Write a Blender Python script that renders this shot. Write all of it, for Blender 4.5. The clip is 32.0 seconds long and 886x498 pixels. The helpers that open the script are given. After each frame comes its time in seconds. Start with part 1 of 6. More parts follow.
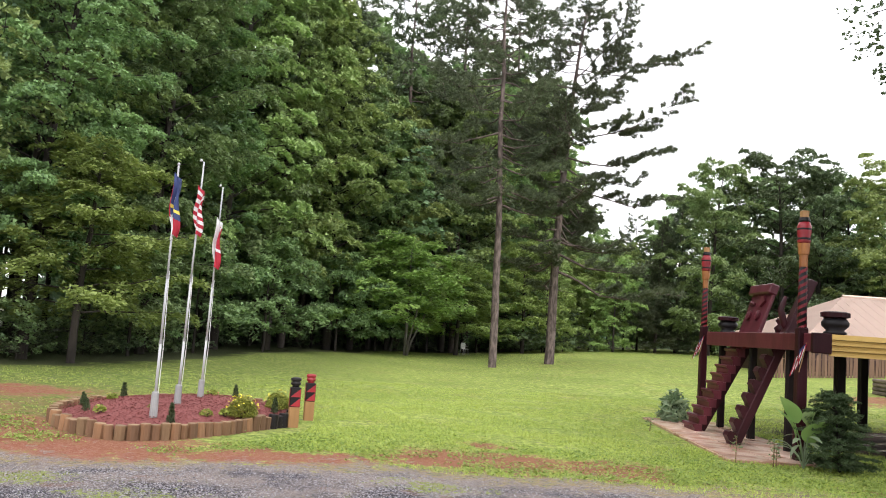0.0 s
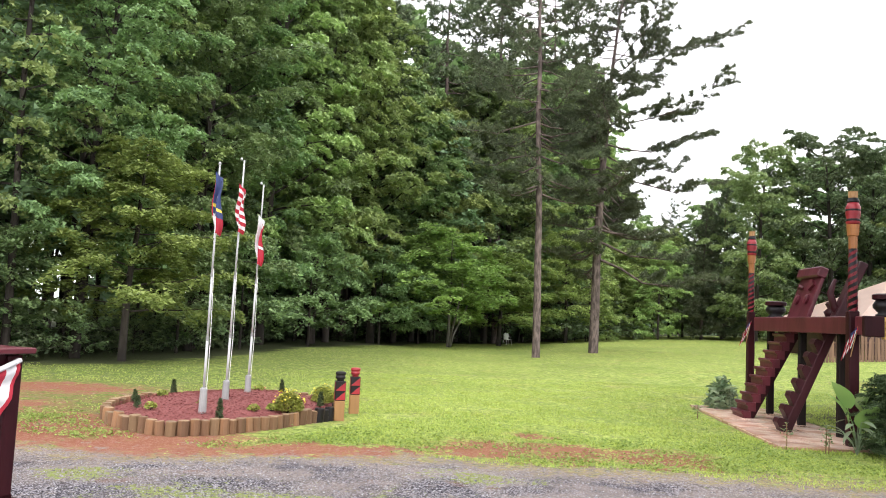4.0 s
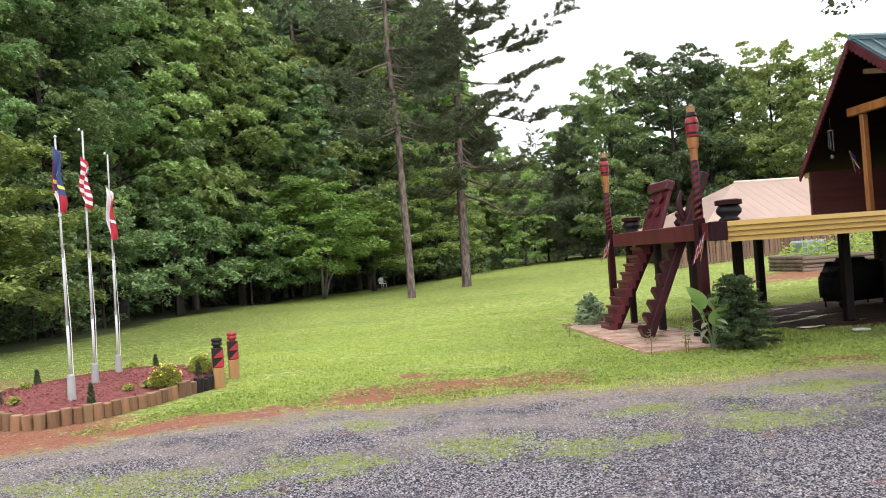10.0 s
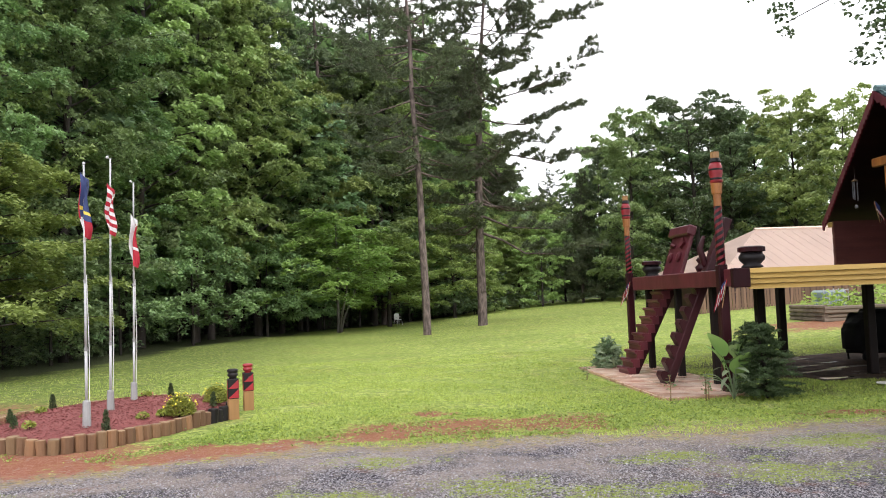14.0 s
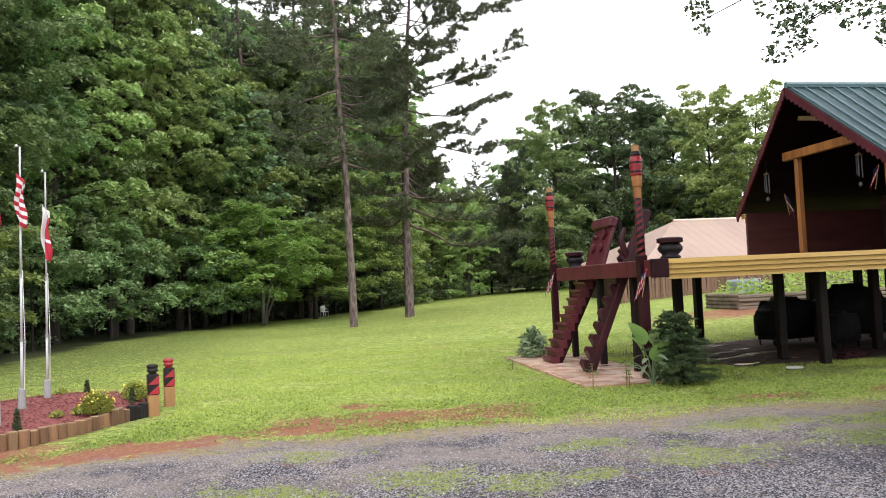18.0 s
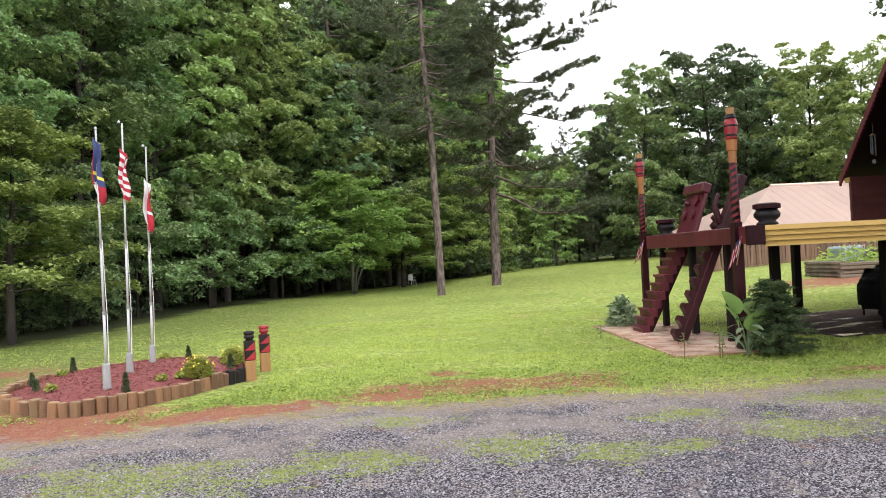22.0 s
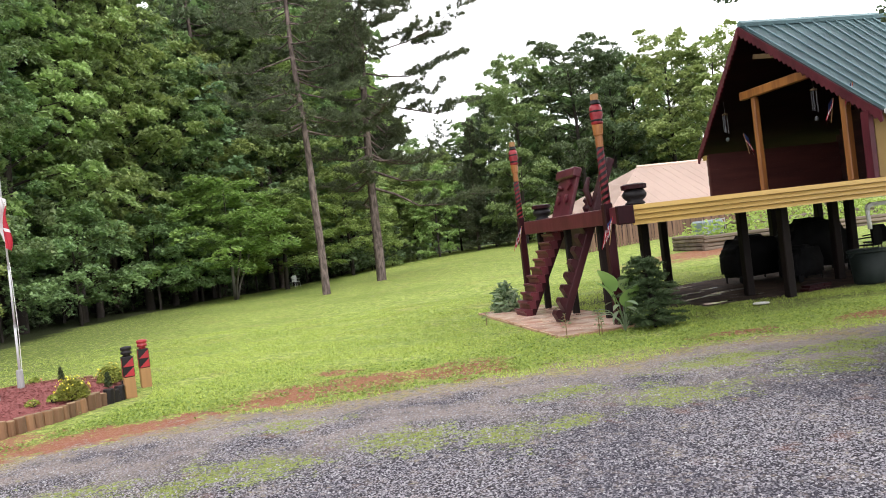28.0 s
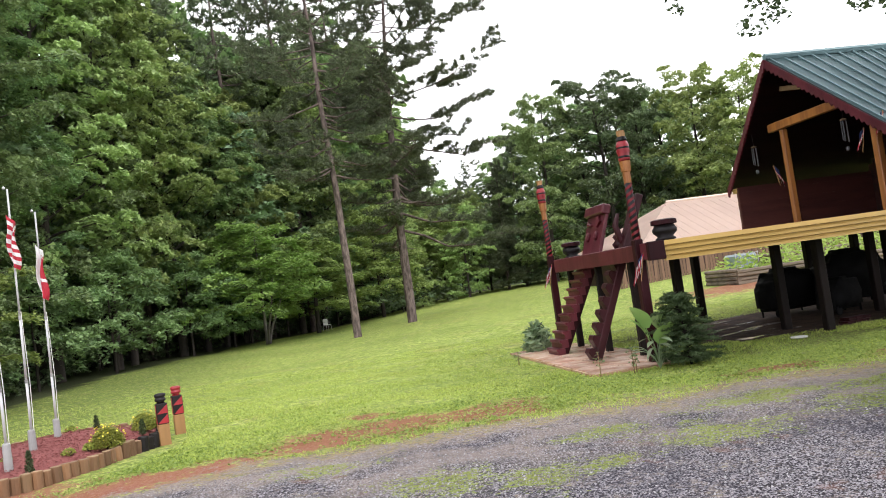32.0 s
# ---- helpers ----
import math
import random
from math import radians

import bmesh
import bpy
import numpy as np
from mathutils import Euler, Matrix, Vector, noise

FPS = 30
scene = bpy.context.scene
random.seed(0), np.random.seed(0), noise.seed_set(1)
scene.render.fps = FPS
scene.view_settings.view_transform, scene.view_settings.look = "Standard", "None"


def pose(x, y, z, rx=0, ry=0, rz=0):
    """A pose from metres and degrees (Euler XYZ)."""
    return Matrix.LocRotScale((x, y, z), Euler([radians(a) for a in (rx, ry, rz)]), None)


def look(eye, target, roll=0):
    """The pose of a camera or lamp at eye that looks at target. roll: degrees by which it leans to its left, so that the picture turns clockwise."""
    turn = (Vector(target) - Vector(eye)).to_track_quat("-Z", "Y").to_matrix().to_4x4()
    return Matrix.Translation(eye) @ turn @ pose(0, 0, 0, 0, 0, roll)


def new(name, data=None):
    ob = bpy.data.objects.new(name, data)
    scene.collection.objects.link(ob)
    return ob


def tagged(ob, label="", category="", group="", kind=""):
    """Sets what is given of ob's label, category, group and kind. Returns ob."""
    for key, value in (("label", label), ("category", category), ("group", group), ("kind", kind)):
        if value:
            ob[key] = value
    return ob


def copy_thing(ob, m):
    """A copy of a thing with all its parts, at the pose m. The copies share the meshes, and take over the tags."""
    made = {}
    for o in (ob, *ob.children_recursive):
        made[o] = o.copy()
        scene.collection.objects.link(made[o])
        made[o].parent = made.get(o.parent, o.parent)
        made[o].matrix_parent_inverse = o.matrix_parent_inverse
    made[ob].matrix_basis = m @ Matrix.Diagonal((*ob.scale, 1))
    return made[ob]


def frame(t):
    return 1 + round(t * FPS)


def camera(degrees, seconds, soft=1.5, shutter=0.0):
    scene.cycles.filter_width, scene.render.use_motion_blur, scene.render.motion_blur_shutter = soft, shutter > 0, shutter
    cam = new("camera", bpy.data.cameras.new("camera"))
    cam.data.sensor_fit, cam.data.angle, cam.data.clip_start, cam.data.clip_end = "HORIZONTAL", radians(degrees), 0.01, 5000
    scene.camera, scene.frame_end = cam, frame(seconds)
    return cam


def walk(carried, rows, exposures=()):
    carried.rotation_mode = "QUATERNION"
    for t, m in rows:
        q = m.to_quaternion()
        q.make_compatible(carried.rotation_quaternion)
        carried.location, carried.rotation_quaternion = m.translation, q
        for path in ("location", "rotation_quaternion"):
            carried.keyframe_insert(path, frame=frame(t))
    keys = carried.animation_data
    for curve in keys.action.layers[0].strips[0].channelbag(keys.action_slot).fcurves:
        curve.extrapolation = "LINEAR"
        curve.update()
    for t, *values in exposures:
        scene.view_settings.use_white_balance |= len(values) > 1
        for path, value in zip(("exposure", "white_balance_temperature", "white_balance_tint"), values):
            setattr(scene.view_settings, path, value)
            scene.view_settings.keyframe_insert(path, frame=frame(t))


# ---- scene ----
cam = camera(57.3, 32.0, soft=1.0)
# seconds, eye x y z, yaw, pitch, roll
ROWS = [
    (0.0, -0.004, -0.019, 1.967, -0.402, 5.601, -3.955),
    (0.5, -0.004, -0.019, 1.966, -0.358, 6.031, -3.669),
    (1.0, -0.003, -0.019, 1.964, 1.489, 5.226, -3.855),
    (1.5, -0.002, -0.015, 1.963, 4.051, 4.194, -4.143),
    (2.0, -0.003, -0.014, 1.962, 4.945, 4.052, -4.434),
    (2.5, -0.003, -0.014, 1.962, 6.001, 3.683, -4.700),
    (3.0, -0.001, -0.015, 1.966, 5.779, 4.059, -3.861),
    (3.5, 0.003, -0.014, 1.969, 4.048, 4.776, -3.115),
    (5.5, 0.022, -0.019, 1.983, 1.424, 4.781, -2.552),
    (6.0, 0.025, -0.020, 1.985, 1.489, 3.013, -2.314),
    (6.5, 0.026, -0.020, 1.988, 0.428, 2.298, -1.956),
    (7.0, 0.028, -0.018, 1.991, -1.763, 2.299, -1.339),
    (7.5, 0.028, -0.016, 1.992, -3.246, 1.433, -1.693),
    (8.0, 0.029, -0.013, 1.994, -3.514, 0.213, -0.225),
    (8.5, 0.030, -0.012, 1.995, -3.379, -0.311, 2.247),
    (9.0, 0.031, -0.017, 1.997, -4.580, 0.457, 3.247),
    (9.5, 0.032, -0.019, 1.998, -5.492, 1.232, 3.785),
    (10.0, 0.032, -0.019, 1.997, -6.329, 0.790, 4.152),
    (10.5, 0.030, -0.020, 1.997, -6.505, 0.435, 3.743),
    (11.0, 0.028, -0.017, 1.998, -6.175, 0.714, 3.669),
    (11.5, 0.025, -0.018, 1.998, -7.000, 0.348, 3.472),
    (12.0, 0.017, -0.019, 1.999, -6.919, 0.011, 2.978),
    (12.5, 0.008, -0.014, 2.000, -3.434, 0.483, 2.762),
    (13.0, -0.003, -0.003, 2.002, -1.384, 2.100, 2.283),
    (13.5, -0.017, 0.008, 2.004, -2.282, 3.582, 2.491),
    (14.0, -0.030, 0.014, 2.005, -5.231, 3.490, 2.268),
    (14.5, -0.036, 0.019, 2.005, -7.482, 2.666, 1.009),
    (15.0, -0.035, 0.022, 2.006, -8.206, 2.073, 1.043),
    (15.5, -0.031, 0.021, 2.007, -8.438, 2.673, 2.485),
    (17.5, -0.016, 0.016, 2.009, -9.881, 2.576, 3.024),
    (18.0, -0.015, 0.018, 2.010, -10.375, 2.658, 2.698),
    (18.5, -0.014, 0.022, 2.011, -10.028, 2.793, 2.205),
    (19.0, -0.014, 0.025, 2.013, -9.100, 2.581, 2.759),
    (19.5, -0.015, 0.028, 2.013, -7.853, 2.322, 3.283),
    (20.0, -0.016, 0.028, 2.013, -6.680, 1.832, 2.758),
    (20.5, -0.018, 0.027, 2.014, -5.540, 1.441, 2.180),
    (21.0, -0.020, 0.024, 2.013, -4.154, 1.005, 1.260),
    (21.5, -0.021, 0.021, 2.013, -4.497, 0.626, 1.209),
    (22.0, -0.021, 0.017, 2.014, -4.258, 0.728, 2.901),
    (22.5, -0.018, 0.013, 2.015, -4.660, 1.283, 4.393),
    (23.0, -0.015, 0.008, 2.017, -6.137, 1.790, 4.538),
    (23.5, -0.014, 0.006, 2.017, -7.081, 2.223, 3.918),
    (24.0, -0.010, 0.002, 2.018, -8.022, 2.463, 3.993),
    (24.5, -0.007, -0.001, 2.018, -9.825, 2.903, 4.182),
    (25.0, -0.004, -0.002, 2.018, -11.817, 2.738, 5.247),
    (25.5, -0.003, -0.001, 2.017, -13.766, 2.133, 5.251),
    (26.0, -0.003, -0.000, 2.016, -14.200, 1.746, 4.716),
    (26.5, -0.003, 0.000, 2.015, -12.352, 1.284, 5.084),
    (28.5, 0.002, 0.004, 2.009, -12.680, -0.629, 6.840),
    (29.0, 0.003, 0.006, 2.008, -12.540, -0.714, 6.242),
    (29.5, 0.004, 0.009, 2.008, -11.222, -0.714, 6.238),
    (30.0, 0.003, 0.009, 2.009, -10.231, 0.166, 6.438),
    (30.5, 0.004, 0.008, 2.009, -10.203, 1.244, 6.587),
    (31.0, 0.005, 0.009, 2.009, -10.985, 1.508, 6.819),
    (31.5, 0.005, 0.008, 2.009, -11.119, 1.764, 7.456),
    (32.0, 0.005, 0.010, 2.010, -10.353, 2.818, 8.005),
]
walk(cam, [(t, pose(x, y, z, 90 + pitch, roll, yaw)) for t, x, y, z, yaw, pitch, roll in ROWS],
     exposures=[(0.0, 0.12, 6450, 13), (1.0, 0.10, 6450, 13), (1.8, 0.36, 6450, 13), (3.2, 0.46, 6450, 13), (5.5, 0.28, 6450, 13), (9.0, 0.25, 6450, 13), (12.5, 0.22, 6450, 13), (14.0, 0.15, 6450, 13), (18.0, 0.18, 6450, 13), (22.0, 0.22, 6450, 13), (25.0, 0.15, 6450, 13), (28.0, 0.24, 6450, 13), (32.0, 0.20, 6450, 13)])

# ---------- sky and light: bright overcast ----------
world = bpy.data.worlds.new("overcast")
scene.world = world
world.use_nodes = True
wt = world.node_tree
wt.nodes.clear()
w_out = wt.nodes.new("ShaderNodeOutputWorld")
w_bg = wt.nodes.new("ShaderNodeBackground")
w_bg.inputs["Strength"].default_value = 0.15
w_sky = wt.nodes.new("ShaderNodeTexSky")
w_sky.sky_type = "NISHITA"
w_sky.sun_disc = False
w_sky.sun_elevation = radians(52)
w_sky.sun_rotation = radians(150)
w_sky.air_density, w_sky.dust_density, w_sky.ozone_density = 1.0, 4.0, 1.0
w_sat = wt.nodes.new("ShaderNodeHueSaturation")
w_sat.inputs["Saturation"].default_value = 0.12
w_mix = wt.nodes.new("ShaderNodeMix")
w_mix.data_type = "RGBA"
w_mix.inputs[0].default_value = 0.8
w_mix.inputs[7].default_value = (15.0, 15.2, 15.6, 1)   # the cloud sheet
wt.links.new(w_sky.outputs[0], w_sat.inputs["Color"])
wt.links.new(w_sat.outputs[0], w_mix.inputs[6])
wt.links.new(w_mix.outputs[2], w_bg.inputs["Color"])
wt.links.new(w_bg.outputs[0], w_out.inputs[0])
sun = new("sun", bpy.data.lights.new("sun", "SUN"))
sun.data.energy, sun.data.angle, sun.data.color = 1.5, radians(14), (1.0, 0.96, 0.9)
sun.matrix_world = look((6, -10, 20), (0, 10, 0))


# ---------- materials ----------
class Nodes:
    """A material and short ways to add nodes to it."""

    def __init__(self, name):
        self.m = bpy.data.materials.new(name)
        self.m.use_nodes = True
        self.t = self.m.node_tree
        self.b = self.t.nodes["Principled BSDF"]
        self.out = self.t.nodes["Material Output"]

    def add(self, kind):
        return self.t.nodes.new("ShaderNode" + kind)

    def link(self, a, b):
        self.t.links.new(a, b)

    def set(self, socket, v):
        if isinstance(v, bpy.types.NodeSocket):
            self.link(v, socket)
        else:
            socket.default_value = v

    def coord(self, which="Object"):
        return self.add("TexCoord").outputs[which]

    def place(self):
        return self.add("NewGeometry").outputs["Position"]

    def noise(self, scale, detail=4.0, vec=None, rough=0.55):
        n = self.add("TexNoise")
        n.inputs["Scale"].default_value, n.inputs["Detail"].default_value = scale, detail
        n.inputs["Roughness"].default_value = rough
        if vec is not None:
            self.link(vec, n.inputs["Vector"])
        return n.outputs["Fac"]

    def voronoi(self, scale, vec=None, out="Distance", feature="F1"):
        n = self.add("TexVoronoi")
        n.feature = feature
        n.inputs["Scale"].default_value = scale
        if vec is not None:
            self.link(vec, n.inputs["Vector"])
        return n.outputs[out]

    def stretch(self, vec, s):
        n = self.add("Mapping")
        n.inputs["Scale"].default_value = s
        self.link(vec, n.inputs["Vector"])
        return n.outputs[0]

    def math(self, op, a, b=0.0, c=0.0):
        n = self.add("Math")
        n.operation = op
        self.set(n.inputs[0], a), self.set(n.inputs[1], b), self.set(n.inputs[2], c)
        return n.outputs[0]

    def ramp(self, fac, lo, hi):
        n = self.add("MapRange")
        n.interpolation_type = "SMOOTHSTEP"
        self.set(n.inputs[0], fac)
        n.inputs[1].default_value, n.inputs[2].default_value = lo, hi
        return n.outputs[0]

    def mix(self, fac, a, b, kind="MIX"):
        n = self.add("Mix")
        n.data_type, n.blend_type = "RGBA", kind
        self.set(n.inputs[0], fac)
        self.set(n.inputs[6], (*a, 1) if isinstance(a, tuple) else a)
        self.set(n.inputs[7], (*b, 1) if isinstance(b, tuple) else b)
        return n.outputs[2]

    def bump(self, height, strength=0.4, distance=0.01):
        n = self.add("Bump")
        n.inputs["Strength"].default_value, n.inputs["Distance"].default_value = strength, distance
        self.link(height, n.inputs["Height"])
        self.link(n.outputs[0], self.b.inputs["Normal"])

    def color(self, c):
        self.set(self.b.inputs["Base Color"], c)

    def finish(self, rough=0.6, metal=0.0, spec=0.5):
        self.set(self.b.inputs["Roughness"], rough)
        self.b.inputs["Metallic"].default_value = metal
        self.b.inputs["Specular IOR Level"].default_value = spec
        return self.m


def shade(c, k):
    return tuple(min(1.0, v * k) for v in c)


def surface(name, c, c2=None, rough=0.6, metal=0.0, grain=40.0, patch=3.0, bump=0.3, depth=0.004, along=(1, 1, 1), vary=0.25, spec=0.5):
    """Painted, weathered or grown surface: patches, grain and a change from piece to piece."""
    n = Nodes(name)
    v = n.stretch(n.coord(), along)
    c2 = c2 or shade(c, 0.7)
    big = n.noise(patch, 5, v)
    fine = n.noise(grain, 4, v)
    col = n.mix(n.ramp(big, 0.35, 0.65), c, c2)
    col = n.mix(n.math("MULTIPLY", fine, 0.5), col, shade(c, 0.5))
    rnd = n.add("ObjectInfo").outputs["Random"]
    h = n.add("HueSaturation")
    n.link(n.math("MULTIPLY_ADD", rnd, vary, 1.0 - vary / 2), h.inputs["Value"])
    n.link(col, h.inputs["Color"])
    n.color(h.outputs[0])
    n.bump(fine, bump, depth)
    return n.finish(n.math("MULTIPLY_ADD", big, 0.2, rough - 0.1), metal, spec)


def leaf_material(name, c, c2, thin=0.38, rough=0.48):
    n = Nodes(name)
    isl = n.add("NewGeometry").outputs["Random Per Island"]
    rnd = n.add("ObjectInfo").outputs["Random"]
    patch = n.ramp(n.noise(0.35, 3, n.coord()), 0.35, 0.65)
    col = n.mix(isl, c, c2)
    col = n.mix(n.math("MULTIPLY", patch, 0.45), col, shade(c2, 1.1))
    h = n.add("HueSaturation")
    n.link(n.math("MULTIPLY_ADD", rnd, 0.032, 0.477), h.inputs["Hue"])
    n.link(n.math("MULTIPLY_ADD", rnd, 0.5, 0.75), h.inputs["Value"])
    n.link(col, h.inputs["Color"])
    n.color(h.outputs[0])
    n.finish(rough, 0, 0.3)
    tr = n.add("BsdfTranslucent")
    lift = n.mix(1.0, h.outputs[0], (1.12, 1.12, 0.98), "MULTIPLY")
    n.link(lift, tr.inputs["Color"])
    mx = n.add("MixShader")
    mx.inputs[0].default_value = thin
    n.link(n.b.outputs[0], mx.inputs[1]), n.link(tr.outputs[0], mx.inputs[2])
    n.link(mx.outputs[0], n.out.inputs["Surface"])
    return n.m


def ground_material():
    n = Nodes("ground_cover")
    p = n.place()
    sep = n.add("SeparateXYZ")
    n.link(p, sep.inputs[0])
    x, y = sep.outputs[0], sep.outputs[1]
    n1, n2, n3 = n.noise(0.55, 5, p), n.noise(2.6, 5, p), n.noise(14.0, 4, p)
    fine = n.noise(55.0, 3, p)
    # lawn
    n4 = n.noise(6.0, 5, p, 0.65)
    lawn = n.mix(n.ramp(n2, 0.3, 0.7), (0.300, 0.390, 0.086), (0.465, 0.525, 0.140))
    lawn = n.mix(n.math("MULTIPLY", n.ramp(n1, 0.50, 0.66), 0.6), lawn, (0.400, 0.360, 0.120))
    lawn = n.mix(n.math("MULTIPLY", n.ramp(n4, 0.46, 0.58), 0.8), lawn, (0.120, 0.180, 0.042))
    n5 = n.noise(0.16, 4, p)
    lawn = n.mix(n.math("MULTIPLY", n.ramp(n5, 0.45, 0.65), 0.5), lawn, (0.170, 0.240, 0.055))
    worn = n.math("MULTIPLY", n.math("MULTIPLY", n.ramp(x, -3.2, -6.5), n.ramp(y, 22.0, 16.0)), n.ramp(n2, 0.34, 0.52))
    # sparse grass towards the left woods, its colour darkened for the trees' shade
    sparse_shaded = n.math("MULTIPLY", n.ramp(x, -0.5, -7.0), n.ramp(n4, 0.36, 0.52))
    lawn = n.mix(n.math("MULTIPLY", sparse_shaded, 0.9), lawn, (0.085, 0.118, 0.034))
    lawn = n.mix(n.math("MULTIPLY", worn, 0.9), lawn, (0.19, 0.120, 0.065))
    lawn = n.mix(n.math("MULTIPLY", n.ramp(n3, 0.48, 0.62), 0.7), lawn, (0.095, 0.140, 0.040))
    lawn = n.mix(n.math("MULTIPLY", n.ramp(n3, 0.46, 0.34), 0.5), lawn, (0.48, 0.47, 0.17))
    lawn = n.mix(n.math("MULTIPLY", n.ramp(fine, 0.44, 0.62), 0.6), lawn, (0.10, 0.14, 0.02))
    # red clay
    clay = n.mix(n.ramp(n3, 0.35, 0.7), (0.200, 0.062, 0.042), (0.265, 0.115, 0.078))
    clay = n.mix(n.ramp(fine, 0.5, 0.7), clay, (0.33, 0.185, 0.130))
    # gravel: stones told apart by cells
    cell = n.voronoi(52.0, p, "Color")
    gap = n.voronoi(52.0, p, "Distance")
    bw = n.add("RGBToBW")
    n.link(cell, bw.inputs[0])
    stone = n.mix(n.ramp(bw.outputs[0], 0.34, 0.58), (0.050, 0.047, 0.058), (0.36, 0.34, 0.375))
    stone = n.mix(n.ramp(bw.outputs[0], 0.74, 0.90), stone, (0.54, 0.53, 0.55))
    stone = n.mix(n.ramp(gap, 0.38, 0.72), stone, (0.03, 0.027, 0.032))
    stone = n.mix(n.math("MULTIPLY", n.ramp(n1, 0.42, 0.62), 0.5), stone, (0.050, 0.048, 0.066))
    dirt = n.mix(n.ramp(n3, 0.3, 0.7), (0.40, 0.33, 0.28), (0.30, 0.25, 0.22))
    att = {}
    for k in ("drive", "clay", "weeds", "dry"):
        q = n.add("Attribute")
        q.attribute_name = k
        att[k] = q.outputs["Fac"]
    wob2, wob3 = n.math("SUBTRACT", n2, 0.5), n.math("SUBTRACT", n3, 0.5)
    wobble = n.math("ADD", n.math("MULTIPLY", wob2, 1.5), n.math("ADD", n.math("MULTIPLY", wob3, 1.5), n.math("MULTIPLY", n.math("SUBTRACT", fine, 0.5), 0.8)))
    dusty = n.ramp(n.math("ADD", att["drive"], wobble), 1.25, 0.55)
    dusty = n.math("MAXIMUM", n.math("MULTIPLY", dusty, 0.9), n.math("MULTIPLY", n.math("MULTIPLY", n.ramp(n.noise(0.9, 5, p), 0.36, 0.58), 0.8), n.ramp(y, 7.6, 9.6)))
    gravel = n.mix(dusty, stone, n.mix(0.66, stone, dirt))
    rusty = n.math("MULTIPLY", n.ramp(n.noise(1.6, 5, p), 0.60, 0.70), 0.55)
    gravel = n.mix(rusty, gravel, n.mix(0.6, stone, (0.25, 0.12, 0.08)))
    # weeds in the gravel
    weeds = n.ramp(n.math("ADD", n.math("MULTIPLY_ADD", n.ramp(y, 7.8, 10.2), 0.08, att["weeds"]), n.math("MULTIPLY", wobble, 1.0)), 0.45, 0.75)
    weeds = n.math("MULTIPLY", weeds, n.ramp(n3, 0.36, 0.52))
    gravel = n.mix(n.math("MULTIPLY", weeds, 0.85), gravel, n.mix(n.ramp(fine, 0.35, 0.65), (0.15, 0.20, 0.045), (0.32, 0.37, 0.095)))
    # dry, thin grass along the drive, and red clay where it is worn through
    dry = n.ramp(n.math("ADD", att["dry"], n.math("ADD", wobble, n.math("MULTIPLY", n.math("SUBTRACT", n4, 0.5), 1.0))), 0.25, 0.75)
    thin = n.mix(n.ramp(fine, 0.38, 0.62), (0.31, 0.22, 0.14), (0.185, 0.135, 0.085))
    thin = n.mix(n.math("MULTIPLY", n.ramp(n4, 0.48, 0.62), 0.45), thin, (0.22, 0.24, 0.075))
    thin = n.mix(n.math("MULTIPLY", n.ramp(n.noise(9.0, 5, p, 0.7), 0.46, 0.58), 0.75), thin, stone)
    lawn = n.mix(n.math("MULTIPLY", dry, 0.9), lawn, thin)
    patchy = n.math("MULTIPLY", n.math("SUBTRACT", n.noise(3.4, 5, p, 0.65), 0.5), 2.6)
    near = n.math("MULTIPLY", n.ramp(att["dry"], 0.02, 0.25), n.ramp(att["dry"], 0.95, 0.6))
    worn2 = n.math("ADD", n.math("MULTIPLY", att["clay"], 1.08), n.math("MULTIPLY", near, 0.16))
    bare = n.ramp(n.math("ADD", worn2, n.math("ADD", n.math("MULTIPLY", wobble, 0.7), n.math("MULTIPLY", patchy, n.math("MULTIPLY_ADD", near, 0.45, 0.4)))), 0.30, 0.68)
    col = n.mix(n.math("MULTIPLY", bare, 0.92), lawn, clay)
    drive = n.ramp(n.math("ADD", att["drive"], n.math("MULTIPLY", wobble, 1.3)), 0.25, 0.75)
    col = n.mix(drive, col, gravel)
    # leaf litter under the trees; its dark green also paints their shade on the lawn's edge
    fo = n.add("Attribute")
    fo.attribute_name = "woods"
    litter_shade = n.mix(n.ramp(n3, 0.3, 0.7), (0.048, 0.044, 0.027), (0.056, 0.076, 0.030))
    col = n.mix(n.ramp(n.math("ADD", fo.outputs["Fac"], n.math("MULTIPLY", n.math("SUBTRACT", n1, 0.5), 0.7)), 0.35, 0.7), col, litter_shade)
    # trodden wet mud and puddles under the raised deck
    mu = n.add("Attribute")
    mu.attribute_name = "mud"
    # wet grass before the deck, darkened for the shade of deck and house
    shaded_green = n.math("MULTIPLY", n.ramp(mu.outputs["Fac"], 0.0, 0.25), n.math("MULTIPLY_ADD", n4, 0.6, 0.4))
    col = n.mix(shaded_green, col, n.mix(n.ramp(n3, 0.45, 0.65), (0.115, 0.150, 0.042), (0.130, 0.085, 0.055)))
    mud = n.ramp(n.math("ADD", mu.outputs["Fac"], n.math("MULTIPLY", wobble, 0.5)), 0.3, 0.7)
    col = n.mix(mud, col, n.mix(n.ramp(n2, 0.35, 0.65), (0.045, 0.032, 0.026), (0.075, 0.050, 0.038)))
    wet = n.math("MULTIPLY", n.ramp(n.noise(1.5, 4, n.stretch(p, (0.6, 1.6, 1))), 0.585, 0.62), n.math("MULTIPLY", mud, n.ramp(x, 12.5, 10.5)))
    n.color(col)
    height = n.mix(drive, n.mix(0.5, fine, n3), n.mix(0.85, fine, gap))
    n.bump(n.mix(wet, height, (0.5, 0.5, 0.5)), 0.9, 0.035)
    out = n.finish(n.math("MULTIPLY_ADD", wet, -0.88, 0.95), 0, 0.08)
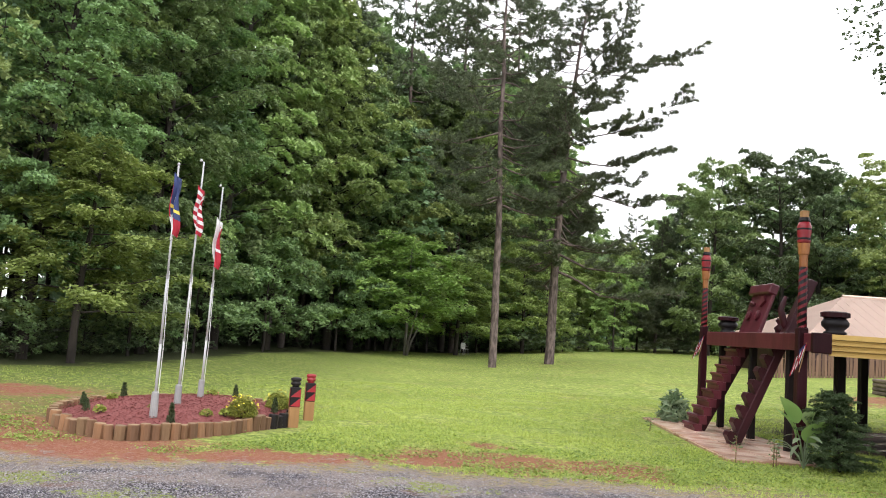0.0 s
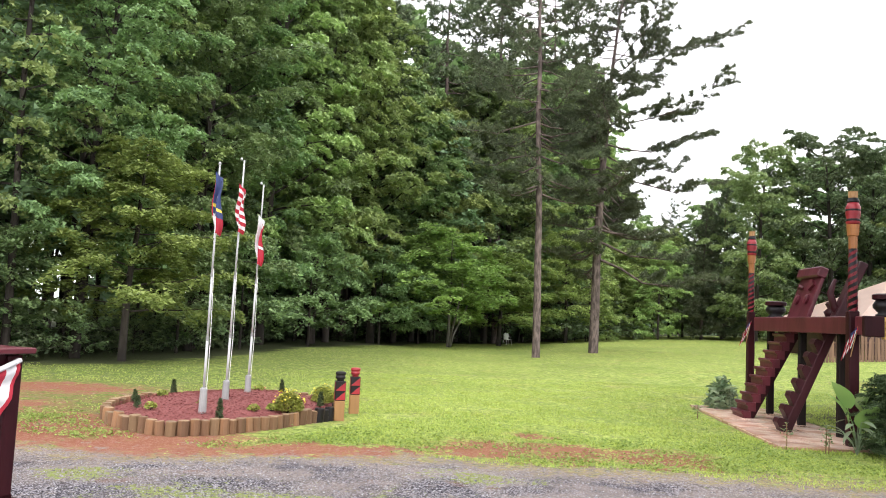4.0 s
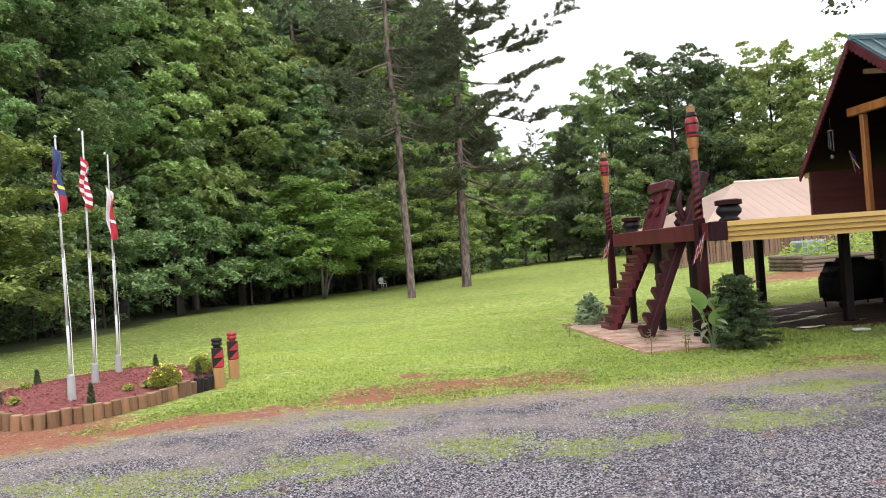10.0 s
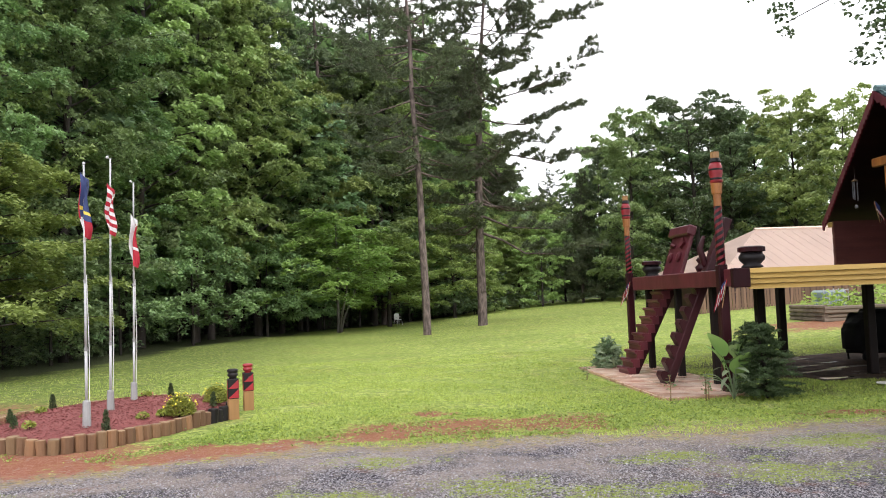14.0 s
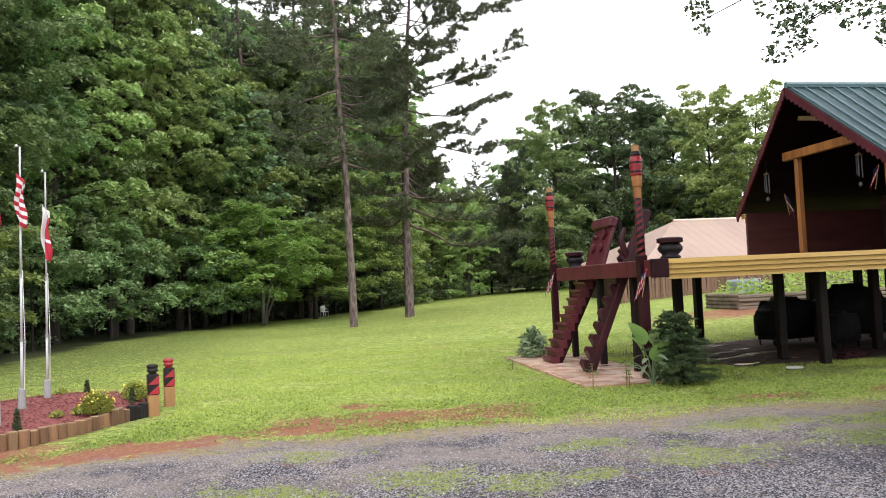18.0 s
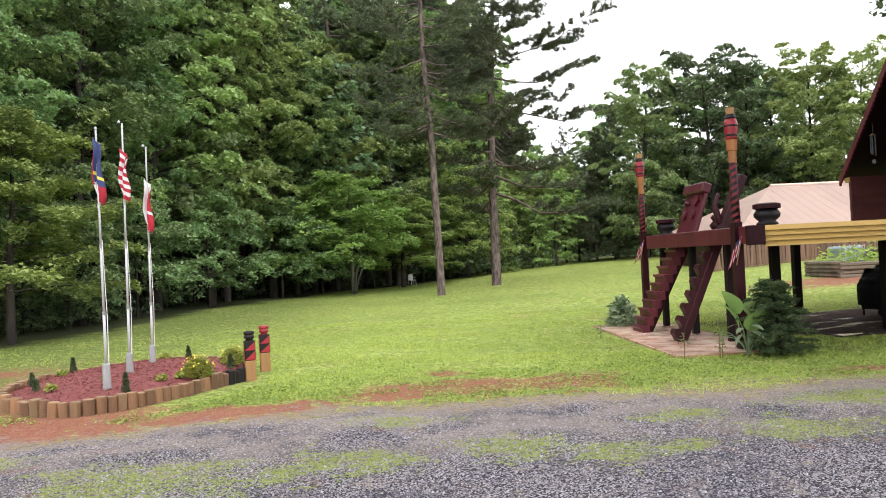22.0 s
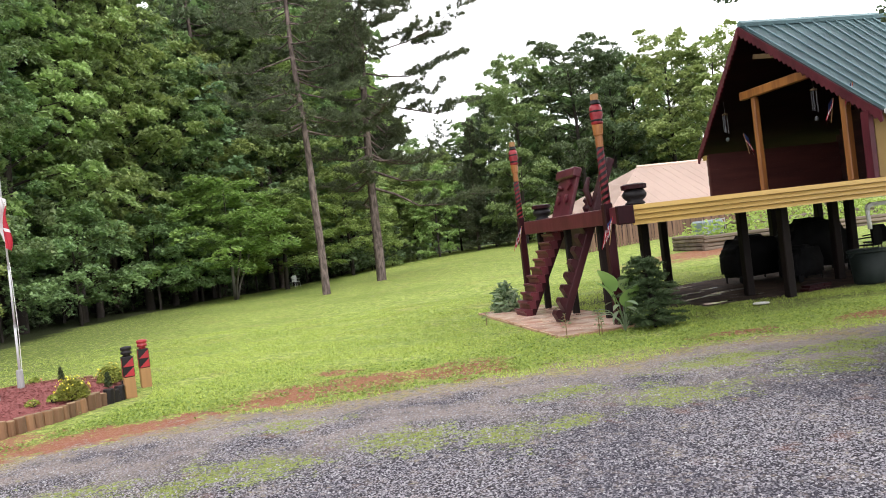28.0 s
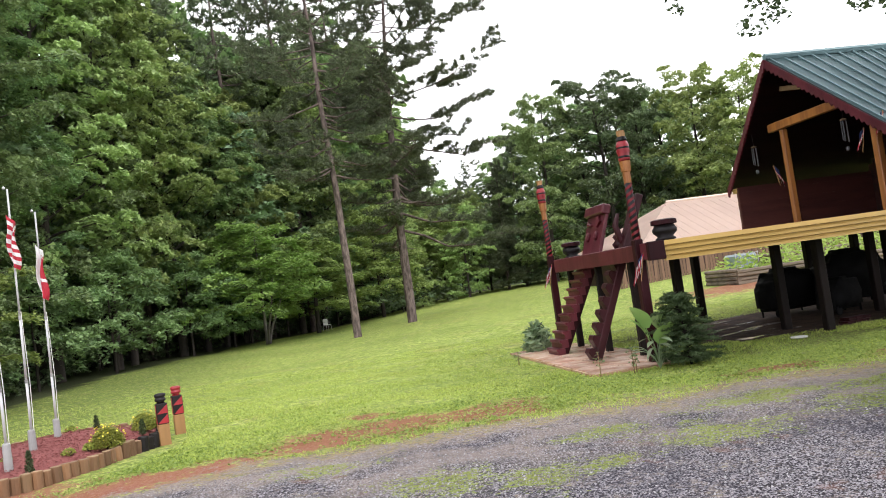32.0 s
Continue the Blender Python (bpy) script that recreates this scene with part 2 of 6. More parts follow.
    n.set(n.b.inputs["Specular IOR Level"], n.math("MULTIPLY_ADD", wet, 0.42, 0.08))
    return out


M_GROUND = ground_material()
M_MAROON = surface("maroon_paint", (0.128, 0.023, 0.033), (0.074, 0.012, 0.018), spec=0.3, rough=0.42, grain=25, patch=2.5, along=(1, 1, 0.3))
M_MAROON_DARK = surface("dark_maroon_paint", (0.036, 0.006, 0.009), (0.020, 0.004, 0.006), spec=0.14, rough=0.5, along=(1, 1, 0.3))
M_MAROON_MID = surface("brown_maroon_paint", (0.052, 0.011, 0.015), (0.030, 0.007, 0.009), spec=0.22, rough=0.45, along=(1, 1, 0.3))
M_RED = surface("red_paint", (0.34, 0.016, 0.026), (0.24, 0.012, 0.018), rough=0.4)
M_SPIRAL = surface("dull_red_paint", (0.24, 0.016, 0.026), (0.15, 0.012, 0.018), rough=0.45, spec=0.3)
M_BLACK = surface("black_paint", (0.012, 0.010, 0.011), (0.018, 0.014, 0.015), rough=0.45, spec=0.22)
M_TAN = surface("bare_wood", (0.44, 0.235, 0.09), (0.31, 0.16, 0.06), rough=0.6, grain=30, along=(1, 1, 0.12))
M_TAN_DARK = surface("weathered_wood", (0.26, 0.155, 0.075), (0.17, 0.105, 0.055), rough=0.75, grain=30, along=(1, 1, 0.12))
M_HONEY = surface("stained_timber", (0.42, 0.165, 0.040), (0.24, 0.085, 0.024), patch=6.0, rough=0.45, grain=20, along=(1, 1, 0.1))
M_YELLOW = surface("yellow_siding", (0.56, 0.365, 0.100), (0.50, 0.32, 0.085), rough=0.5, patch=1.2, vary=0.08, along=(0.2, 1, 1))
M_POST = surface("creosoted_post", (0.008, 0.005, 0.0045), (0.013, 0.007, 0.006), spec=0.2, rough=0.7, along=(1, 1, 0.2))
M_LOG = surface("log_edging", (0.27, 0.140, 0.066), (0.15, 0.080, 0.042), rough=0.75, grain=35, along=(1, 1, 0.15), vary=0.7)
M_LOGCUT = surface("log_end_grain", (0.30, 0.20, 0.11), (0.20, 0.13, 0.075), rough=0.8, vary=0.5)
M_MULCH = surface("red_mulch", (0.25, 0.072, 0.066), (0.17, 0.046, 0.042), rough=0.9, grain=60, patch=20, bump=0.9, depth=0.02)
M_ALU = surface("brushed_aluminium", (0.52, 0.52, 0.53), (0.42, 0.43, 0.44), rough=0.6, metal=0.0, along=(1, 1, 0.1))
M_CHIME = surface("dull_chime_metal", (0.16, 0.16, 0.17), (0.11, 0.11, 0.12), rough=0.4, metal=0.3)
M_SLEEVE = surface("grey_plastic_sleeve", (0.34, 0.34, 0.34), (0.27, 0.27, 0.27), rough=0.55)
M_SLAB = surface("stained_concrete", (0.52, 0.31, 0.22), (0.36, 0.19, 0.13), rough=0.28, grain=18, patch=1.6, bump=0.15)
M_STONE = surface("flagstone", (0.97, 0.72, 0.58), (0.54, 0.27, 0.175), rough=0.17, grain=14, patch=2.0, bump=0.2, vary=0.5)
M_METALROOF = surface("green_metal_roof", (0.165, 0.275, 0.285), (0.14, 0.235, 0.245), rough=0.42, metal=0.2, grain=8, patch=0.8, bump=0.05, vary=0.1)
M_TINROOF = surface("corrugated_tin", (0.42, 0.47, 0.47), (0.32, 0.37, 0.37), rough=0.35, metal=0.6)
M_BARNROOF = surface("tan_metal_roof", (0.70, 0.53, 0.44), (0.64, 0.48, 0.40), rough=0.55, patch=0.5, along=(1, 0.3, 1), vary=0.06)
# yellow wall paint, darkened to hold the shade under the eave and tree
M_YELLOW_SHADED = surface("shaded_yellow_wall", (0.31, 0.19, 0.046), (0.27, 0.16, 0.038), rough=0.6, patch=1.0, vary=0.05)
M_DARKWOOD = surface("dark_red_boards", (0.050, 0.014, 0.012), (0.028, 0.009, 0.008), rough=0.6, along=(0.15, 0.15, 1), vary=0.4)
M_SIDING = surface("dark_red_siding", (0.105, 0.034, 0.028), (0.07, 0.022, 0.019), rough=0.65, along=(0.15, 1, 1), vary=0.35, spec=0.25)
M_FENCE = surface("old_fence_board", (0.20, 0.115, 0.075), (0.13, 0.08, 0.055), rough=0.85, along=(1, 1, 0.1), vary=0.6)
M_OLDLOG = surface("grey_old_log", (0.20, 0.155, 0.115), (0.11, 0.085, 0.065), rough=0.9, along=(0.1, 1, 1), vary=0.5)
M_BARK = surface("bark", (0.060, 0.050, 0.043), (0.033, 0.028, 0.025), rough=0.95, grain=14, patch=3, bump=1.0, depth=0.04, along=(1, 1, 0.25), vary=0.5, spec=0.2)
M_PALEBARK = surface("pale_smooth_bark", (0.19, 0.17, 0.15), (0.11, 0.10, 0.085), rough=0.9, grain=14, patch=3, along=(1, 1, 0.4), vary=0.2, spec=0.2)
M_PINEBARK = surface("pine_bark", (0.200, 0.155, 0.140), (0.055, 0.043, 0.040), rough=0.95, grain=12, patch=7, bump=1.0, depth=0.05, along=(1, 1, 0.3), vary=0.3, spec=0.2)
M_CAN = surface("grey_green_plastic", (0.018, 0.026, 0.024), (0.012, 0.018, 0.016), rough=0.6, spec=0.2)
M_RUBBER = surface("black_rubber", (0.008, 0.008, 0.009), rough=0.85, spec=0.15)
M_CHROME = surface("chrome", (0.75, 0.76, 0.78), (0.6, 0.61, 0.63), rough=0.12, metal=1.0, bump=0.02)
M_NAVY = surface("navy_car_paint", (0.006, 0.011, 0.042), (0.005, 0.009, 0.034), rough=0.15, bump=0.0, vary=0.0, spec=0.35)
M_LAMP = surface("clear_lamp", (0.35, 0.37, 0.39), (0.12, 0.13, 0.14), rough=0.1, bump=0.05)
M_WHITE = surface("white_cloth", (0.78, 0.77, 0.76), (0.66, 0.65, 0.66), rough=0.8, vary=0.05)
M_CLOTHRED = surface("red_cloth", (0.50, 0.022, 0.045), (0.38, 0.018, 0.035), rough=0.8, vary=0.05)
M_CLOTHBLUE = surface("blue_cloth", (0.016, 0.028, 0.115), (0.012, 0.020, 0.085), rough=0.8, vary=0.05)
M_FLAGBLUE = surface("faded_blue_cloth", (0.045, 0.066, 0.185), (0.034, 0.052, 0.15), rough=0.8, vary=0.05)
M_CLOTHYELLOW = surface("yellow_cloth", (0.78, 0.62, 0.10), (0.7, 0.55, 0.09), rough=0.8)
M_TANK = surface("blue_plastic", (0.24, 0.32, 0.36), (0.32, 0.38, 0.41), rough=0.5)
M_PVC = surface("white_pipe", (0.72, 0.71, 0.69), (0.6, 0.6, 0.58), rough=0.45)
M_GUTTER = surface("white_gutter", (0.72, 0.73, 0.73), rough=0.4)
M_PETAL = surface("yellow_petals", (0.80, 0.66, 0.04), (0.85, 0.72, 0.1), rough=0.6)
M_PINKPETAL = surface("pink_petals", (0.62, 0.08, 0.13), (0.7, 0.2, 0.22), rough=0.6)

L_OAK = leaf_material("broad_leaves", (0.090, 0.155, 0.074), (0.262, 0.380, 0.162))
L_OAK2 = leaf_material("green_broad_leaves", (0.122, 0.195, 0.080), (0.350, 0.465, 0.176))
L_LIGHT = leaf_material("light_broad_leaves", (0.140, 0.220, 0.082), (0.365, 0.480, 0.172), 0.38)
L_FRESH = leaf_material("fresh_broad_leaves", (0.128, 0.205, 0.060), (0.325, 0.440, 0.135), 0.38)
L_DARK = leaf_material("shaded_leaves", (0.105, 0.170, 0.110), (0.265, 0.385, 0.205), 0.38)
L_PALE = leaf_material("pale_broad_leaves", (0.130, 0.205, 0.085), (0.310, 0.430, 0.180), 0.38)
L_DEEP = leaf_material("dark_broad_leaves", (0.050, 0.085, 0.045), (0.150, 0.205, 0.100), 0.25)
L_PINE = leaf_material("pine_needles", (0.056, 0.080, 0.050), (0.142, 0.178, 0.095), 0.15, 0.6)
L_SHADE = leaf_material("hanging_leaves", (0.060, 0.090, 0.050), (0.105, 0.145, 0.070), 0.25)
L_SHRUB = leaf_material("juniper_sprays", (0.026, 0.048, 0.020), (0.085, 0.122, 0.050), 0.25)
L_BIG = leaf_material("large_soft_leaves", (0.13, 0.25, 0.06), (0.28, 0.43, 0.15), 0.42)
L_HOSTA = leaf_material("hosta_leaves", (0.06, 0.12, 0.045), (0.33, 0.40, 0.26), 0.3)
L_GRASS = leaf_material("grass_blades", (0.220, 0.325, 0.065), (0.410, 0.475, 0.120), 0.4)
L_CROP = leaf_material("crop_leaves", (0.179, 0.290, 0.056), (0.315, 0.410, 0.102), 0.45)
L_WEED = leaf_material("weed_leaves", (0.16, 0.205, 0.05), (0.28, 0.31, 0.09), 0.35)
L_CLOVER = leaf_material("clover_leaves", (0.13, 0.26, 0.05), (0.34, 0.47, 0.12), 0.4)
L_MUM = leaf_material("flower_foliage", (0.13, 0.19, 0.035), (0.33, 0.37, 0.075), 0.3)


def gravel_material():
    n = Nodes("crushed_stone")
    isl = n.add("NewGeometry").outputs["Random Per Island"]
    col = n.mix(n.ramp(isl, 0.0, 0.7), (0.055, 0.052, 0.065), (0.33, 0.31, 0.33))
    col = n.mix(n.ramp(isl, 0.90, 0.99), col, (0.50, 0.49, 0.50))
    n.color(n.mix(n.math("MULTIPLY", n.noise(60.0, 3, n.coord()), 0.4), col, (0.13, 0.12, 0.125)))
    return n.finish(0.7, 0, 0.4)


M_GRAVEL = gravel_material()


# ---------- building helpers ----------
def thing(name, place, label, category, group="", turn=0.0, kind=""):
    ob = new(name)
    ob.empty_display_size = 0.2
    ob.matrix_world = pose(*place, 0, 0, turn)
    return tagged(ob, label, category, group, kind)


def part(name, bm, material, parent=None, label="", smooth=False):
    """One bmesh as one mesh object under a thing or a part."""
    me = bpy.data.meshes.new(name)
    bmesh.ops.recalc_face_normals(bm, faces=bm.faces)
    bm.to_mesh(me)
    bm.free()
    if smooth:
        me.polygons.foreach_set("use_smooth", [True] * len(me.polygons))
    me.materials.append(material)
    ob = new(name, me)
    if parent is not None:
        ob.parent = parent
    if label:
        ob["label"] = label
    return ob


def again(ob, m):
    """Another piece on the same mesh."""
    o = ob.copy()
    scene.collection.objects.link(o)
    o.matrix_basis = m
    return o


def bm_box(size, at=(0, 0, 0), rot=(0, 0, 0), bevel=0.0, bm=None):
    bm = bm or bmesh.new()
    made = bmesh.ops.create_cube(bm, size=1.0, matrix=pose(*at, *rot) @ Matrix.Diagonal((*size, 1)))
    if bevel:
        es = list({e for v in made["verts"] for e in v.link_edges})
        bmesh.ops.bevel(bm, geom=es, offset=bevel, segments=1, affect="EDGES")
    return bm


def bm_tube(points, radii, seg=8, bm=None, cap=True):
    """A round bar along points."""
    bm = bm or bmesh.new()
    rings = []
    pts = [Vector(p) for p in points]
    side, radii = None, [float(r) for r in radii]
    for i, p in enumerate(pts):
        d = (pts[min(i + 1, len(pts) - 1)] - pts[max(i - 1, 0)]).normalized()
        if side is None:
            side = d.orthogonal().normalized()
        side = (side - d * side.dot(d)).normalized()
        up = d.cross(side)
        rings.append([bm.verts.new(p + radii[i] * (math.cos(2 * math.pi * k / seg) * side + math.sin(2 * math.pi * k / seg) * up)) for k in range(seg)])
    for a, b in zip(rings, rings[1:]):
        for k in range(seg):
            bm.faces.new((a[k], a[(k + 1) % seg], b[(k + 1) % seg], b[k]))
    if cap:
        bm.faces.new(rings[0][::-1]), bm.faces.new(rings[-1])
    return bm


def bm_lathe(profile, seg=16, bm=None, at=(0, 0, 0)):
    """A turned body from (radius, height) pairs."""
    bm = bm or bmesh.new()
    rings = []
    for r, z in profile:
        rings.append([bm.verts.new((at[0] + r * math.cos(2 * math.pi * k / seg), at[1] + r * math.sin(2 * math.pi * k / seg), at[2] + z)) for k in range(seg)])
    for a, b in zip(rings, rings[1:]):
        for k in range(seg):
            bm.faces.new((a[k], a[(k + 1) % seg], b[(k + 1) % seg], b[k]))
    bm.faces.new(rings[0][::-1]), bm.faces.new(rings[-1])
    return bm


def bm_plate(outline, axis, lo, hi, bm=None):
    """An outline of 2D points pulled out along x, y or z between lo and hi."""
    bm = bm or bmesh.new()

    def put(p, d):
        return {"x": (d, p[0], p[1]), "y": (p[0], d, p[1]), "z": (p[0], p[1], d)}[axis]

    a = [bm.verts.new(put(p, lo)) for p in outline]
    b = [bm.verts.new(put(p, hi)) for p in outline]
    n = len(a)
    bm.faces.new(a[::-1]), bm.faces.new(b)
    for i in range(n):
        bm.faces.new((a[i], a[(i + 1) % n], b[(i + 1) % n], b[i]))
    return bm


def fast_mesh(name, verts, faces, material):
    """A mesh of alike faces from numpy arrays."""
    me = bpy.data.meshes.new(name)
    k = faces.shape[1]
    me.vertices.add(len(verts)), me.loops.add(faces.size), me.polygons.add(len(faces))
    me.vertices.foreach_set("co", np.asarray(verts, np.float32).ravel())
    me.loops.foreach_set("vertex_index", faces.astype(np.int32).ravel())
    me.polygons.foreach_set("loop_start", np.arange(0, faces.size, k, dtype=np.int32))
    me.update(calc_edges=True)
    me.validate()
    me.materials.append(material)
    return me


def leaves_mesh(name, centres, sizes, material, rng, tilt=0.55, slim=0.55, droop=0.25, ways=None):
    """Folded leaves, two triangles each, at the centres. tilt: how far they lean from level."""
    n = len(centres)
    az = rng.uniform(0, 2 * np.pi, n)
    nz = np.stack([rng.normal(0, tilt, n), rng.normal(0, tilt, n), np.ones(n)], 1)
    nz /= np.linalg.norm(nz, axis=1)[:, None]
    d = np.stack([np.cos(az), np.sin(az), np.full(n, -droop)], 1) if ways is None else ways
    d = d - nz * np.sum(d * nz, 1)[:, None]
    d /= np.linalg.norm(d, axis=1)[:, None] + 1e-9
    s = np.cross(nz, d)
    L = sizes[:, None]
    base, tip = centres - d * L * 0.5, centres + d * L * 0.5 - nz * L * 0.12
    mid = centres + nz * L * 0.06
    left, right = mid + s * L * slim * 0.5, mid - s * L * slim * 0.5
    v = np.stack([base, left, tip, right], 1).reshape(-1, 3)
    i = np.arange(n)[:, None] * 4
    f = np.concatenate([i + [0, 2, 1], i + [0, 3, 2]], 1).reshape(-1, 3)
    return fast_mesh(name, v, f, material)


def sprays_mesh(c, sizes, material, rng, tilt, slim):
    """Small pointed leaves, one triangle each, hanging outwards at the centres."""
    s = sizes[:, None]
    n = len(c)
    az = np.arctan2(c[:, 1], c[:, 0]) + rng.normal(0, 0.9, n)
    nz = np.stack([rng.normal(0, tilt, n), rng.normal(0, tilt, n), np.ones(n)], 1)
    nz /= np.linalg.norm(nz, axis=1)[:, None]
    d = np.stack([np.cos(az), np.sin(az), np.full(n, -0.45)], 1)
    d -= nz * np.sum(d * nz, 1)[:, None]
    d /= np.linalg.norm(d, axis=1)[:, None] + 1e-9
    w = np.cross(nz, d) * s * slim * 0.55
    v = np.stack([c - d * s * 0.35 + w, c - d * s * 0.35 - w, c + d * s * 0.65 - nz * s * 0.12], 1).reshape(-1, 3)
    return fast_mesh("crown", v, np.arange(3 * n).reshape(-1, 3), material)


# ---------- the lie of the land ----------
SLOPES = ((-90, 0.0), (0, 0.0), (4, 0.003), (8, 0.010), (11, 0.0143), (15, 0.0187), (22, 0.025), (28, 0.040), (34, 0.045), (90, 0.045))


def gz(x, y):
    """Height of the ground: level round the drive, rising gently behind the house."""
    r = math.hypot(x, y)
    if y <= 0 or r < 20:
        return 0.0
    b = math.degrees(math.atan2(x, y))
    s = float(np.interp(b, [q[0] for q in SLOPES], [q[1] for q in SLOPES]))
    return s * min(r - 20, 65 if b < 18 else max(32, 65 - (b - 18) * 4))


# front line of the woods: points (x, y); trees stand behind it
WOODS = ((-70, 8), (-22, 17), (-13.5, 25), (-11.8, 31), (-11, 42), (-9, 51), (-3, 60), (3, 68), (9, 78), (17, 92), (26, 100), (60, 108), (120, 110))


def woods_depth(x, y):
    """How far behind the front line of the woods a place lies (negative: on the lawn)."""
    best = 1e9
    p = Vector((x, y))
    for a, b in zip(WOODS, WOODS[1:]):
        a, b = Vector(a), Vector(b)
        d = b - a
        k = max(0, min(1, (p - a).dot(d) / d.length_squared))
        q = a + k * d
        dist = (p - q).length
        if dist < abs(best):
            best = dist if d.x * (p - a).y - d.y * (p - a).x > 0 else -dist
    return best


# worn places in the lawn: centre x y, half length, half width
BARE = ((-4.5, 11.75, 1.3, 0.50), (-2.4, 11.6, 1.2, 0.26), (-0.2, 12.45, 0.7, 0.20), (0.35, 12.80, 0.9, 0.34), (1.35, 12.78, 0.9, 0.30), (2.35, 12.55, 0.8, 0.24), (3.15, 12.75, 0.5, 0.30),
        (-6.9, 12.0, 1.2, 0.45), (-9.2, 14.5, 1.4, 0.5), (-9.5, 18.0, 1.8, 0.5), (10.3, 11.9, 0.9, 0.2), (7.6, 12.2, 0.7, 0.15), (1.0, 14.4, 0.35, 0.15), (16.9, 28.3, 3.0, 0.9))
# weeds that have come up through the gravel
WEEDS = ((4.5, 8.55, 0.75, 0.22), (2.2, 7.95, 0.5, 0.22), (2.95, 8.05, 0.4, 0.16), (1.25, 8.55, 0.6, 0.26), (-0.8, 8.3, 1.0, 0.25), (-2.6, 8.1, 1.1, 0.35), (0.1, 10.2, 0.5, 0.15), (6.6, 8.7, 0.8, 0.2), (-4.4, 9.3, 0.5, 0.12), (3.6, 9.7, 0.5, 0.15), (7.6, 9.6, 0.9, 0.2), (5.9, 9.9, 1.0, 0.2))
DRIVE_X, DRIVE_Y = (-14, -5, -3, -1.2, 0.7, 2.5, 5, 7, 9, 14), (10.2, 10.5, 10.6, 11.2, 11.0, 11.1, 10.7, 10.7, 10.4, 10.2)


def rough_(x, y, s, k):
    return noise.noise((x * s, y * s, k)) + 0.5 * noise.noise((x * s * 2.3, y * s * 2.3, k + 7))


def spots_at(x, y, spots):
    x, y = x + 0.35 * rough_(x, y, 1.1, 3), y + 0.32 * rough_(x, y, 1.2, 9)
    return max(0.0, max(0.95 - 0.5 * math.hypot((x - px) / rx, (y - py) / (2.3 * ry)) for px, py, rx, ry in spots) + 0.16 * rough_(x, y, 2.6, 5))


def drive_at(x, y):
    """1 on the gravel, 0 on the lawn."""
    e = y - float(np.interp(x, DRIVE_X, DRIVE_Y)) + 0.45 * rough_(x, y, 0.7, 1)
    return max(0.0, min(1.2, 0.5 - e / 1.1))


def dry_at(x, y):
    """Thin dry grass on the strip beside the drive."""
    e = y - float(np.interp(x, DRIVE_X, DRIVE_Y)) + 0.45 * rough_(x, y, 0.7, 4)
    wide = 1.5 if x < 4 else 1.9
    return max(0.0, min(1.0, 1.0 - e / wide))


def bump_at(x, y):
    return 0.05 * (noise.noise((x * 0.35, y * 0.35, 2)) + 0.4 * noise.noise((x * 1.3, y * 1.3, 5)))


def make_ground():
    xs = np.concatenate([np.array([-1500, -700, -350, -180, -110, -75]), np.arange(-55, -14, 2.0), np.arange(-14, -8, 0.35), np.arange(-8, 11, 0.16), np.arange(11, 18, 0.35), np.arange(18, 50, 2.0), np.array([55, 65, 80, 110, 180, 350, 700, 1500])])
    ys = np.concatenate([np.array([-1500, -500, -150, -50, -15]), np.arange(-6, 6.5, 0.5), np.arange(6.5, 14.6, 0.14), np.arange(14.7, 30, 0.35), np.arange(30, 110, 2.0), np.array([112, 120, 140, 180, 260, 500, 1500])])
    X, Y = np.meshgrid(xs, ys)
    v = np.zeros((X.size, 3))
    v[:, 0], v[:, 1] = X.ravel(), Y.ravel()
    cover = {k: np.zeros(len(v)) for k in ("woods", "clay", "drive", "weeds", "dry", "mud")}
    for i in range(len(v)):
        x, y = v[i, 0], v[i, 1]
        near = -6 < y < 30 and -14 < x < 18
        z = gz(x, y)
        if near:
            z += bump_at(x, y)
            # the slab, the posts and the bed stand level
            if 4.4 < x < 16 and 13.4 < y < 22.4:
                z = gz(x, y) if x > 8.2 else -0.02
        elif r_far(x, y):
            z += 0.06 * noise.noise((x * 0.15, y * 0.15, 2))
        v[i, 2] = z
        if (y > 5 or x < -20) and not (-7.5 < x < 18 and y < 20):
            # on the left it reaches 1.6 m further, as the woods' shade on grass
            cover["woods"][i] = max(0.0, min(1.0, 0.5 + 0.25 * (woods_depth(x, y) + (1.6 if x < -5 else 0.0))))
        cover["drive"][i] = drive_at(x, y) if y < 14 else 0.0
        cover["dry"][i] = dry_at(x, y) if y < 17 else 0.0
        if near:
            # clay round the bed, under the deck and where feet have worn the lawn
            d = abs(math.hypot((x + 4.5) / 2.5, (y - 15.0) / 3.2) - 0.98)
            cover["clay"][i] = max(0.75 - d * 2.2 if y < 14 and x < -3.4 else 0.0, spots_at(x, y, BARE))
            cover["weeds"][i] = spots_at(x, y, WEEDS) if 7 < y < 11 else 0.0
            inside = min(x - 8.6, 18.5 - x, y - 15.7, 20.6 - y) + 0.7 * rough_(x, y, 0.9, 12)
            # low values past the mud's edge carry the painted shade on the grass
            if inside > -2.4 and x > 7.4:
                cover["mud"][i] = max(0.0, min(1.0, 0.45 + (0.7 if inside > 0 else 0.2) * inside))
    nx = len(xs)
    i = (np.arange(len(ys) - 1)[:, None] * nx + np.arange(nx - 1)[None, :]).ravel()
    f = np.stack([i, i + 1, i + 1 + nx, i + nx], 1)
    me = fast_mesh("ground", v, f, M_GROUND)
    me.polygons.foreach_set("use_smooth", [True] * len(me.polygons))
    for name, vals in cover.items():
        a = me.attributes.new(name, "FLOAT", "POINT")
        a.data.foreach_set("value", vals.astype(np.float32))
    return tagged(new("ground", me), "mown green lawn with red clay patches beside a gravel drive", "ground", kind="structure")


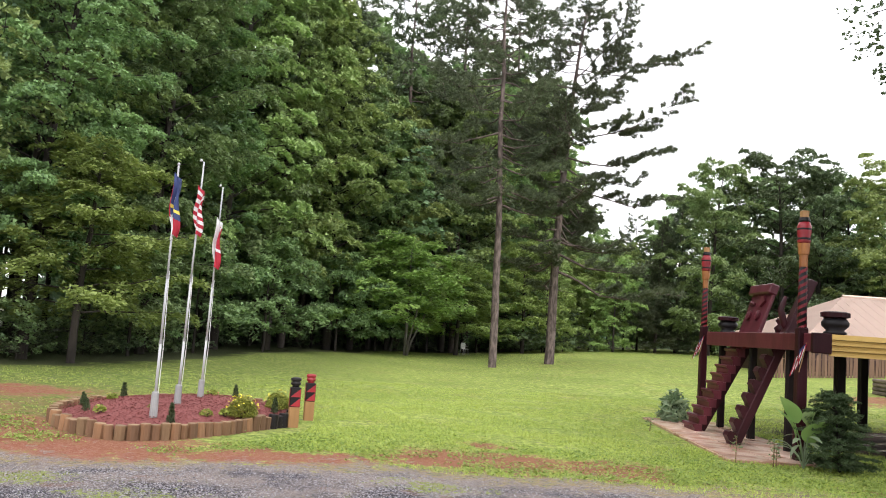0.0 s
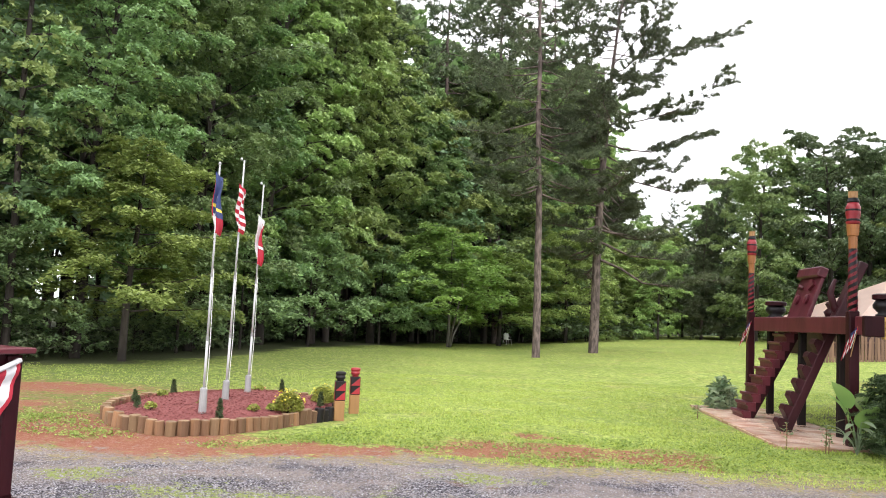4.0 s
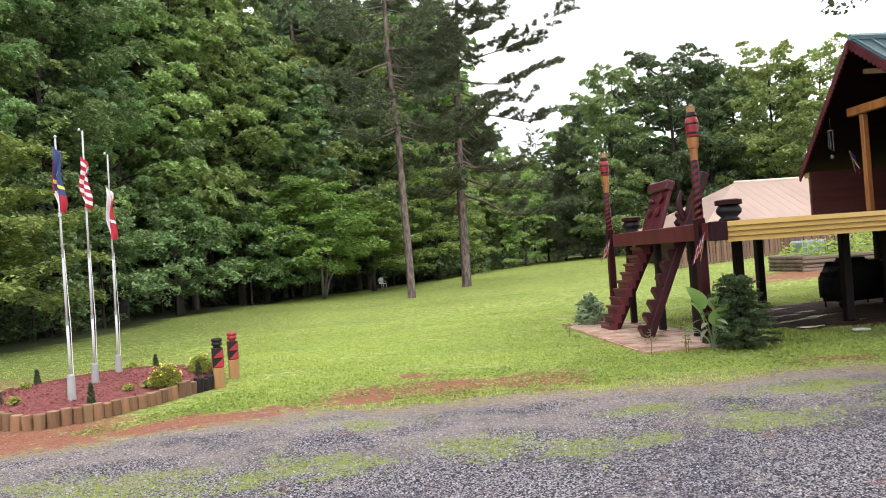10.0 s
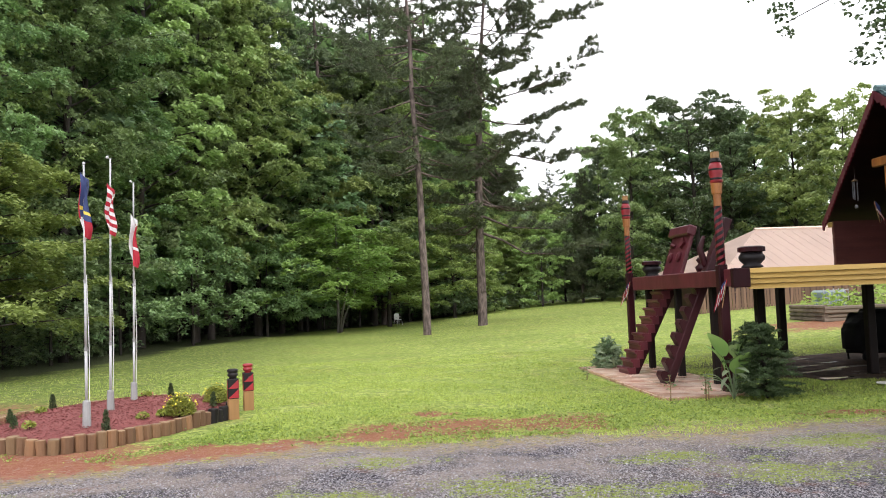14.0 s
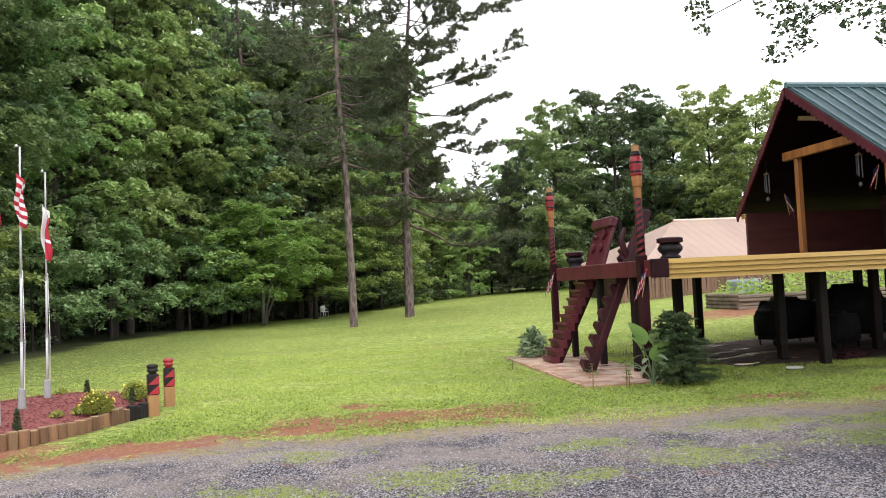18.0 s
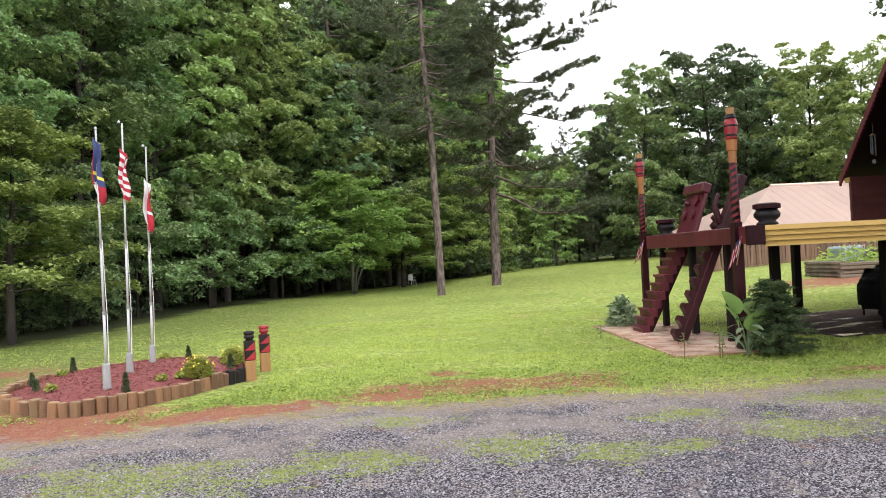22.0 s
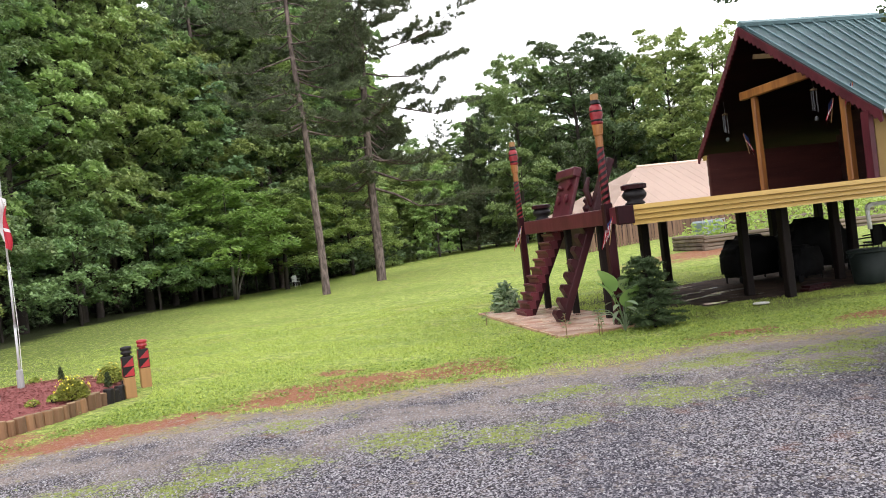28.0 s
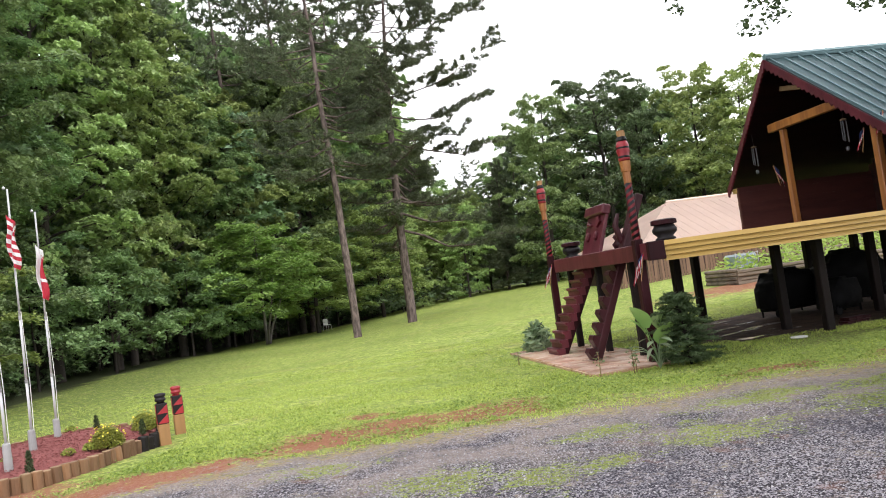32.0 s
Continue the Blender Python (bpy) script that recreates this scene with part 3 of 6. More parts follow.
def r_far(x, y):
    return math.hypot(x, y) < 130


make_ground()


# ---------- trees ----------
def tree_bones(rng, height, crown_low, reach, limbs, lean=0.0, rise=0.35, profile="round", bias=0.0):
    """Trunk line and limb lines of a broad-leaved tree or a pine. bias: how much longer the limbs reach towards +x."""
    k = np.linspace(0, 1, 9)
    bend = np.cumsum(rng.normal(0, 0.008 * height, (9, 2)), 0) * k[:, None]
    trunk = np.stack([bend[:, 0] + lean * k * height * 0.1, bend[:, 1], k * height * 0.95], 1)
    out = []
    for j in range(limbs):
        u = (j + rng.uniform(0.1, 0.9)) / limbs
        h = crown_low + (height * 0.96 - crown_low) * u
        if profile == "round":
            span = reach * (0.30 + 0.70 * math.sin(math.pi * min(1, 0.25 + u * 0.75)) ** 0.8)
        elif profile == "spread":
            span = reach * (1.0 - 0.75 * u ** 2)
        else:
            span = reach * (0.30 + 0.70 * math.sin(math.pi * (0.12 + 0.76 * u)))
        az = j * 2.399 + rng.uniform(-0.5, 0.5)
        span *= rng.uniform(0.7, 1.2) * (1 + bias * math.cos(az))
        i0 = np.interp(h, trunk[:, 2], np.arange(9))
        a = np.array([np.interp(i0, np.arange(9), trunk[:, c]) for c in range(3)])
        up = rise * rng.uniform(0.4, 1.4) * (0.7 + 0.9 * u)
        way = np.array([math.cos(az), math.sin(az), up])
        q = np.linspace(0, 1, 5)[:, None]
        line = a + way * span * q + np.array([0, 0, -0.16 * span]) * q ** 2 + rng.normal(0, 0.05 * span, (5, 3)) * q
        out.append((line, u, span))
    return trunk, out


def fan_leaves(rng, p0, way, length, width, n, droop):
    """Places of the leaves of one flat spray that reaches out from p0 and hangs at its end."""
    u = np.sqrt(rng.uniform(0.02, 1, n))
    side = np.array([-way[1], way[0], 0.0])
    side /= np.linalg.norm(side) + 1e-9
    v = rng.uniform(-1, 1, n) * width * np.sin(np.pi * (0.12 + 0.80 * u))
    p = p0 + way * (u * length)[:, None] + side * v[:, None]
    p[:, 2] += -droop * length * u ** 2 - 0.35 * np.abs(v) * droop + rng.normal(0, 0.07 * length, n)
    return p


def make_tree(name, label, seed, height, crown_low, reach, limbs, leaf, per, size, bark, girth, profile="round", rise=0.35, puff=1.2,
              lean=0.0, tilt=0.6, slim=0.7, steps=4, start=0.3, bias=0.0, droop=0.45, stems=1):
    """A tapered trunk with limbs, and a crown of many small leaves in flat hanging sprays."""
    rng = np.random.default_rng(seed)
    trunk, limbs_ = tree_bones(rng, height, crown_low, reach, limbs, lean, rise, profile, bias)
    ob = thing(name, (0, 0, 0), label, "tree")
    k = np.linspace(0, 1, len(trunk))
    bm = bm_tube([trunk[0] - (0, 0, 0.3), *trunk], [girth * 1.35, *(girth * (1.12 - q) ** 0.8 * 0.98 for q in k)], 9)
    for i in range(1, stems):
        a = i * 2.2 + 0.4
        out = np.array([math.cos(a), math.sin(a), 0])
        bm_tube([out * 0.1 - (0, 0, 0.2), out * 0.5 + (0, 0, crown_low * 0.5), out * 1.5 + (0, 0, crown_low * 1.3), out * 2.2 + (0, 0, height * 0.55)], [girth * 0.9, girth * 0.75, girth * 0.5, girth * 0.2], 7, bm)
    cs, ss = [], []
    for line, u, span in limbs_:
        r = girth * (0.32 - 0.2 * u)
        bm_tube(line, [max(0.012, r * (1.05 - q)) for q in np.linspace(0, 1, 5)], 5, bm, cap=False)
        d = line[-1] - line[0]
        d = d / (np.linalg.norm(d) + 1e-9)
        for j, q in enumerate(np.linspace(start, 1.0, steps)):
            c = np.array([np.interp(q * 4, np.arange(5), line[:, a]) for a in range(3)])
            for side in (-1, 1, 0) if j == steps - 1 else (-1, 1):
                ang = side * rng.uniform(0.45, 1.25)
                w = np.array([d[0] * math.cos(ang) - d[1] * math.sin(ang), d[0] * math.sin(ang) + d[1] * math.cos(ang), d[2] * 0.4 + rng.normal(0, 0.16)])
                w /= np.linalg.norm(w) + 1e-9
                far = puff * rng.uniform(0.6, 1.35) * (1.2 - 0.4 * q)
                n = max(4, int(per * rng.uniform(0.5, 1.5)))
                cs.append(fan_leaves(rng, c, w, far, far * 0.42, n, droop * rng.uniform(0.5, 1.5)))
                ss.append(size * rng.uniform(0.6, 1.35, n))
    part("trunk", bm, bark, ob, smooth=True)
    crown = new("crown", sprays_mesh(np.concatenate(cs), np.concatenate(ss), leaf, rng, tilt, slim))
    crown.parent = ob
    return ob


def make_pine(label, seed, height, crown_low, reach, limbs, girth, needles=14, long_=0.2, wide=0.028, gap=0.38, thick=0.14, bias=0.0, lean=0.0, dead=6, name="pine_tree", cone=False):
    """A straight scaly trunk, uneven limbs with side branchlets, and tufts of stiff needles on their outer parts."""
    rng = np.random.default_rng(seed)
    ob = thing(name, (0, 0, 0), label, "tree")
    k = np.linspace(0, 1, 10)
    bend = np.cumsum(rng.normal(0, 0.006 * height, (10, 2)), 0) * k[:, None]
    trunk = np.stack([bend[:, 0] + lean * k * k * height * 0.12, bend[:, 1], k * height], 1)
    bm = bm_tube([trunk[0] - (0, 0, 0.3), *trunk], [girth * 1.3, *(girth * (1.03 - q) ** 0.7 for q in k)], 10)

    def at(h):
        return np.array([np.interp(h, trunk[:, 2], trunk[:, c]) for c in range(3)])

    tufts, ways = [], []
    for j in range(limbs):
        u = (j + rng.uniform(0.0, 1.0)) / limbs
        h = crown_low + (height * 0.985 - crown_low) * u
        az = j * 2.399 + rng.uniform(-0.7, 0.7) * (1.0 if cone else 2.5)
        span = reach * (1.05 - 0.95 * u if cone else (0.55 + 0.45 * math.sin(math.pi * (0.1 + 0.75 * u))) * (1.0 - 0.55 * u ** 2.5)) * rng.uniform(0.5, 1.25) * (1 + bias * math.cos(az))
        span = max(0.5, span)
        rise = (-0.18 + (0.75 if cone else 0.50) * u) * rng.uniform(0.6, 1.3) + (0.05 if cone else 0.04 + rng.normal(0, 0.13))
        out = np.array([math.cos(az), math.sin(az), 0.0])
        q = np.linspace(0, 1, 6)[:, None]
        line = at(h) + out * span * q + np.array([0, 0, 1.0]) * span * (rise * q - 0.10 * np.sin(np.pi * q) + 0.10 * q ** 3) + rng.normal(0, (0.03 if cone else 0.055) * span, (6, 3)) * q
        r = max(0.02, girth * (0.30 - 0.2 * u))
        bm_tube(line, [max(0.012, r * (1.02 - a)) for a in np.linspace(0, 1, 6)], 5, bm, cap=False)
        s, side = 0.32 if not cone else 0.15, 1
        while s < 1.0:
            c = np.array([np.interp(s * 5, np.arange(6), line[:, a]) for a in range(3)])
            ang = az + side * rng.uniform(0.5, 1.1)
            bl = (0.25 + (0.28 if cone else 0.25) * span * (1.1 - s)) * rng.uniform(0.6, 1.3)
            w = np.array([math.cos(ang), math.sin(ang), rng.uniform(0.0, 0.45)])
            end = c + w * bl
            bm_tube([c, end], [max(0.008, r * 0.3), 0.006], 3, bm, cap=False)
            m = max(2, int(bl / thick))
            for f in np.linspace(0.35, 1.0, m):
                tufts.append(c + (end - c) * f + rng.normal(0, 0.05, 3)), ways.append(w + np.array([0, 0, 0.35]))
            side = -side
            s += gap / span * rng.uniform(0.6, 1.4)
        tufts.append(line[-1]), ways.append(out + np.array([0, 0, 0.4]))
    for j in range(dead):
        h = crown_low * rng.uniform(0.35, 1.0)
        az = rng.uniform(0, 6.28)
        b = at(h)
        n = rng.uniform(0.5, 1.6)
        bm_tube([b, b + np.array([math.cos(az) * n, math.sin(az) * n, rng.uniform(-0.25, 0.1)])], [0.022, 0.006], 4, bm, cap=False)
    part("trunk", bm, M_PINEBARK, ob, smooth=True)
    c, w = np.repeat(np.array(tufts), needles, 0), np.repeat(np.array(ways), needles, 0)
    n = len(c)
    d = w / np.linalg.norm(w, axis=1)[:, None] * 0.75 + rng.normal(0, 0.62, (n, 3))
    d /= np.linalg.norm(d, axis=1)[:, None]
    side = np.cross(d, rng.normal(0, 1, (n, 3)))
    side /= np.linalg.norm(side, axis=1)[:, None] + 1e-9
    L = long_ * rng.uniform(0.7, 1.3, n)[:, None]
    c = c + d * L * 0.1
    v = np.stack([c + side * wide * 0.5, c - side * wide * 0.5, c + d * L], 1).reshape(-1, 3)
    crown = new("crown", fast_mesh("crown", v, np.arange(3 * n).reshape(-1, 3), L_PINE))
    crown.parent = ob
    return ob


def put_tree(src, x, y, turn, k=1.0, kz=None, z=None, label=""):
    m = Matrix.LocRotScale((x, y, gz(x, y) - 0.05 if z is None else z), Euler((0, 0, radians(turn))), (k, k, kz or k))
    o = copy_thing(src, m)
    if label:
        o["label"] = label
    return o


FOREST = "tall green broadleaf tree at the edge of dense woods"
DEEP = "tall shaded tree deep in the woods"
near_oaks = [
    make_tree("broadleaf_tree", FOREST, 11, 20, 3.4, 3.6, 60, L_OAK, 92, 0.155, M_BARK, 0.20, rise=0.6, puff=1.05, steps=6, tilt=0.75),
    make_tree("broadleaf_tree", FOREST, 12, 21, 2.8, 3.4, 60, L_OAK2, 92, 0.155, M_BARK, 0.22, rise=0.65, puff=1.05, steps=6, tilt=0.75),
]
airy = [make_tree("broadleaf_tree", "slim woodland tree with bare trunk and airy crown", 19, 21, 5.0, 3.2, 36, L_OAK2, 40, 0.18, M_BARK, 0.15, rise=0.5, puff=1.1, steps=4, tilt=0.8)]
oaks = [
    make_tree("broadleaf_tree", FOREST, 14, 19, 3.4, 3.5, 48, L_OAK, 70, 0.215, M_BARK, 0.22, rise=0.65, puff=1.15, tilt=0.8),
    make_tree("broadleaf_tree", FOREST, 15, 20, 4.2, 3.3, 48, L_OAK2, 70, 0.215, M_BARK, 0.24, rise=0.7, puff=1.15, tilt=0.8),
    make_tree("broadleaf_tree", FOREST, 16, 18, 3.0, 3.2, 48, L_LIGHT, 70, 0.215, M_BARK, 0.18, rise=0.7, puff=1.15, tilt=0.8),
]
far_oaks = [
    make_tree("broadleaf_tree", "full green broadleaf tree behind the lawn", 17, 17, 0.8, 4.0, 40, L_OAK, 66, 0.27, M_BARK, 0.24, rise=0.6, puff=1.4, steps=4, tilt=0.9),
    make_tree("broadleaf_tree", "full light green broadleaf tree behind the lawn", 18, 17, 0.6, 3.7, 40, L_PALE, 92, 0.215, M_BARK, 0.2, rise=0.7, puff=1.4, steps=4, tilt=0.9),
    make_tree("broadleaf_tree", "low rounded light green tree at the end of the lawn", 29, 17, 0.5, 4.2, 40, L_LIGHT, 66, 0.27, M_BARK, 0.2, rise=0.6, puff=1.4, steps=4, tilt=0.9),
    make_tree("broadleaf_tree", "dense dark green rounded tree behind the lawn", 30, 17, 0.8, 4.4, 40, L_DEEP, 92, 0.215, M_BARK, 0.24, rise=0.75, puff=1.4, steps=4, tilt=0.9),
]
deep = [
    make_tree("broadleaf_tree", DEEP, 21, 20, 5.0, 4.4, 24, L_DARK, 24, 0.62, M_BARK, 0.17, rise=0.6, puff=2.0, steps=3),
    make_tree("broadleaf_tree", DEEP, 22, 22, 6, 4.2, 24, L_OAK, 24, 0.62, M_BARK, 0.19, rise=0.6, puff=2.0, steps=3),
]
small = [
    make_tree("understory_tree", "low spreading light green tree at the wood's edge", 31, 9.0, 2.0, 3.3, 34, L_FRESH, 80, 0.16, M_BARK, 0.15, "spread", 0.3, puff=1.1, steps=5, droop=0.35, tilt=0.45),
    make_tree("understory_tree", "low spreading light green tree at the wood's edge", 32, 7.5, 1.9, 4.0, 30, L_FRESH, 80, 0.20, M_PALEBARK, 0.09, "spread", 0.35, puff=1.25, droop=0.35, tilt=0.45, stems=3),
    make_tree("understory_tree", "shaded understory tree at the foot of the woods", 33, 6.5, 1.3, 3.0, 24, L_OAK, 56, 0.19, M_BARK, 0.08, "spread", 0.35, puff=1.2, droop=0.4),
]
pines = [
    make_pine("tall slender pine with bare trunk and dark needles", 41, 24.5, 9.0, 4.4, 74, 0.225, needles=26, long_=0.25, wide=0.036, gap=0.20),
    make_pine("tall pine with long uneven limbs of dark needles", 42, 22.5, 5.5, 6.2, 76, 0.30, needles=28, long_=0.25, wide=0.038, gap=0.19, bias=0.42, lean=0.35, dead=9),
    make_pine("dark evergreen pine among broadleaf trees", 43, 19, 1.2, 4.2, 80, 0.22, needles=16, long_=0.52, wide=0.12, gap=0.42, thick=0.22, dead=0, cone=True),
    make_pine("tall dark pine with a high ragged crown", 44, 24, 9.0, 4.0, 50, 0.22, needles=13, long_=0.40, wide=0.095, gap=0.30, thick=0.18),
]
bushes = [
    make_tree("woodland_bush", "leafy green bush at the foot of the woods", 51, 1.9, 0.1, 1.3, 10, L_OAK, 18, 0.15, M_BARK, 0.03, rise=0.7, puff=0.5, steps=3),
    make_tree("woodland_bush", "leafy green bush at the foot of the woods", 52, 1.3, 0.1, 1.5, 10, L_DEEP, 18, 0.15, M_BARK, 0.03, rise=0.6, puff=0.5, steps=3),
]
thin_trees = [make_tree("slim_tree", "thin dark-trunked tree inside the woods", 27, 15, 5.0, 2.2, 12, L_DARK, 28, 0.34, M_BARK, 0.09, rise=0.6, puff=1.4, steps=3)]
first = thin_trees + airy + near_oaks + oaks + far_oaks + deep + small + pines + bushes


# how high the tops of the woods stand, by bearing from the camera's standpoint: lower where the lawn runs out between
# them
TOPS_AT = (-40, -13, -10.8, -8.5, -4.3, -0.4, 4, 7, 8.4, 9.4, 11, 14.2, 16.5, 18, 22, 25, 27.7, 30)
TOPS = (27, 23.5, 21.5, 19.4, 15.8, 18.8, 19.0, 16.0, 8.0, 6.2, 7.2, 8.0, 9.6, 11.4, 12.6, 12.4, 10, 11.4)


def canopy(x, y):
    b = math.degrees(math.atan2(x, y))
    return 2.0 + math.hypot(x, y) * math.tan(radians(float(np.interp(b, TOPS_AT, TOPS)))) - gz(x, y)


def plant_woods():
    rng = random.Random(4)
    spots = [(-11.9, 26.6)]

    def free(x, y, gap):
        if all((x - a) ** 2 + (y - b) ** 2 > gap * gap for a, b in spots):
            spots.append((x, y))
            return True
        return False

    # the leafy front of the woods
    line = [Vector(p) for p in WOODS[1:10]]
    for a, b in zip(line, line[1:]):
        n = max(1, round((b - a).length / 2.7))
        nrm = Vector((-(b - a).y, (b - a).x)).normalized()
        for i in range(n):
            p = a.lerp(b, (i + rng.uniform(0.2, 0.8)) / n) + nrm * rng.uniform(0.8, 3.2)
            if free(p.x, p.y, 2.0):
                k = rng.uniform(0.95, 1.15) * (1.0 if p.length < 44 else 1.3)
                near = p.length < 44
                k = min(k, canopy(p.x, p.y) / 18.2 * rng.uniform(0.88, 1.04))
                src = airy[0] if p.x < -14.5 else near_oaks[rng.choice((0, 1))] if near else oaks[rng.choice((0, 0, 1, 2))]
                put_tree(src, p.x, p.y, rng.uniform(0, 360), k, k * rng.uniform(0.92, 1.12))
    # deeper rows
    tries = 0
    while len(spots) < 98 and tries < 4000:
        tries += 1
        x, y = rng.uniform(-42, 26), rng.uniform(20, 112)
        d = woods_depth(x, y)
        if 3.5 < d < 24 and free(x, y, 4.0):
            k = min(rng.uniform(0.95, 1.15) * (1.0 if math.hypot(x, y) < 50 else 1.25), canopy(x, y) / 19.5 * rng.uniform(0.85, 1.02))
            if rng.random() < 0.10 and math.hypot(x, y) > 40:
                put_tree(pines[3], x, y, rng.uniform(0, 360), k)
            elif math.hypot(x, y) < 40:
                put_tree(airy[0], x, y, rng.uniform(0, 360), k)
            else:
                put_tree(deep[rng.choice((0, 0, 1))], x, y, rng.uniform(0, 360), k)
    # thin trunks between the front trees and the deeper rows
    made = 0
    while made < 42:
        x, y = rng.uniform(-26, 6), rng.uniform(24, 76)
        if 0.6 < woods_depth(x, y) < 9 and free(x, y, 1.1):
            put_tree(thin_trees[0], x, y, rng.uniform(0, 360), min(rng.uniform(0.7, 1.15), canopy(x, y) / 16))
            made += 1
    # bushes along the edge
    for a, b in zip(line, line[1:]):
        n = max(1, round((b - a).length / 2.0))
        nrm = Vector((-(b - a).y, (b - a).x)).normalized()
        for i in range(n):
            p = a.lerp(b, (i + rng.random()) / n) + nrm * rng.uniform(1.0, 5.0)
            put_tree(rng.choice(bushes), p.x, p.y, rng.uniform(0, 360), rng.uniform(0.6, 1.2))


plant_woods()
# low growth where the lawn ends
for i in range(18):
    p = Vector(WOODS[1]).lerp(Vector(WOODS[2]), i / 9) if i < 9 else Vector(WOODS[2]).lerp(Vector(WOODS[4]), (i - 9) / 9)
    put_tree(bushes[i % 2], p.x - 0.3 - (i * 5 % 7) * 0.2, p.y + (i * 3 % 5) * 0.2, i * 77, 0.55 + 0.12 * (i % 4))
for i in range(16):
    b, r = radians(-2 + i * 0.72), 70 + (i * 7) % 11
    put_tree(bushes[i % 2], r * math.sin(b), r * math.cos(b), i * 50, 1.5 + 0.1 * (i % 4))
# single trees that stand out
put_tree(small[0], -11.9, 26.8, 20, 0.92, 0.84, label="light green maple with layered low branches before the woods")
put_tree(small[1], -2.1, 55.5, 140, 1.25, 1.05, label="small forked tree with low spreading crown at the lawn's end")
put_tree(small[0], 1.5, 62.0, 10, 1.2, 0.8)
for x, y, turn, k in ((-9.6, 45.5, 80, 1.0), (-11.4, 38.5, 200, 0.85), (-6.6, 53.5, 20, 1.0), (-4.4, 58.5, 300, 1.1), (-12.4, 33.0, 140, 0.8), (-15.5, 24.8, 250, 0.7), (3.4, 70.0, 60, 1.2), (8.6, 84.0, 10, 1.3), (9.9, 88.0, 100, 1.4), (7.4, 80.5, 220, 1.2), (11.2, 90.0, 310, 1.4)):
    put_tree(small[2], x, y, turn, k)
put_tree(pines[0], 3.05, 43.6, 0, 0.98)
put_tree(pines[1], 6.75, 48.5, 0, 1.0)
for x, y, turn, k in ((1.3, 68.5, 140, 1.36), (6.2, 77.0, 70, 1.42), (-3.2, 64.5, 200, 1.3), (-9.6, 56.5, 300, 1.2)):
    put_tree(pines[3], x, y, turn, k, label="tall pine standing among the broadleaf trees")
for b, r, src, k in ((12.2, 76, far_oaks[2], 0.50), (10.8, 78, far_oaks[2], 0.36), (6.0, 70, small[0], 1.1), (7.6, 74, far_oaks[2], 0.62), (9.0, 84, far_oaks[2], 0.55), (10.6, 82, small[0], 1.0), (11.8, 84, oaks[2], 0.5), (12.9, 84, oaks[2], 0.6), (13.8, 86, far_oaks[0], 0.5), (9.8, 98, far_oaks[0], 0.75),
                     (15.0, 78, pines[2], 0.66), (16.3, 79, pines[2], 0.76), (18.4, 75, far_oaks[1], 1.0), (16.4, 84, far_oaks[1], 0.92), (21.2, 82, far_oaks[0], 0.98), (22.9, 77, far_oaks[3], 1.06), (24.9, 78, far_oaks[3], 0.98), (26.9, 84, far_oaks[0], 1.0),
                     (29.0, 76, far_oaks[2], 0.98), (31.6, 76, far_oaks[2], 0.95), (33.5, 80, far_oaks[0], 0.8), (36, 80, far_oaks[0], 0.8), (39, 82, far_oaks[1], 0.8), (20, 90, far_oaks[0], 0.85), (43, 84, far_oaks[0], 0.8), (30.3, 92, far_oaks[0], 1.0), (27.6, 96, far_oaks[0], 1.05), (25.6, 93, far_oaks[0], 1.05), (23.4, 95, far_oaks[0], 1.1), (18.6, 94, far_oaks[0], 1.0), (25.6, 86, small[2], 1.7), (28.2, 88, small[2], 1.8), (30.6, 84, small[2], 1.7), (21.8, 88, small[2], 1.7), (14.4, 96, far_oaks[0], 0.8)):
    x, y = r * math.sin(radians(b)), r * math.cos(radians(b))
    put_tree(src, x, y, b * 37, k)
for ob in first:
    for c in ob.children:
        bpy.data.objects.remove(c)
    bpy.data.objects.remove(ob)


def far_woods():
    """The woods go on behind: one mass of leaves, too far to tell trees apart."""
    rng = np.random.default_rng(77)
    line = [np.array(p, float) for p in WOODS]
    seg = np.array([np.linalg.norm(b - a) for a, b in zip(line, line[1:])])
    n = 76000
    pick = rng.choice(len(seg), n, p=seg / seg.sum())
    t = rng.uniform(0, 1, n)
    c = np.zeros((n, 3))
    for i in range(len(seg)):
        m = pick == i
        a, b = line[i], line[i + 1]
        d = (b - a) / np.linalg.norm(b - a)
        off = rng.uniform(22, 34, m.sum())
        c[m, :2] = a + (b - a) * t[m][:, None] + np.array([-d[1], d[0]]) * off[:, None]
    top = 14 + 3 * np.sin(c[:, 0] * 0.31) + 2 * np.sin(c[:, 1] * 0.23 + c[:, 0] * 0.11)
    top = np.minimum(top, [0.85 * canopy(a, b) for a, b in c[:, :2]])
    c[:, 2] = rng.uniform(0, 1, n) ** 1.6 * top
    low = rng.choice(n, 22000, replace=False)
    c[low, 2] = rng.uniform(0, 5, 22000)
    m = 14000
    t2, k = rng.uniform(0, 1, m), rng.integers(0, 4, m)
    a, b = np.array(line)[k], np.array(line)[k + 1]
    d = (b - a) / np.linalg.norm(b - a, axis=1)[:, None]
    more = np.zeros((m, 3))
    more[:, :2] = a + (b - a) * t2[:, None] + np.stack([-d[:, 1], d[:, 0]], 1) * rng.uniform(13, 22, m)[:, None]
    more[:, 2] = rng.uniform(0, 1, m) * 11
    c = np.concatenate([c, more])
    n = len(c)
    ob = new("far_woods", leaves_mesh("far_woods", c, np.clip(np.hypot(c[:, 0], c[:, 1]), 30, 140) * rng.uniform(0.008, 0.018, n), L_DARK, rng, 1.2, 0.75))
    tagged(ob, "dense dark green woods closing the background", "woods", kind="stuff")


far_woods()


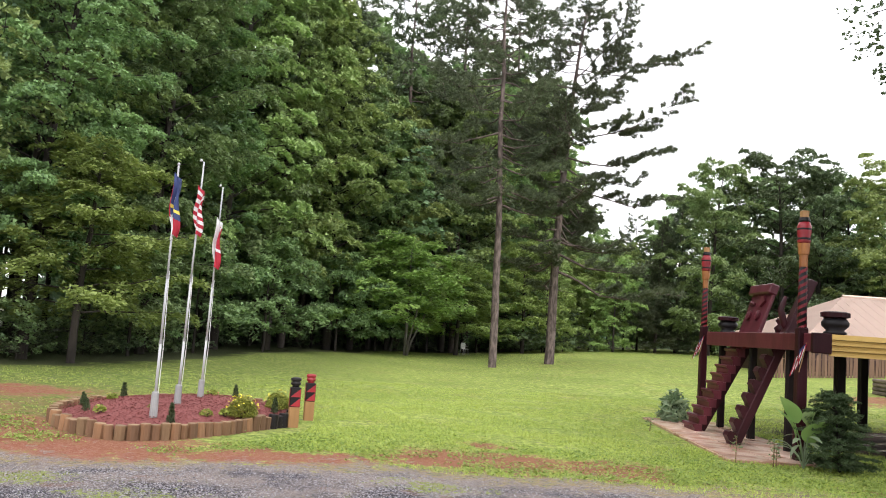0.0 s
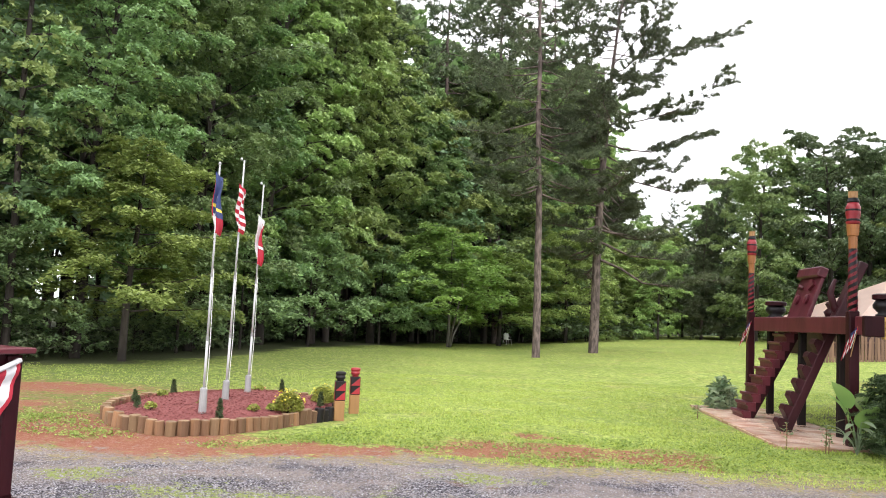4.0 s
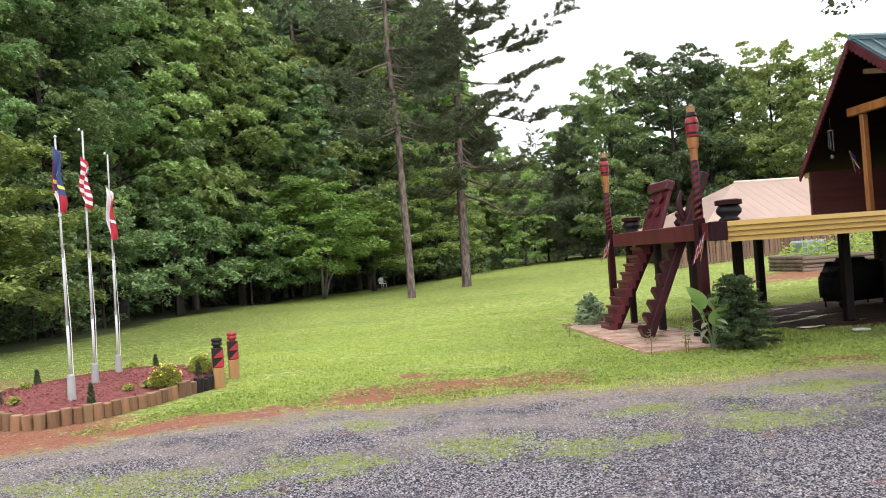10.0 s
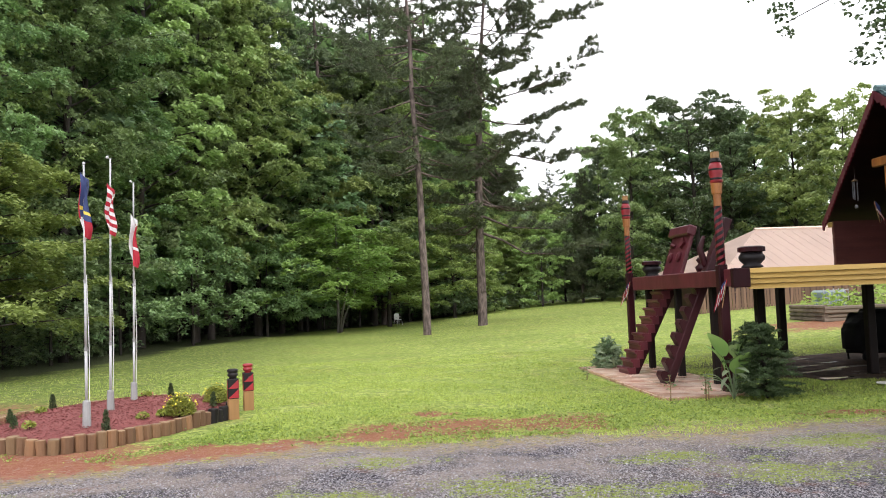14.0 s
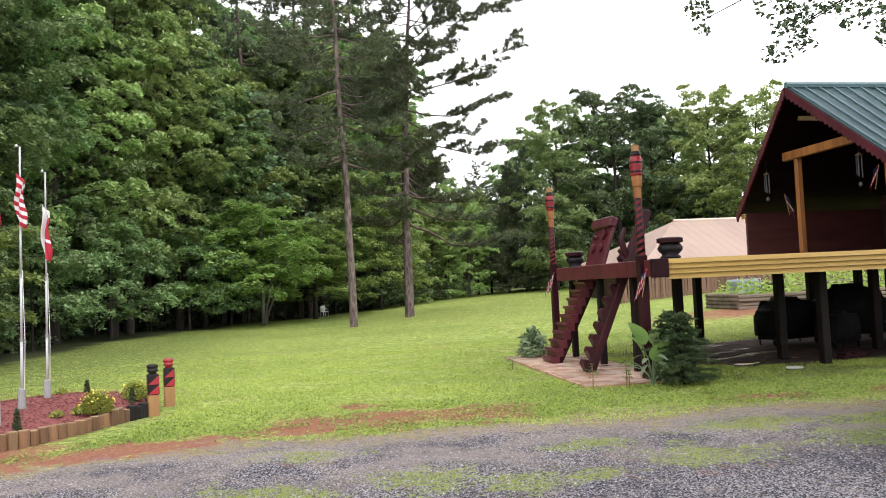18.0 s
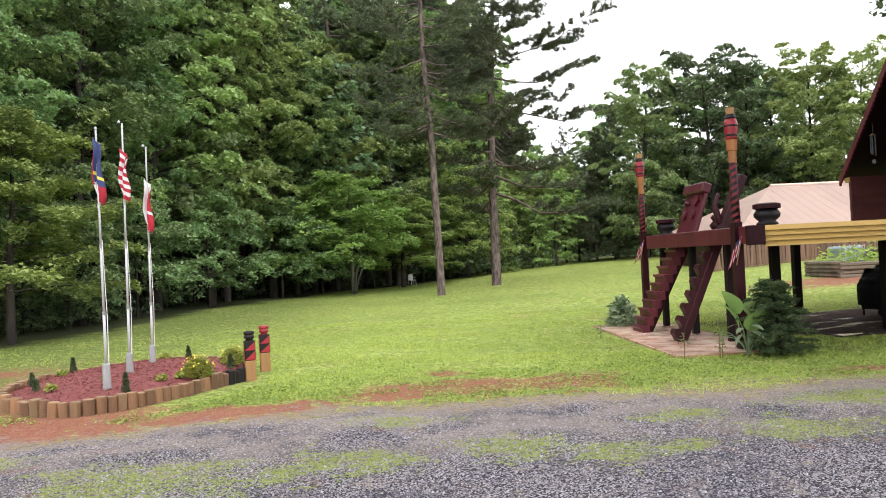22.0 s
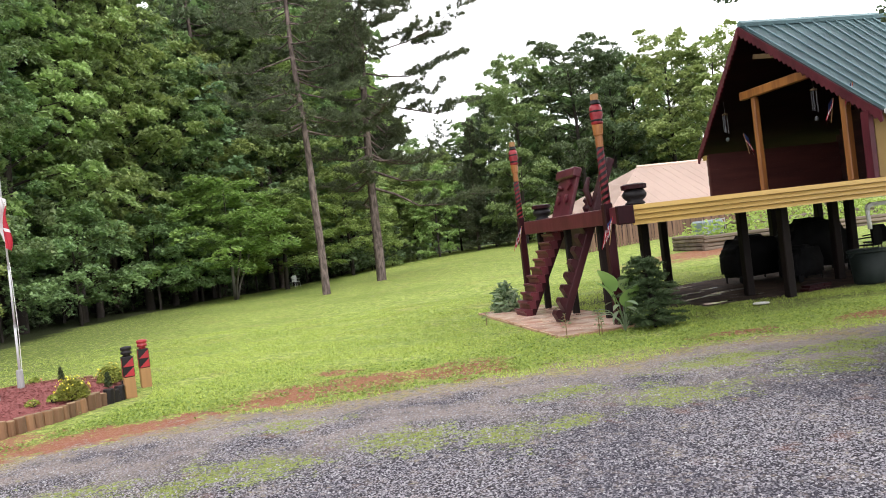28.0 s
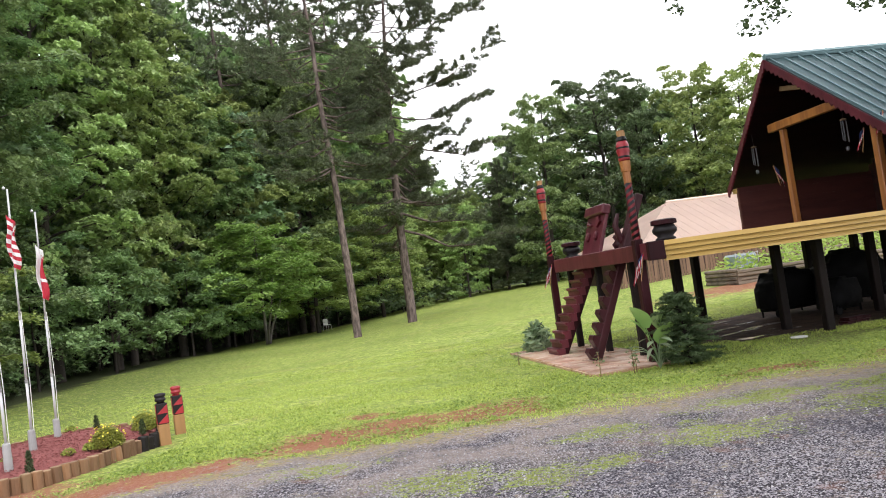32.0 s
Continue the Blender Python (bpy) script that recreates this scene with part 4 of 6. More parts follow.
# ---------- lookout deck with its steps ----------
def make_deck():
    deck = thing("raised_deck", (6.8, 14.45, 0), "raised wooden deck on dark posts with yellow lap-board edge", "deck")
    x1 = 19.0
    # lap boards along the front: 4 overlapping boards
    for i in range(4):
        z0 = 1.95 + i * 0.098
        bm = bm_plate([(-0.064, z0 + 0.004), (0.0, z0 + 0.016), (0.0, z0 + 0.098), (-0.008, z0 + 0.098), (-0.052, z0 + 0.028)], "x", 0.17, x1 - 6.8)
        part("lap_board", bm, M_YELLOW, deck)
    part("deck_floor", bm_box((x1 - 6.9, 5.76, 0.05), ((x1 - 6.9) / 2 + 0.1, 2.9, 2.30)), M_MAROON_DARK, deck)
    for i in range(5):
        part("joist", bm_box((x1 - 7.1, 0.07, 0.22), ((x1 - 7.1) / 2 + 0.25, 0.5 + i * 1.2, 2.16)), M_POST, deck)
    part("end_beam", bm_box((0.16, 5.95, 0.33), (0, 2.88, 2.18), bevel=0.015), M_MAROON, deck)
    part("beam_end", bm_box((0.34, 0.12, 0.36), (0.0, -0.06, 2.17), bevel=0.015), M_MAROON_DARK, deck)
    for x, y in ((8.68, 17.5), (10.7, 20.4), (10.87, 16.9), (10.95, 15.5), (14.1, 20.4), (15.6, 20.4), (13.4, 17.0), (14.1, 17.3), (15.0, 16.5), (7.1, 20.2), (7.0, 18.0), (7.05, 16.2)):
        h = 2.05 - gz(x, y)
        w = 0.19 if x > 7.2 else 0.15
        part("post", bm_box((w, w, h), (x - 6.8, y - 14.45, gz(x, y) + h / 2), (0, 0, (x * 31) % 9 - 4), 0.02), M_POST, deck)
    return deck


make_deck()


def make_slab():
    slab = thing("stone_landing", (5.3, 14.55, 0), "wet reddish flagstone landing under the carved steps", "landing")
    part("bed", bm_plate([(-0.05, -0.03), (2.1, 0.02), (2.1, 6.6), (0.2, 6.75)], "z", -0.1, 0.025), M_SLAB, slab)
    rng = random.Random(8)
    y = 0.0
    row = 0
    while y < 6.4:
        d = rng.uniform(0.55, 0.85)
        x = 0.0 + 0.03 * y
        while x < 1.95:
            w = min(rng.uniform(0.45, 0.85), 2.05 - x)
            j = [rng.uniform(-0.03, 0.03) for _ in range(8)]
            part("flagstone", bm_plate([(x + 0.012 + j[0] / 3, y + 0.012 + j[1] / 3), (x + w - 0.012, y + 0.012 + j[2] / 2), (x + w - 0.012 + j[3] / 3, y + d - 0.012), (x + 0.012, y + d - 0.012 + j[4] / 2)], "z", 0.0, 0.04 + j[5] / 8), M_STONE, slab)
            x += w
        y += d
        row += 1


make_slab()


def make_stair():
    """Broad carved flight with a leaning carved board over it."""
    st = thing("carved_stair", (6.04, 18.7, 0), "maroon painted wooden stair with carved leaning board above", "stair")
    n, rise, run = 11, 2.18 / 11, 1.14 / 11
    for i in range(n):
        z, x = i * rise, i * run
        part("tread", bm_plate([(x - 0.02, z), (x + 0.15, z), (x + 0.15, z + rise - 0.002), (x - 0.055, z + rise - 0.002), (x - 0.07, z + rise - 0.025), (x - 0.055, z + rise - 0.065), (x - 0.02, z + rise - 0.085)], "y", 0.08, 0.88), M_MAROON, st)
    for y in (0.16, 0.76):
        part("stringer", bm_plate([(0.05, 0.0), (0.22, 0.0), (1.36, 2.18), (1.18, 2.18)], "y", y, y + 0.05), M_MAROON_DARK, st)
    tilt = Matrix.Translation((1.37, 0.62, 2.34)) @ pose(0, 0, 0, 0, 19, 0)
    def leaning(name, bm, mat, parent):
        o = part(name, bm, mat, parent)
        o.matrix_basis = tilt
        return o
    board = leaning("carved_board", bm_box((0.09, 1.2, 1.22), (0, 0, 0.58), bevel=0.015), M_MAROON, st)
    for nm, bm in (("cap_block", bm_box((0.22, 1.26, 0.25), (-0.05, 0, 1.10), bevel=0.03)), ("carved_ring", bm_lathe([(0.05, 0), (0.12, 0.0), (0.12, 0.05), (0.05, 0.07)], 12)),
                   ("carved_ring", bm_lathe([(0.05, 0), (0.12, 0.0), (0.12, 0.05), (0.05, 0.07)], 12)), ("carved_heart", bm_plate([(0, -0.16), (0.14, 0.02), (0.12, 0.12), (0.05, 0.13), (0, 0.07), (-0.05, 0.13), (-0.12, 0.12), (-0.14, 0.02)], "z", 0, 0.06)),
                   ("carved_bar", bm_tube([(0, -0.14, 0.02), (0.03, 0, 0.05), (0, 0.14, 0.02)], [0.03, 0.05, 0.03], 8))):
        o = part(nm, bm, M_MAROON, board)
        if nm == "cap_block":
            continue
        idx = len(board.children)
        spot = {2: (-0.05, 0.28, 0.45), 3: (-0.05, -0.26, 0.45), 4: (-0.05, -0.28, 0.80), 5: (-0.05, 0.30, 0.74)}[idx]
        o.matrix_basis = pose(*spot, 0, -90, 0)


make_stair()


def make_ladder():
    """Notched timber with a curved brace behind it."""
    ld = thing("notched_ladder", (6.09, 16.8, 0), "dark maroon notched timber ladder leaning on the deck", "ladder")
    way = Vector((0.92, 0, 2.1)).normalized()
    ang = math.degrees(math.atan2(way.x, way.z))
    lean = pose(0, 0, 0, 0, ang, 0)
    rail = part("timber", bm_box((0.17, 0.28, 3.85), (0.085, 0, 1.91), bevel=0.015), M_MAROON_MID, ld)
    rail.matrix_basis = lean
    for i in range(8):
        z = 0.02 + i * 0.29
        bm = bm_plate([(0.02, z - 0.02), (-0.05, z + 0.05), (-0.16, z + 0.14), (-0.16, z + 0.23), (-0.13, z + 0.26), (0.02, z + 0.26)], "y", -0.13, 0.13)
        o = part("notch_step", bm, M_MAROON_MID, ld)
        o.matrix_basis = lean
    pts = [(1.29, 0, 2.35), (1.09, 0, 2.55), (1.01, 0, 2.85), (1.11, 0, 3.12)]
    part("curved_brace", bm_tube([(x, 0.05, z) for x, _, z in pts], [0.11, 0.08, 0.07, 0.04], 8), M_MAROON_MID, ld, smooth=True)
    part("carved_seat", bm_lathe([(0.05, 0), (0.16, 0.04), (0.20, 0.14), (0.12, 0.22), (0.17, 0.30), (0.13, 0.36)], 12, at=(1.44, 0.9, 2.34)), M_MAROON_MID, ld, smooth=True)


make_ladder()


def make_totem(x, y, top, girth, label):
    """A square foot, a shaft with a red and black spiral, a bare neck and a turned head."""
    g = gz(x, y)
    t = thing("carved_pole", (x, y, g), label, "carved pole")
    k = girth
    part("foot_post", bm_box((k * 2.0, k * 2.0, 2.45), (0, 0, 1.22), bevel=0.02), M_MAROON_DARK, t)
    z0, z1 = 2.40, top - 1.05
    part("shaft", bm_tube([(0, 0, z0), (0, 0, z1)], [k * 0.95, k * 0.78], 12), M_BLACK, t, smooth=True)
    for s in range(2):
        bm = bmesh.new()
        prev = None
        for i in range(41):
            q = i / 40
            a = q * 4.5 * 2 * math.pi + s * math.pi
            r = (0.95 - 0.17 * q) * k * 1.04
            z = z0 + (z1 - z0) * q
            pair = [bm.verts.new((r * math.cos(a + w), r * math.sin(a + w), z)) for w in (-0.75, -0.25, 0.25, 0.75)]
            if prev:
                for c in range(3):
                    bm.faces.new((prev[c], prev[c + 1], pair[c + 1], pair[c]))
            prev = pair
        part("red_spiral", bm, M_SPIRAL, t, smooth=True)
    part("bare_neck", bm_tube([(0, 0, z1), (0, 0, z1 + 0.22), (0, 0, z1 + 0.24), (0, 0, z1 + 0.44)], [k * 0.8, k * 0.85, k * 1.05, k * 1.2], 10), M_HONEY, t)
    part("turned_head", bm_lathe([(k * 1.1, z1 + 0.44), (k * 1.35, z1 + 0.47), (k * 1.12, z1 + 0.53), (k * 1.40, z1 + 0.62), (k * 1.38, z1 + 0.76), (k * 1.05, z1 + 0.84)], 14), M_RED, t, smooth=True)
    for zb in (0.50, 0.68):
        part("black_band", bm_lathe([(k * (1.2 if zb < 0.6 else 1.36), z1 + zb), (k * (1.28 if zb < 0.6 else 1.44), z1 + zb + 0.02), (k * (1.2 if zb < 0.6 else 1.38), z1 + zb + 0.045)], 14), M_BLACK, t)
    part("black_collar", bm_lathe([(k * 1.05, z1 + 0.84), (k * 1.2, z1 + 0.86), (k * 0.9, z1 + 0.93)], 14), M_BLACK, t)
    part("top_peg", bm_lathe([(k * 0.9, z1 + 0.93), (k * 0.95, z1 + 1.05)], 8), M_TAN, t)
    return t


make_totem(6.72, 15.0, 4.62, 0.092, "tall carved pole with red and black spiral and turned head")
make_totem(6.75, 20.62, 4.46, 0.085, "carved pole with red spiral shaft and vase-shaped head")


def make_pot(x, y, label):
    p = thing("carved_drum_pot", (x, y, 2.34), label, "pot", "pots on the deck's corners")
    part("body", bm_lathe([(0.12, 0.0), (0.20, 0.02), (0.19, 0.05), (0.15, 0.08), (0.23, 0.16), (0.24, 0.22), (0.19, 0.30)], 16), M_BLACK, p, smooth=True)
    part("rim", bm_lathe([(0.17, 0.30), (0.25, 0.32), (0.25, 0.40), (0.19, 0.42)], 16), M_MAROON_DARK, p)


make_pot(7.2, 14.72, "dark turned wooden pot with wide rim on the deck corner")
make_pot(7.32, 20.5, "dark turned wooden pot on the far deck corner")


# ---------- house ----------
def make_house():
    h = thing("gabled_house", (12.8, 14.75, 0), "raised house with green metal roof, yellow wall and open gable porch", "house")
    X, Y = 12.8, 14.75
    yN, yF, yM = 14.4 - Y, 21.65 - Y, 18.02 - Y     # eaves and ridge
    zE, zR = 3.72, 6.55
    ln = 9.5
    # roof slopes with standing ribs
    for nm, y0 in (("near", yN), ("far", yF)):
        bm = bmesh.new()
        vs = [bm.verts.new(p) for p in ((0.0, y0, zE), (ln, y0, zE), (ln, yM, zR), (-0.65, yM, zR))]
        bm.faces.new(vs)
        bmesh.ops.solidify(bm, geom=bm.faces[:], thickness=0.05)
        roof = part("roof_slope", bm, M_METALROOF, h)
        for i in range(34):
            x = 0.1 + i * 0.28
            xr = x - 0.65 * max(0, 1 - i / 6)
            part("roof_rib", bm_tube([(x, y0, zE + 0.03), (xr if i < 6 else x, yM, zR + 0.03)], [0.022, 0.022], 4), M_METALROOF, roof)
        # barge board with a scalloped lower edge
        bm = bmesh.new()
        a, b = Vector((-0.03, y0, zE - 0.02)), Vector((-0.69, yM, zR - 0.02))
        n = 30
        for i in range(n):
            p, q = a.lerp(b, i / n), a.lerp(b, (i + 1) / n)
            m = (p + q) / 2
            v = [bm.verts.new(w) for w in (p, q, q - Vector((0, 0, 0.20)), m - Vector((0, 0, 0.27)), p - Vector((0, 0, 0.20)))]
            bm.faces.new(v)
        bmesh.ops.remove_doubles(bm, verts=bm.verts[:], dist=0.001)
        bmesh.ops.solidify(bm, geom=bm.faces[:], thickness=0.04)
        part("barge_board", bm, M_MAROON, h, "maroon scalloped barge board")
    part("ridge_cap", bm_tube([(-0.66, yM, zR + 0.04), (ln, yM, zR + 0.04)], [0.09, 0.09], 6), M_METALROOF, h)
    part("gutter", bm_box((ln, 0.10, 0.10), (ln / 2, yN - 0.06, zE - 0.03), bevel=0.02), M_GUTTER, h)
    # walls
    part("near_wall", bm_box((ln - 0.1, 0.14, 1.42), (ln / 2 + 0.02, 0.07, 2.36 + 0.69)), M_YELLOW_SHADED, h, "yellow painted wall in a darkened, shaded tone")
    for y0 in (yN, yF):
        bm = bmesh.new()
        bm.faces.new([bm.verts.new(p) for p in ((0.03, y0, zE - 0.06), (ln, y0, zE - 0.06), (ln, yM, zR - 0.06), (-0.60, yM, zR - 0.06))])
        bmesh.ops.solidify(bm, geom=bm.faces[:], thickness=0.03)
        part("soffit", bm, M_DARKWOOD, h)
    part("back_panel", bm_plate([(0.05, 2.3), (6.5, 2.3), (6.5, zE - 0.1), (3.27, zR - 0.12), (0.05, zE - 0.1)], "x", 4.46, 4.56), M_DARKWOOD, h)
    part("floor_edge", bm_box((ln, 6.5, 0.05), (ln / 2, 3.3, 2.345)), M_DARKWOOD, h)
    part("corner_trim", bm_box((0.12, 0.22, 1.42), (-0.06, 0.05, 2.36 + 0.70)), M_MAROON, h)
    for i in range(9):
        part("far_wall_board", bm_box((ln, 0.10, 0.153), (ln / 2, 6.50 + 0.012 * (i % 2), 2.41 + i * 0.152)), M_SIDING, h)
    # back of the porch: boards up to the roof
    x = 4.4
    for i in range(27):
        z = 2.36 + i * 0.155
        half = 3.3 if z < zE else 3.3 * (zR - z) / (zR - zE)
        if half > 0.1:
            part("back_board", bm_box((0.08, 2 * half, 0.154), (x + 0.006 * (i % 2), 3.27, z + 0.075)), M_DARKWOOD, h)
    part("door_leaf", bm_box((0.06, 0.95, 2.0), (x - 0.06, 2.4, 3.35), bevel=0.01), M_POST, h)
    part("end_wall", bm_plate([(0.1, 2.3), (6.4, 2.3), (6.4, zE), (3.27, zR - 0.1), (0.1, zE)], "x", ln - 0.1, ln), M_YELLOW, h)
    # timber posts and tie
    part("timber_post", bm_box((0.17, 0.17, 1.92), (0.05, 0.78, 2.36 + 0.96), (0, 0, 4), 0.02), M_HONEY, h)
    part("timber_post", bm_box((0.15, 0.15, 2.55), (0.05, 4.02, 2.34 + 1.25), (0, 0, 0), 0.02), M_HONEY, h)
    part("tie_beam", bm_box((0.16, 3.0, 0.22), (0.0, 3.0, 4.98), (0, 0, 0), 0.02), M_HONEY, h)
    part("gable_strut", bm_box((0.10, 0.85, 0.12), (-0.1, 3.2, 5.75), (12, 0, 0), 0.01), M_TAN_DARK, h)
    part("eave_bracket", bm_box((0.25, 0.22, 0.14), (0.1, 6.62, 3.62), bevel=0.02), M_YELLOW, h)
    # dormer
    dx, dy, dz = 1.5, 0.55, 4.42
    bm = bmesh.new()
    for s in (0, 1):
        a = [bm.verts.new(p) for p in ((dx + 0.0, dy - 0.3, dz + 0.0), (dx + 1.6, dy - 0.3, dz + 0.0), (dx + 1.6, dy + 1.2, dz + 0.75), (dx + 0.25, dy + 1.2, dz + 0.75))] if s == 0 else None
        if a:
            bm.faces.new(a)
    bmesh.ops.solidify(bm, geom=bm.faces[:], thickness=0.04)
    dorm = part("dormer_roof", bm, M_TINROOF, h, "corrugated tin dormer roof")
    for i in range(14):
        x = dx + 0.02 + i * 0.115
        part("corrugation", bm_tube([(x, dy - 0.3, dz + 0.03), (x + (0.25 if i < 3 else 0), dy + 1.2, dz + 0.78)], [0.025, 0.025], 5), M_TINROOF, dorm)
    part("dormer_front", bm_box((1.3, 0.06, 0.45), (dx + 0.85, dy + 0.0, dz - 0.15)), M_BLACK, h)
    return h


make_house()


def small_flag(x, y, z, turn, label, stick=0.55, group="small flags"):
    f = thing("small_flag", (x, y, z), label, "flag", group, turn)
    part("stick", bm_tube([(0, 0, 0), (-0.12, 0, stick)], [0.008, 0.008], 5), M_TAN, f)
    rng = random.Random(int(x * 97 + y * 13))
    for i in range(7):
        bm = bmesh.new()
        z0 = stick * 0.98 - i * 0.045
        rows = []
        for k in range(7):
            q = k / 6
            w = 0.02 * math.sin(q * 7 + 0.7)
            rows.append([bm.verts.new((-0.12 + 0.03 * i + q * 0.14 - (0.05 * q if i else 0), w, zz - q * 0.32)) for zz in (z0, z0 - 0.045)])
        for a, b in zip(rows, rows[1:]):
            bm.faces.new((a[0], a[1], b[1], b[0]))
        part("stripe", bm, M_CLOTHRED if i % 2 == 0 else M_WHITE, f)
    part("canton", bm_plate([(-0.118, stick), (0.0, stick - 0.14), (0.02, stick - 0.30), (-0.09, stick - 0.16)], "y", -0.035, -0.03), M_CLOTHBLUE, f)


small_flag(12.75, 15.9, 3.72, 180, "small striped flag on a stick fixed to the porch post")
small_flag(12.75, 15.25, 3.95, 180, "small faded striped flag under the porch eave")
small_flag(12.75, 19.1, 3.45, 0, "small striped flag on the far porch post")
small_flag(6.62, 14.85, 1.62, 150, "small striped flag tucked behind the carved pole")
small_flag(6.60, 20.5, 1.70, 150, "small striped flag tucked behind the far carved pole")


def make_chime(x, y, z, label):
    c = thing("wind_chime", (x, y, z), label, "wind chime", "wind chimes on the porch")
    part("cord", bm_tube([(0, 0, 0), (0, 0, 0.35)], [0.006, 0.006], 4), M_CHIME, c)
    part("top_disc", bm_lathe([(0.02, -0.03), (0.08, -0.02), (0.08, 0.0), (0.02, 0.03)], 10), M_TAN_DARK, c)
    for i in range(5):
        a = i * 2 * math.pi / 5
        part("tube", bm_tube([(0.06 * math.cos(a), 0.06 * math.sin(a), -0.04), (0.06 * math.cos(a), 0.06 * math.sin(a), -0.42 - 0.03 * i)], [0.014, 0.014], 6), M_CHIME, c)
    part("sail", bm_lathe([(0.01, -0.75), (0.045, -0.72), (0.045, -0.66), (0.01, -0.63)], 8), M_CHIME, c)


make_chime(12.7, 19.95, 4.65, "hanging metal wind chime under the gable")
make_chime(12.9, 16.55, 4.60, "small dark wind chime by the porch post")


# ---------- flower bed with flagpoles ----------
BED_PLAN = ((-6.35, 13.9), (-5.85, 12.95), (-5.2, 12.40), (-4.6, 12.25), (-4.0, 12.65), (-3.4, 13.4), (-2.95, 14.35), (-2.66, 15.1), (-2.75, 16.2), (-3.5, 17.4), (-4.3, 17.95), (-5.1, 17.8), (-5.8, 17.0), (-6.35, 16.0), (-6.45, 15.0))


def bed_ring():
    """Plan of the bed's edging: a long rounded loop through its bends."""
    pts, n = [], len(BED_PLAN)
    for i in range(n):
        p0, p1, p2, p3 = (Vector(BED_PLAN[(i + k) % n]) for k in (-1, 0, 1, 2))
        for j in range(7):
            t = j / 7
            pts.append(0.5 * (2 * p1 + (p2 - p0) * t + (2 * p0 - 5 * p1 + 4 * p2 - p3) * t * t + (3 * p1 - p0 - 3 * p2 + p3) * t ** 3))
    return pts


def make_bed():
    ring = bed_ring()
    bed = thing("flower_bed", (-4.45, 15.1, 0), "oval red mulch flower bed edged with upright cut logs", "flower bed")
    bm = bmesh.new()
    centre = Vector((-4.45, 15.1))
    loops = []
    for k, z in ((0.97, 0.14), (0.8, 0.22), (0.55, 0.29), (0.25, 0.33)):
        loops.append([bm.verts.new(((p - centre).x * k, (p - centre).y * k, z + 0.03 * noise.noise((p.x * 2 * k, p.y * 2 * k, k * 3)))) for p in ring])
    mid = bm.verts.new((0, 0, 0.35))
    n = len(ring)
    for a, b in zip(loops, loops[1:]):
        for i in range(n):
            bm.faces.new((a[i], a[(i + 1) % n], b[(i + 1) % n], b[i]))
    for i in range(n):
        bm.faces.new((loops[-1][i], loops[-1][(i + 1) % n], mid))
    part("mulch", bm, M_MULCH, bed, "red dyed wood mulch", smooth=True)
    rng = np.random.default_rng(5)
    m = 5200
    a, k = rng.uniform(0, n, m), np.sqrt(rng.uniform(0, 1, m)) * 0.97
    cs = np.array([[*((ring[int(q)].lerp(ring[(int(q) + 1) % n], q % 1) - centre) * w), 0.355 - 0.17 * w ** 2] for q, w in zip(a, k)])
    chips = new("loose_mulch", leaves_mesh("loose_mulch", cs, rng.uniform(0.03, 0.065, m), M_MULCH, rng, 0.3, 0.35))
    chips.parent = bed
    tagged(chips, kind="stuff")
    # logs, one by one along the ring
    r2 = random.Random(3)
    dist, i, made = 0.0, 0, 0
    acc = [0.0]
    for p, q in zip(ring, ring[1:] + ring[:1]):
        acc.append(acc[-1] + (q - p).length)
    total = acc[-1]
    pos = 0.0
    while pos < total - 0.1:
        w = r2.uniform(0.13, 0.195)
        s = pos + w / 2
        j = max(k for k in range(n) if acc[k] <= s)
        p = ring[j].lerp(ring[(j + 1) % n], (s - acc[j]) / max(1e-6, acc[j + 1] - acc[j]))
        hgt = r2.uniform(0.20, 0.26)
        back = p.y > 16.0
        if back:
            hgt -= 0.05
        bm = bm_lathe([(w * 0.49, -0.1), (w * 0.5, hgt - 0.012), (w * 0.47, hgt)], 10)
        dark = p.x > -2.86 and 14.3 < p.y < 15.6
        o = part("edging_log", bm, M_BLACK if dark else (M_TAN_DARK if r2.random() < 0.3 or back else M_LOG), bed)
        o.matrix_basis = pose(p.x + 4.45, p.y - 15.1, 0, r2.uniform(-4, 4), r2.uniform(-4, 4), r2.uniform(0, 90))
        cut = part("end_grain", bm_lathe([(w * 0.45, hgt - 0.004), (w * 0.44, hgt + 0.004)], 10), M_BLACK if dark else M_LOGCUT, o)
        pos += w
        made += 1


make_bed()


def flag_cloth(pole, side, z_top, length, width, cells, turn, lean=0.0):
    """A flag hanging limp along its pole: cloth gathered in folds. cells: down from, down to, across from, across to, cloth, name."""
    for v0, v1, u0, u1, mat, nm in cells:
        bm = bmesh.new()
        rows = []
        nu, nv = 10, 12
        for j in range(nv + 1):
            v = v0 + (v1 - v0) * j / nv
            row = []
            for i in range(nu + 1):
                u = u0 + (u1 - u0) * i / nu
                spread = 0.45 + 0.55 * math.sin(math.pi * min(1, 0.12 + 0.8 * v))
                x = side * (0.01 + (u - 0.25) * width * spread + 0.03 * math.sin(v * 7 + u * 2))
                y = -0.035 - 0.045 * math.sin(u * 8 + v * 4.0) - 0.02 * math.sin(u * 19)
                z = z_top - v * length - u * 0.20 * (1 - 0.5 * v)
                row.append(bm.verts.new((x + lean * z, y, z)))
            rows.append(row)
        for a, b in zip(rows, rows[1:]):
            for i in range(nu):
                bm.faces.new((a[i], a[i + 1], b[i + 1], b[i]))
        o = part(nm, bm, mat, pole, smooth=True)
        o.matrix_basis = pose(0, 0, 0, 0, 0, turn)


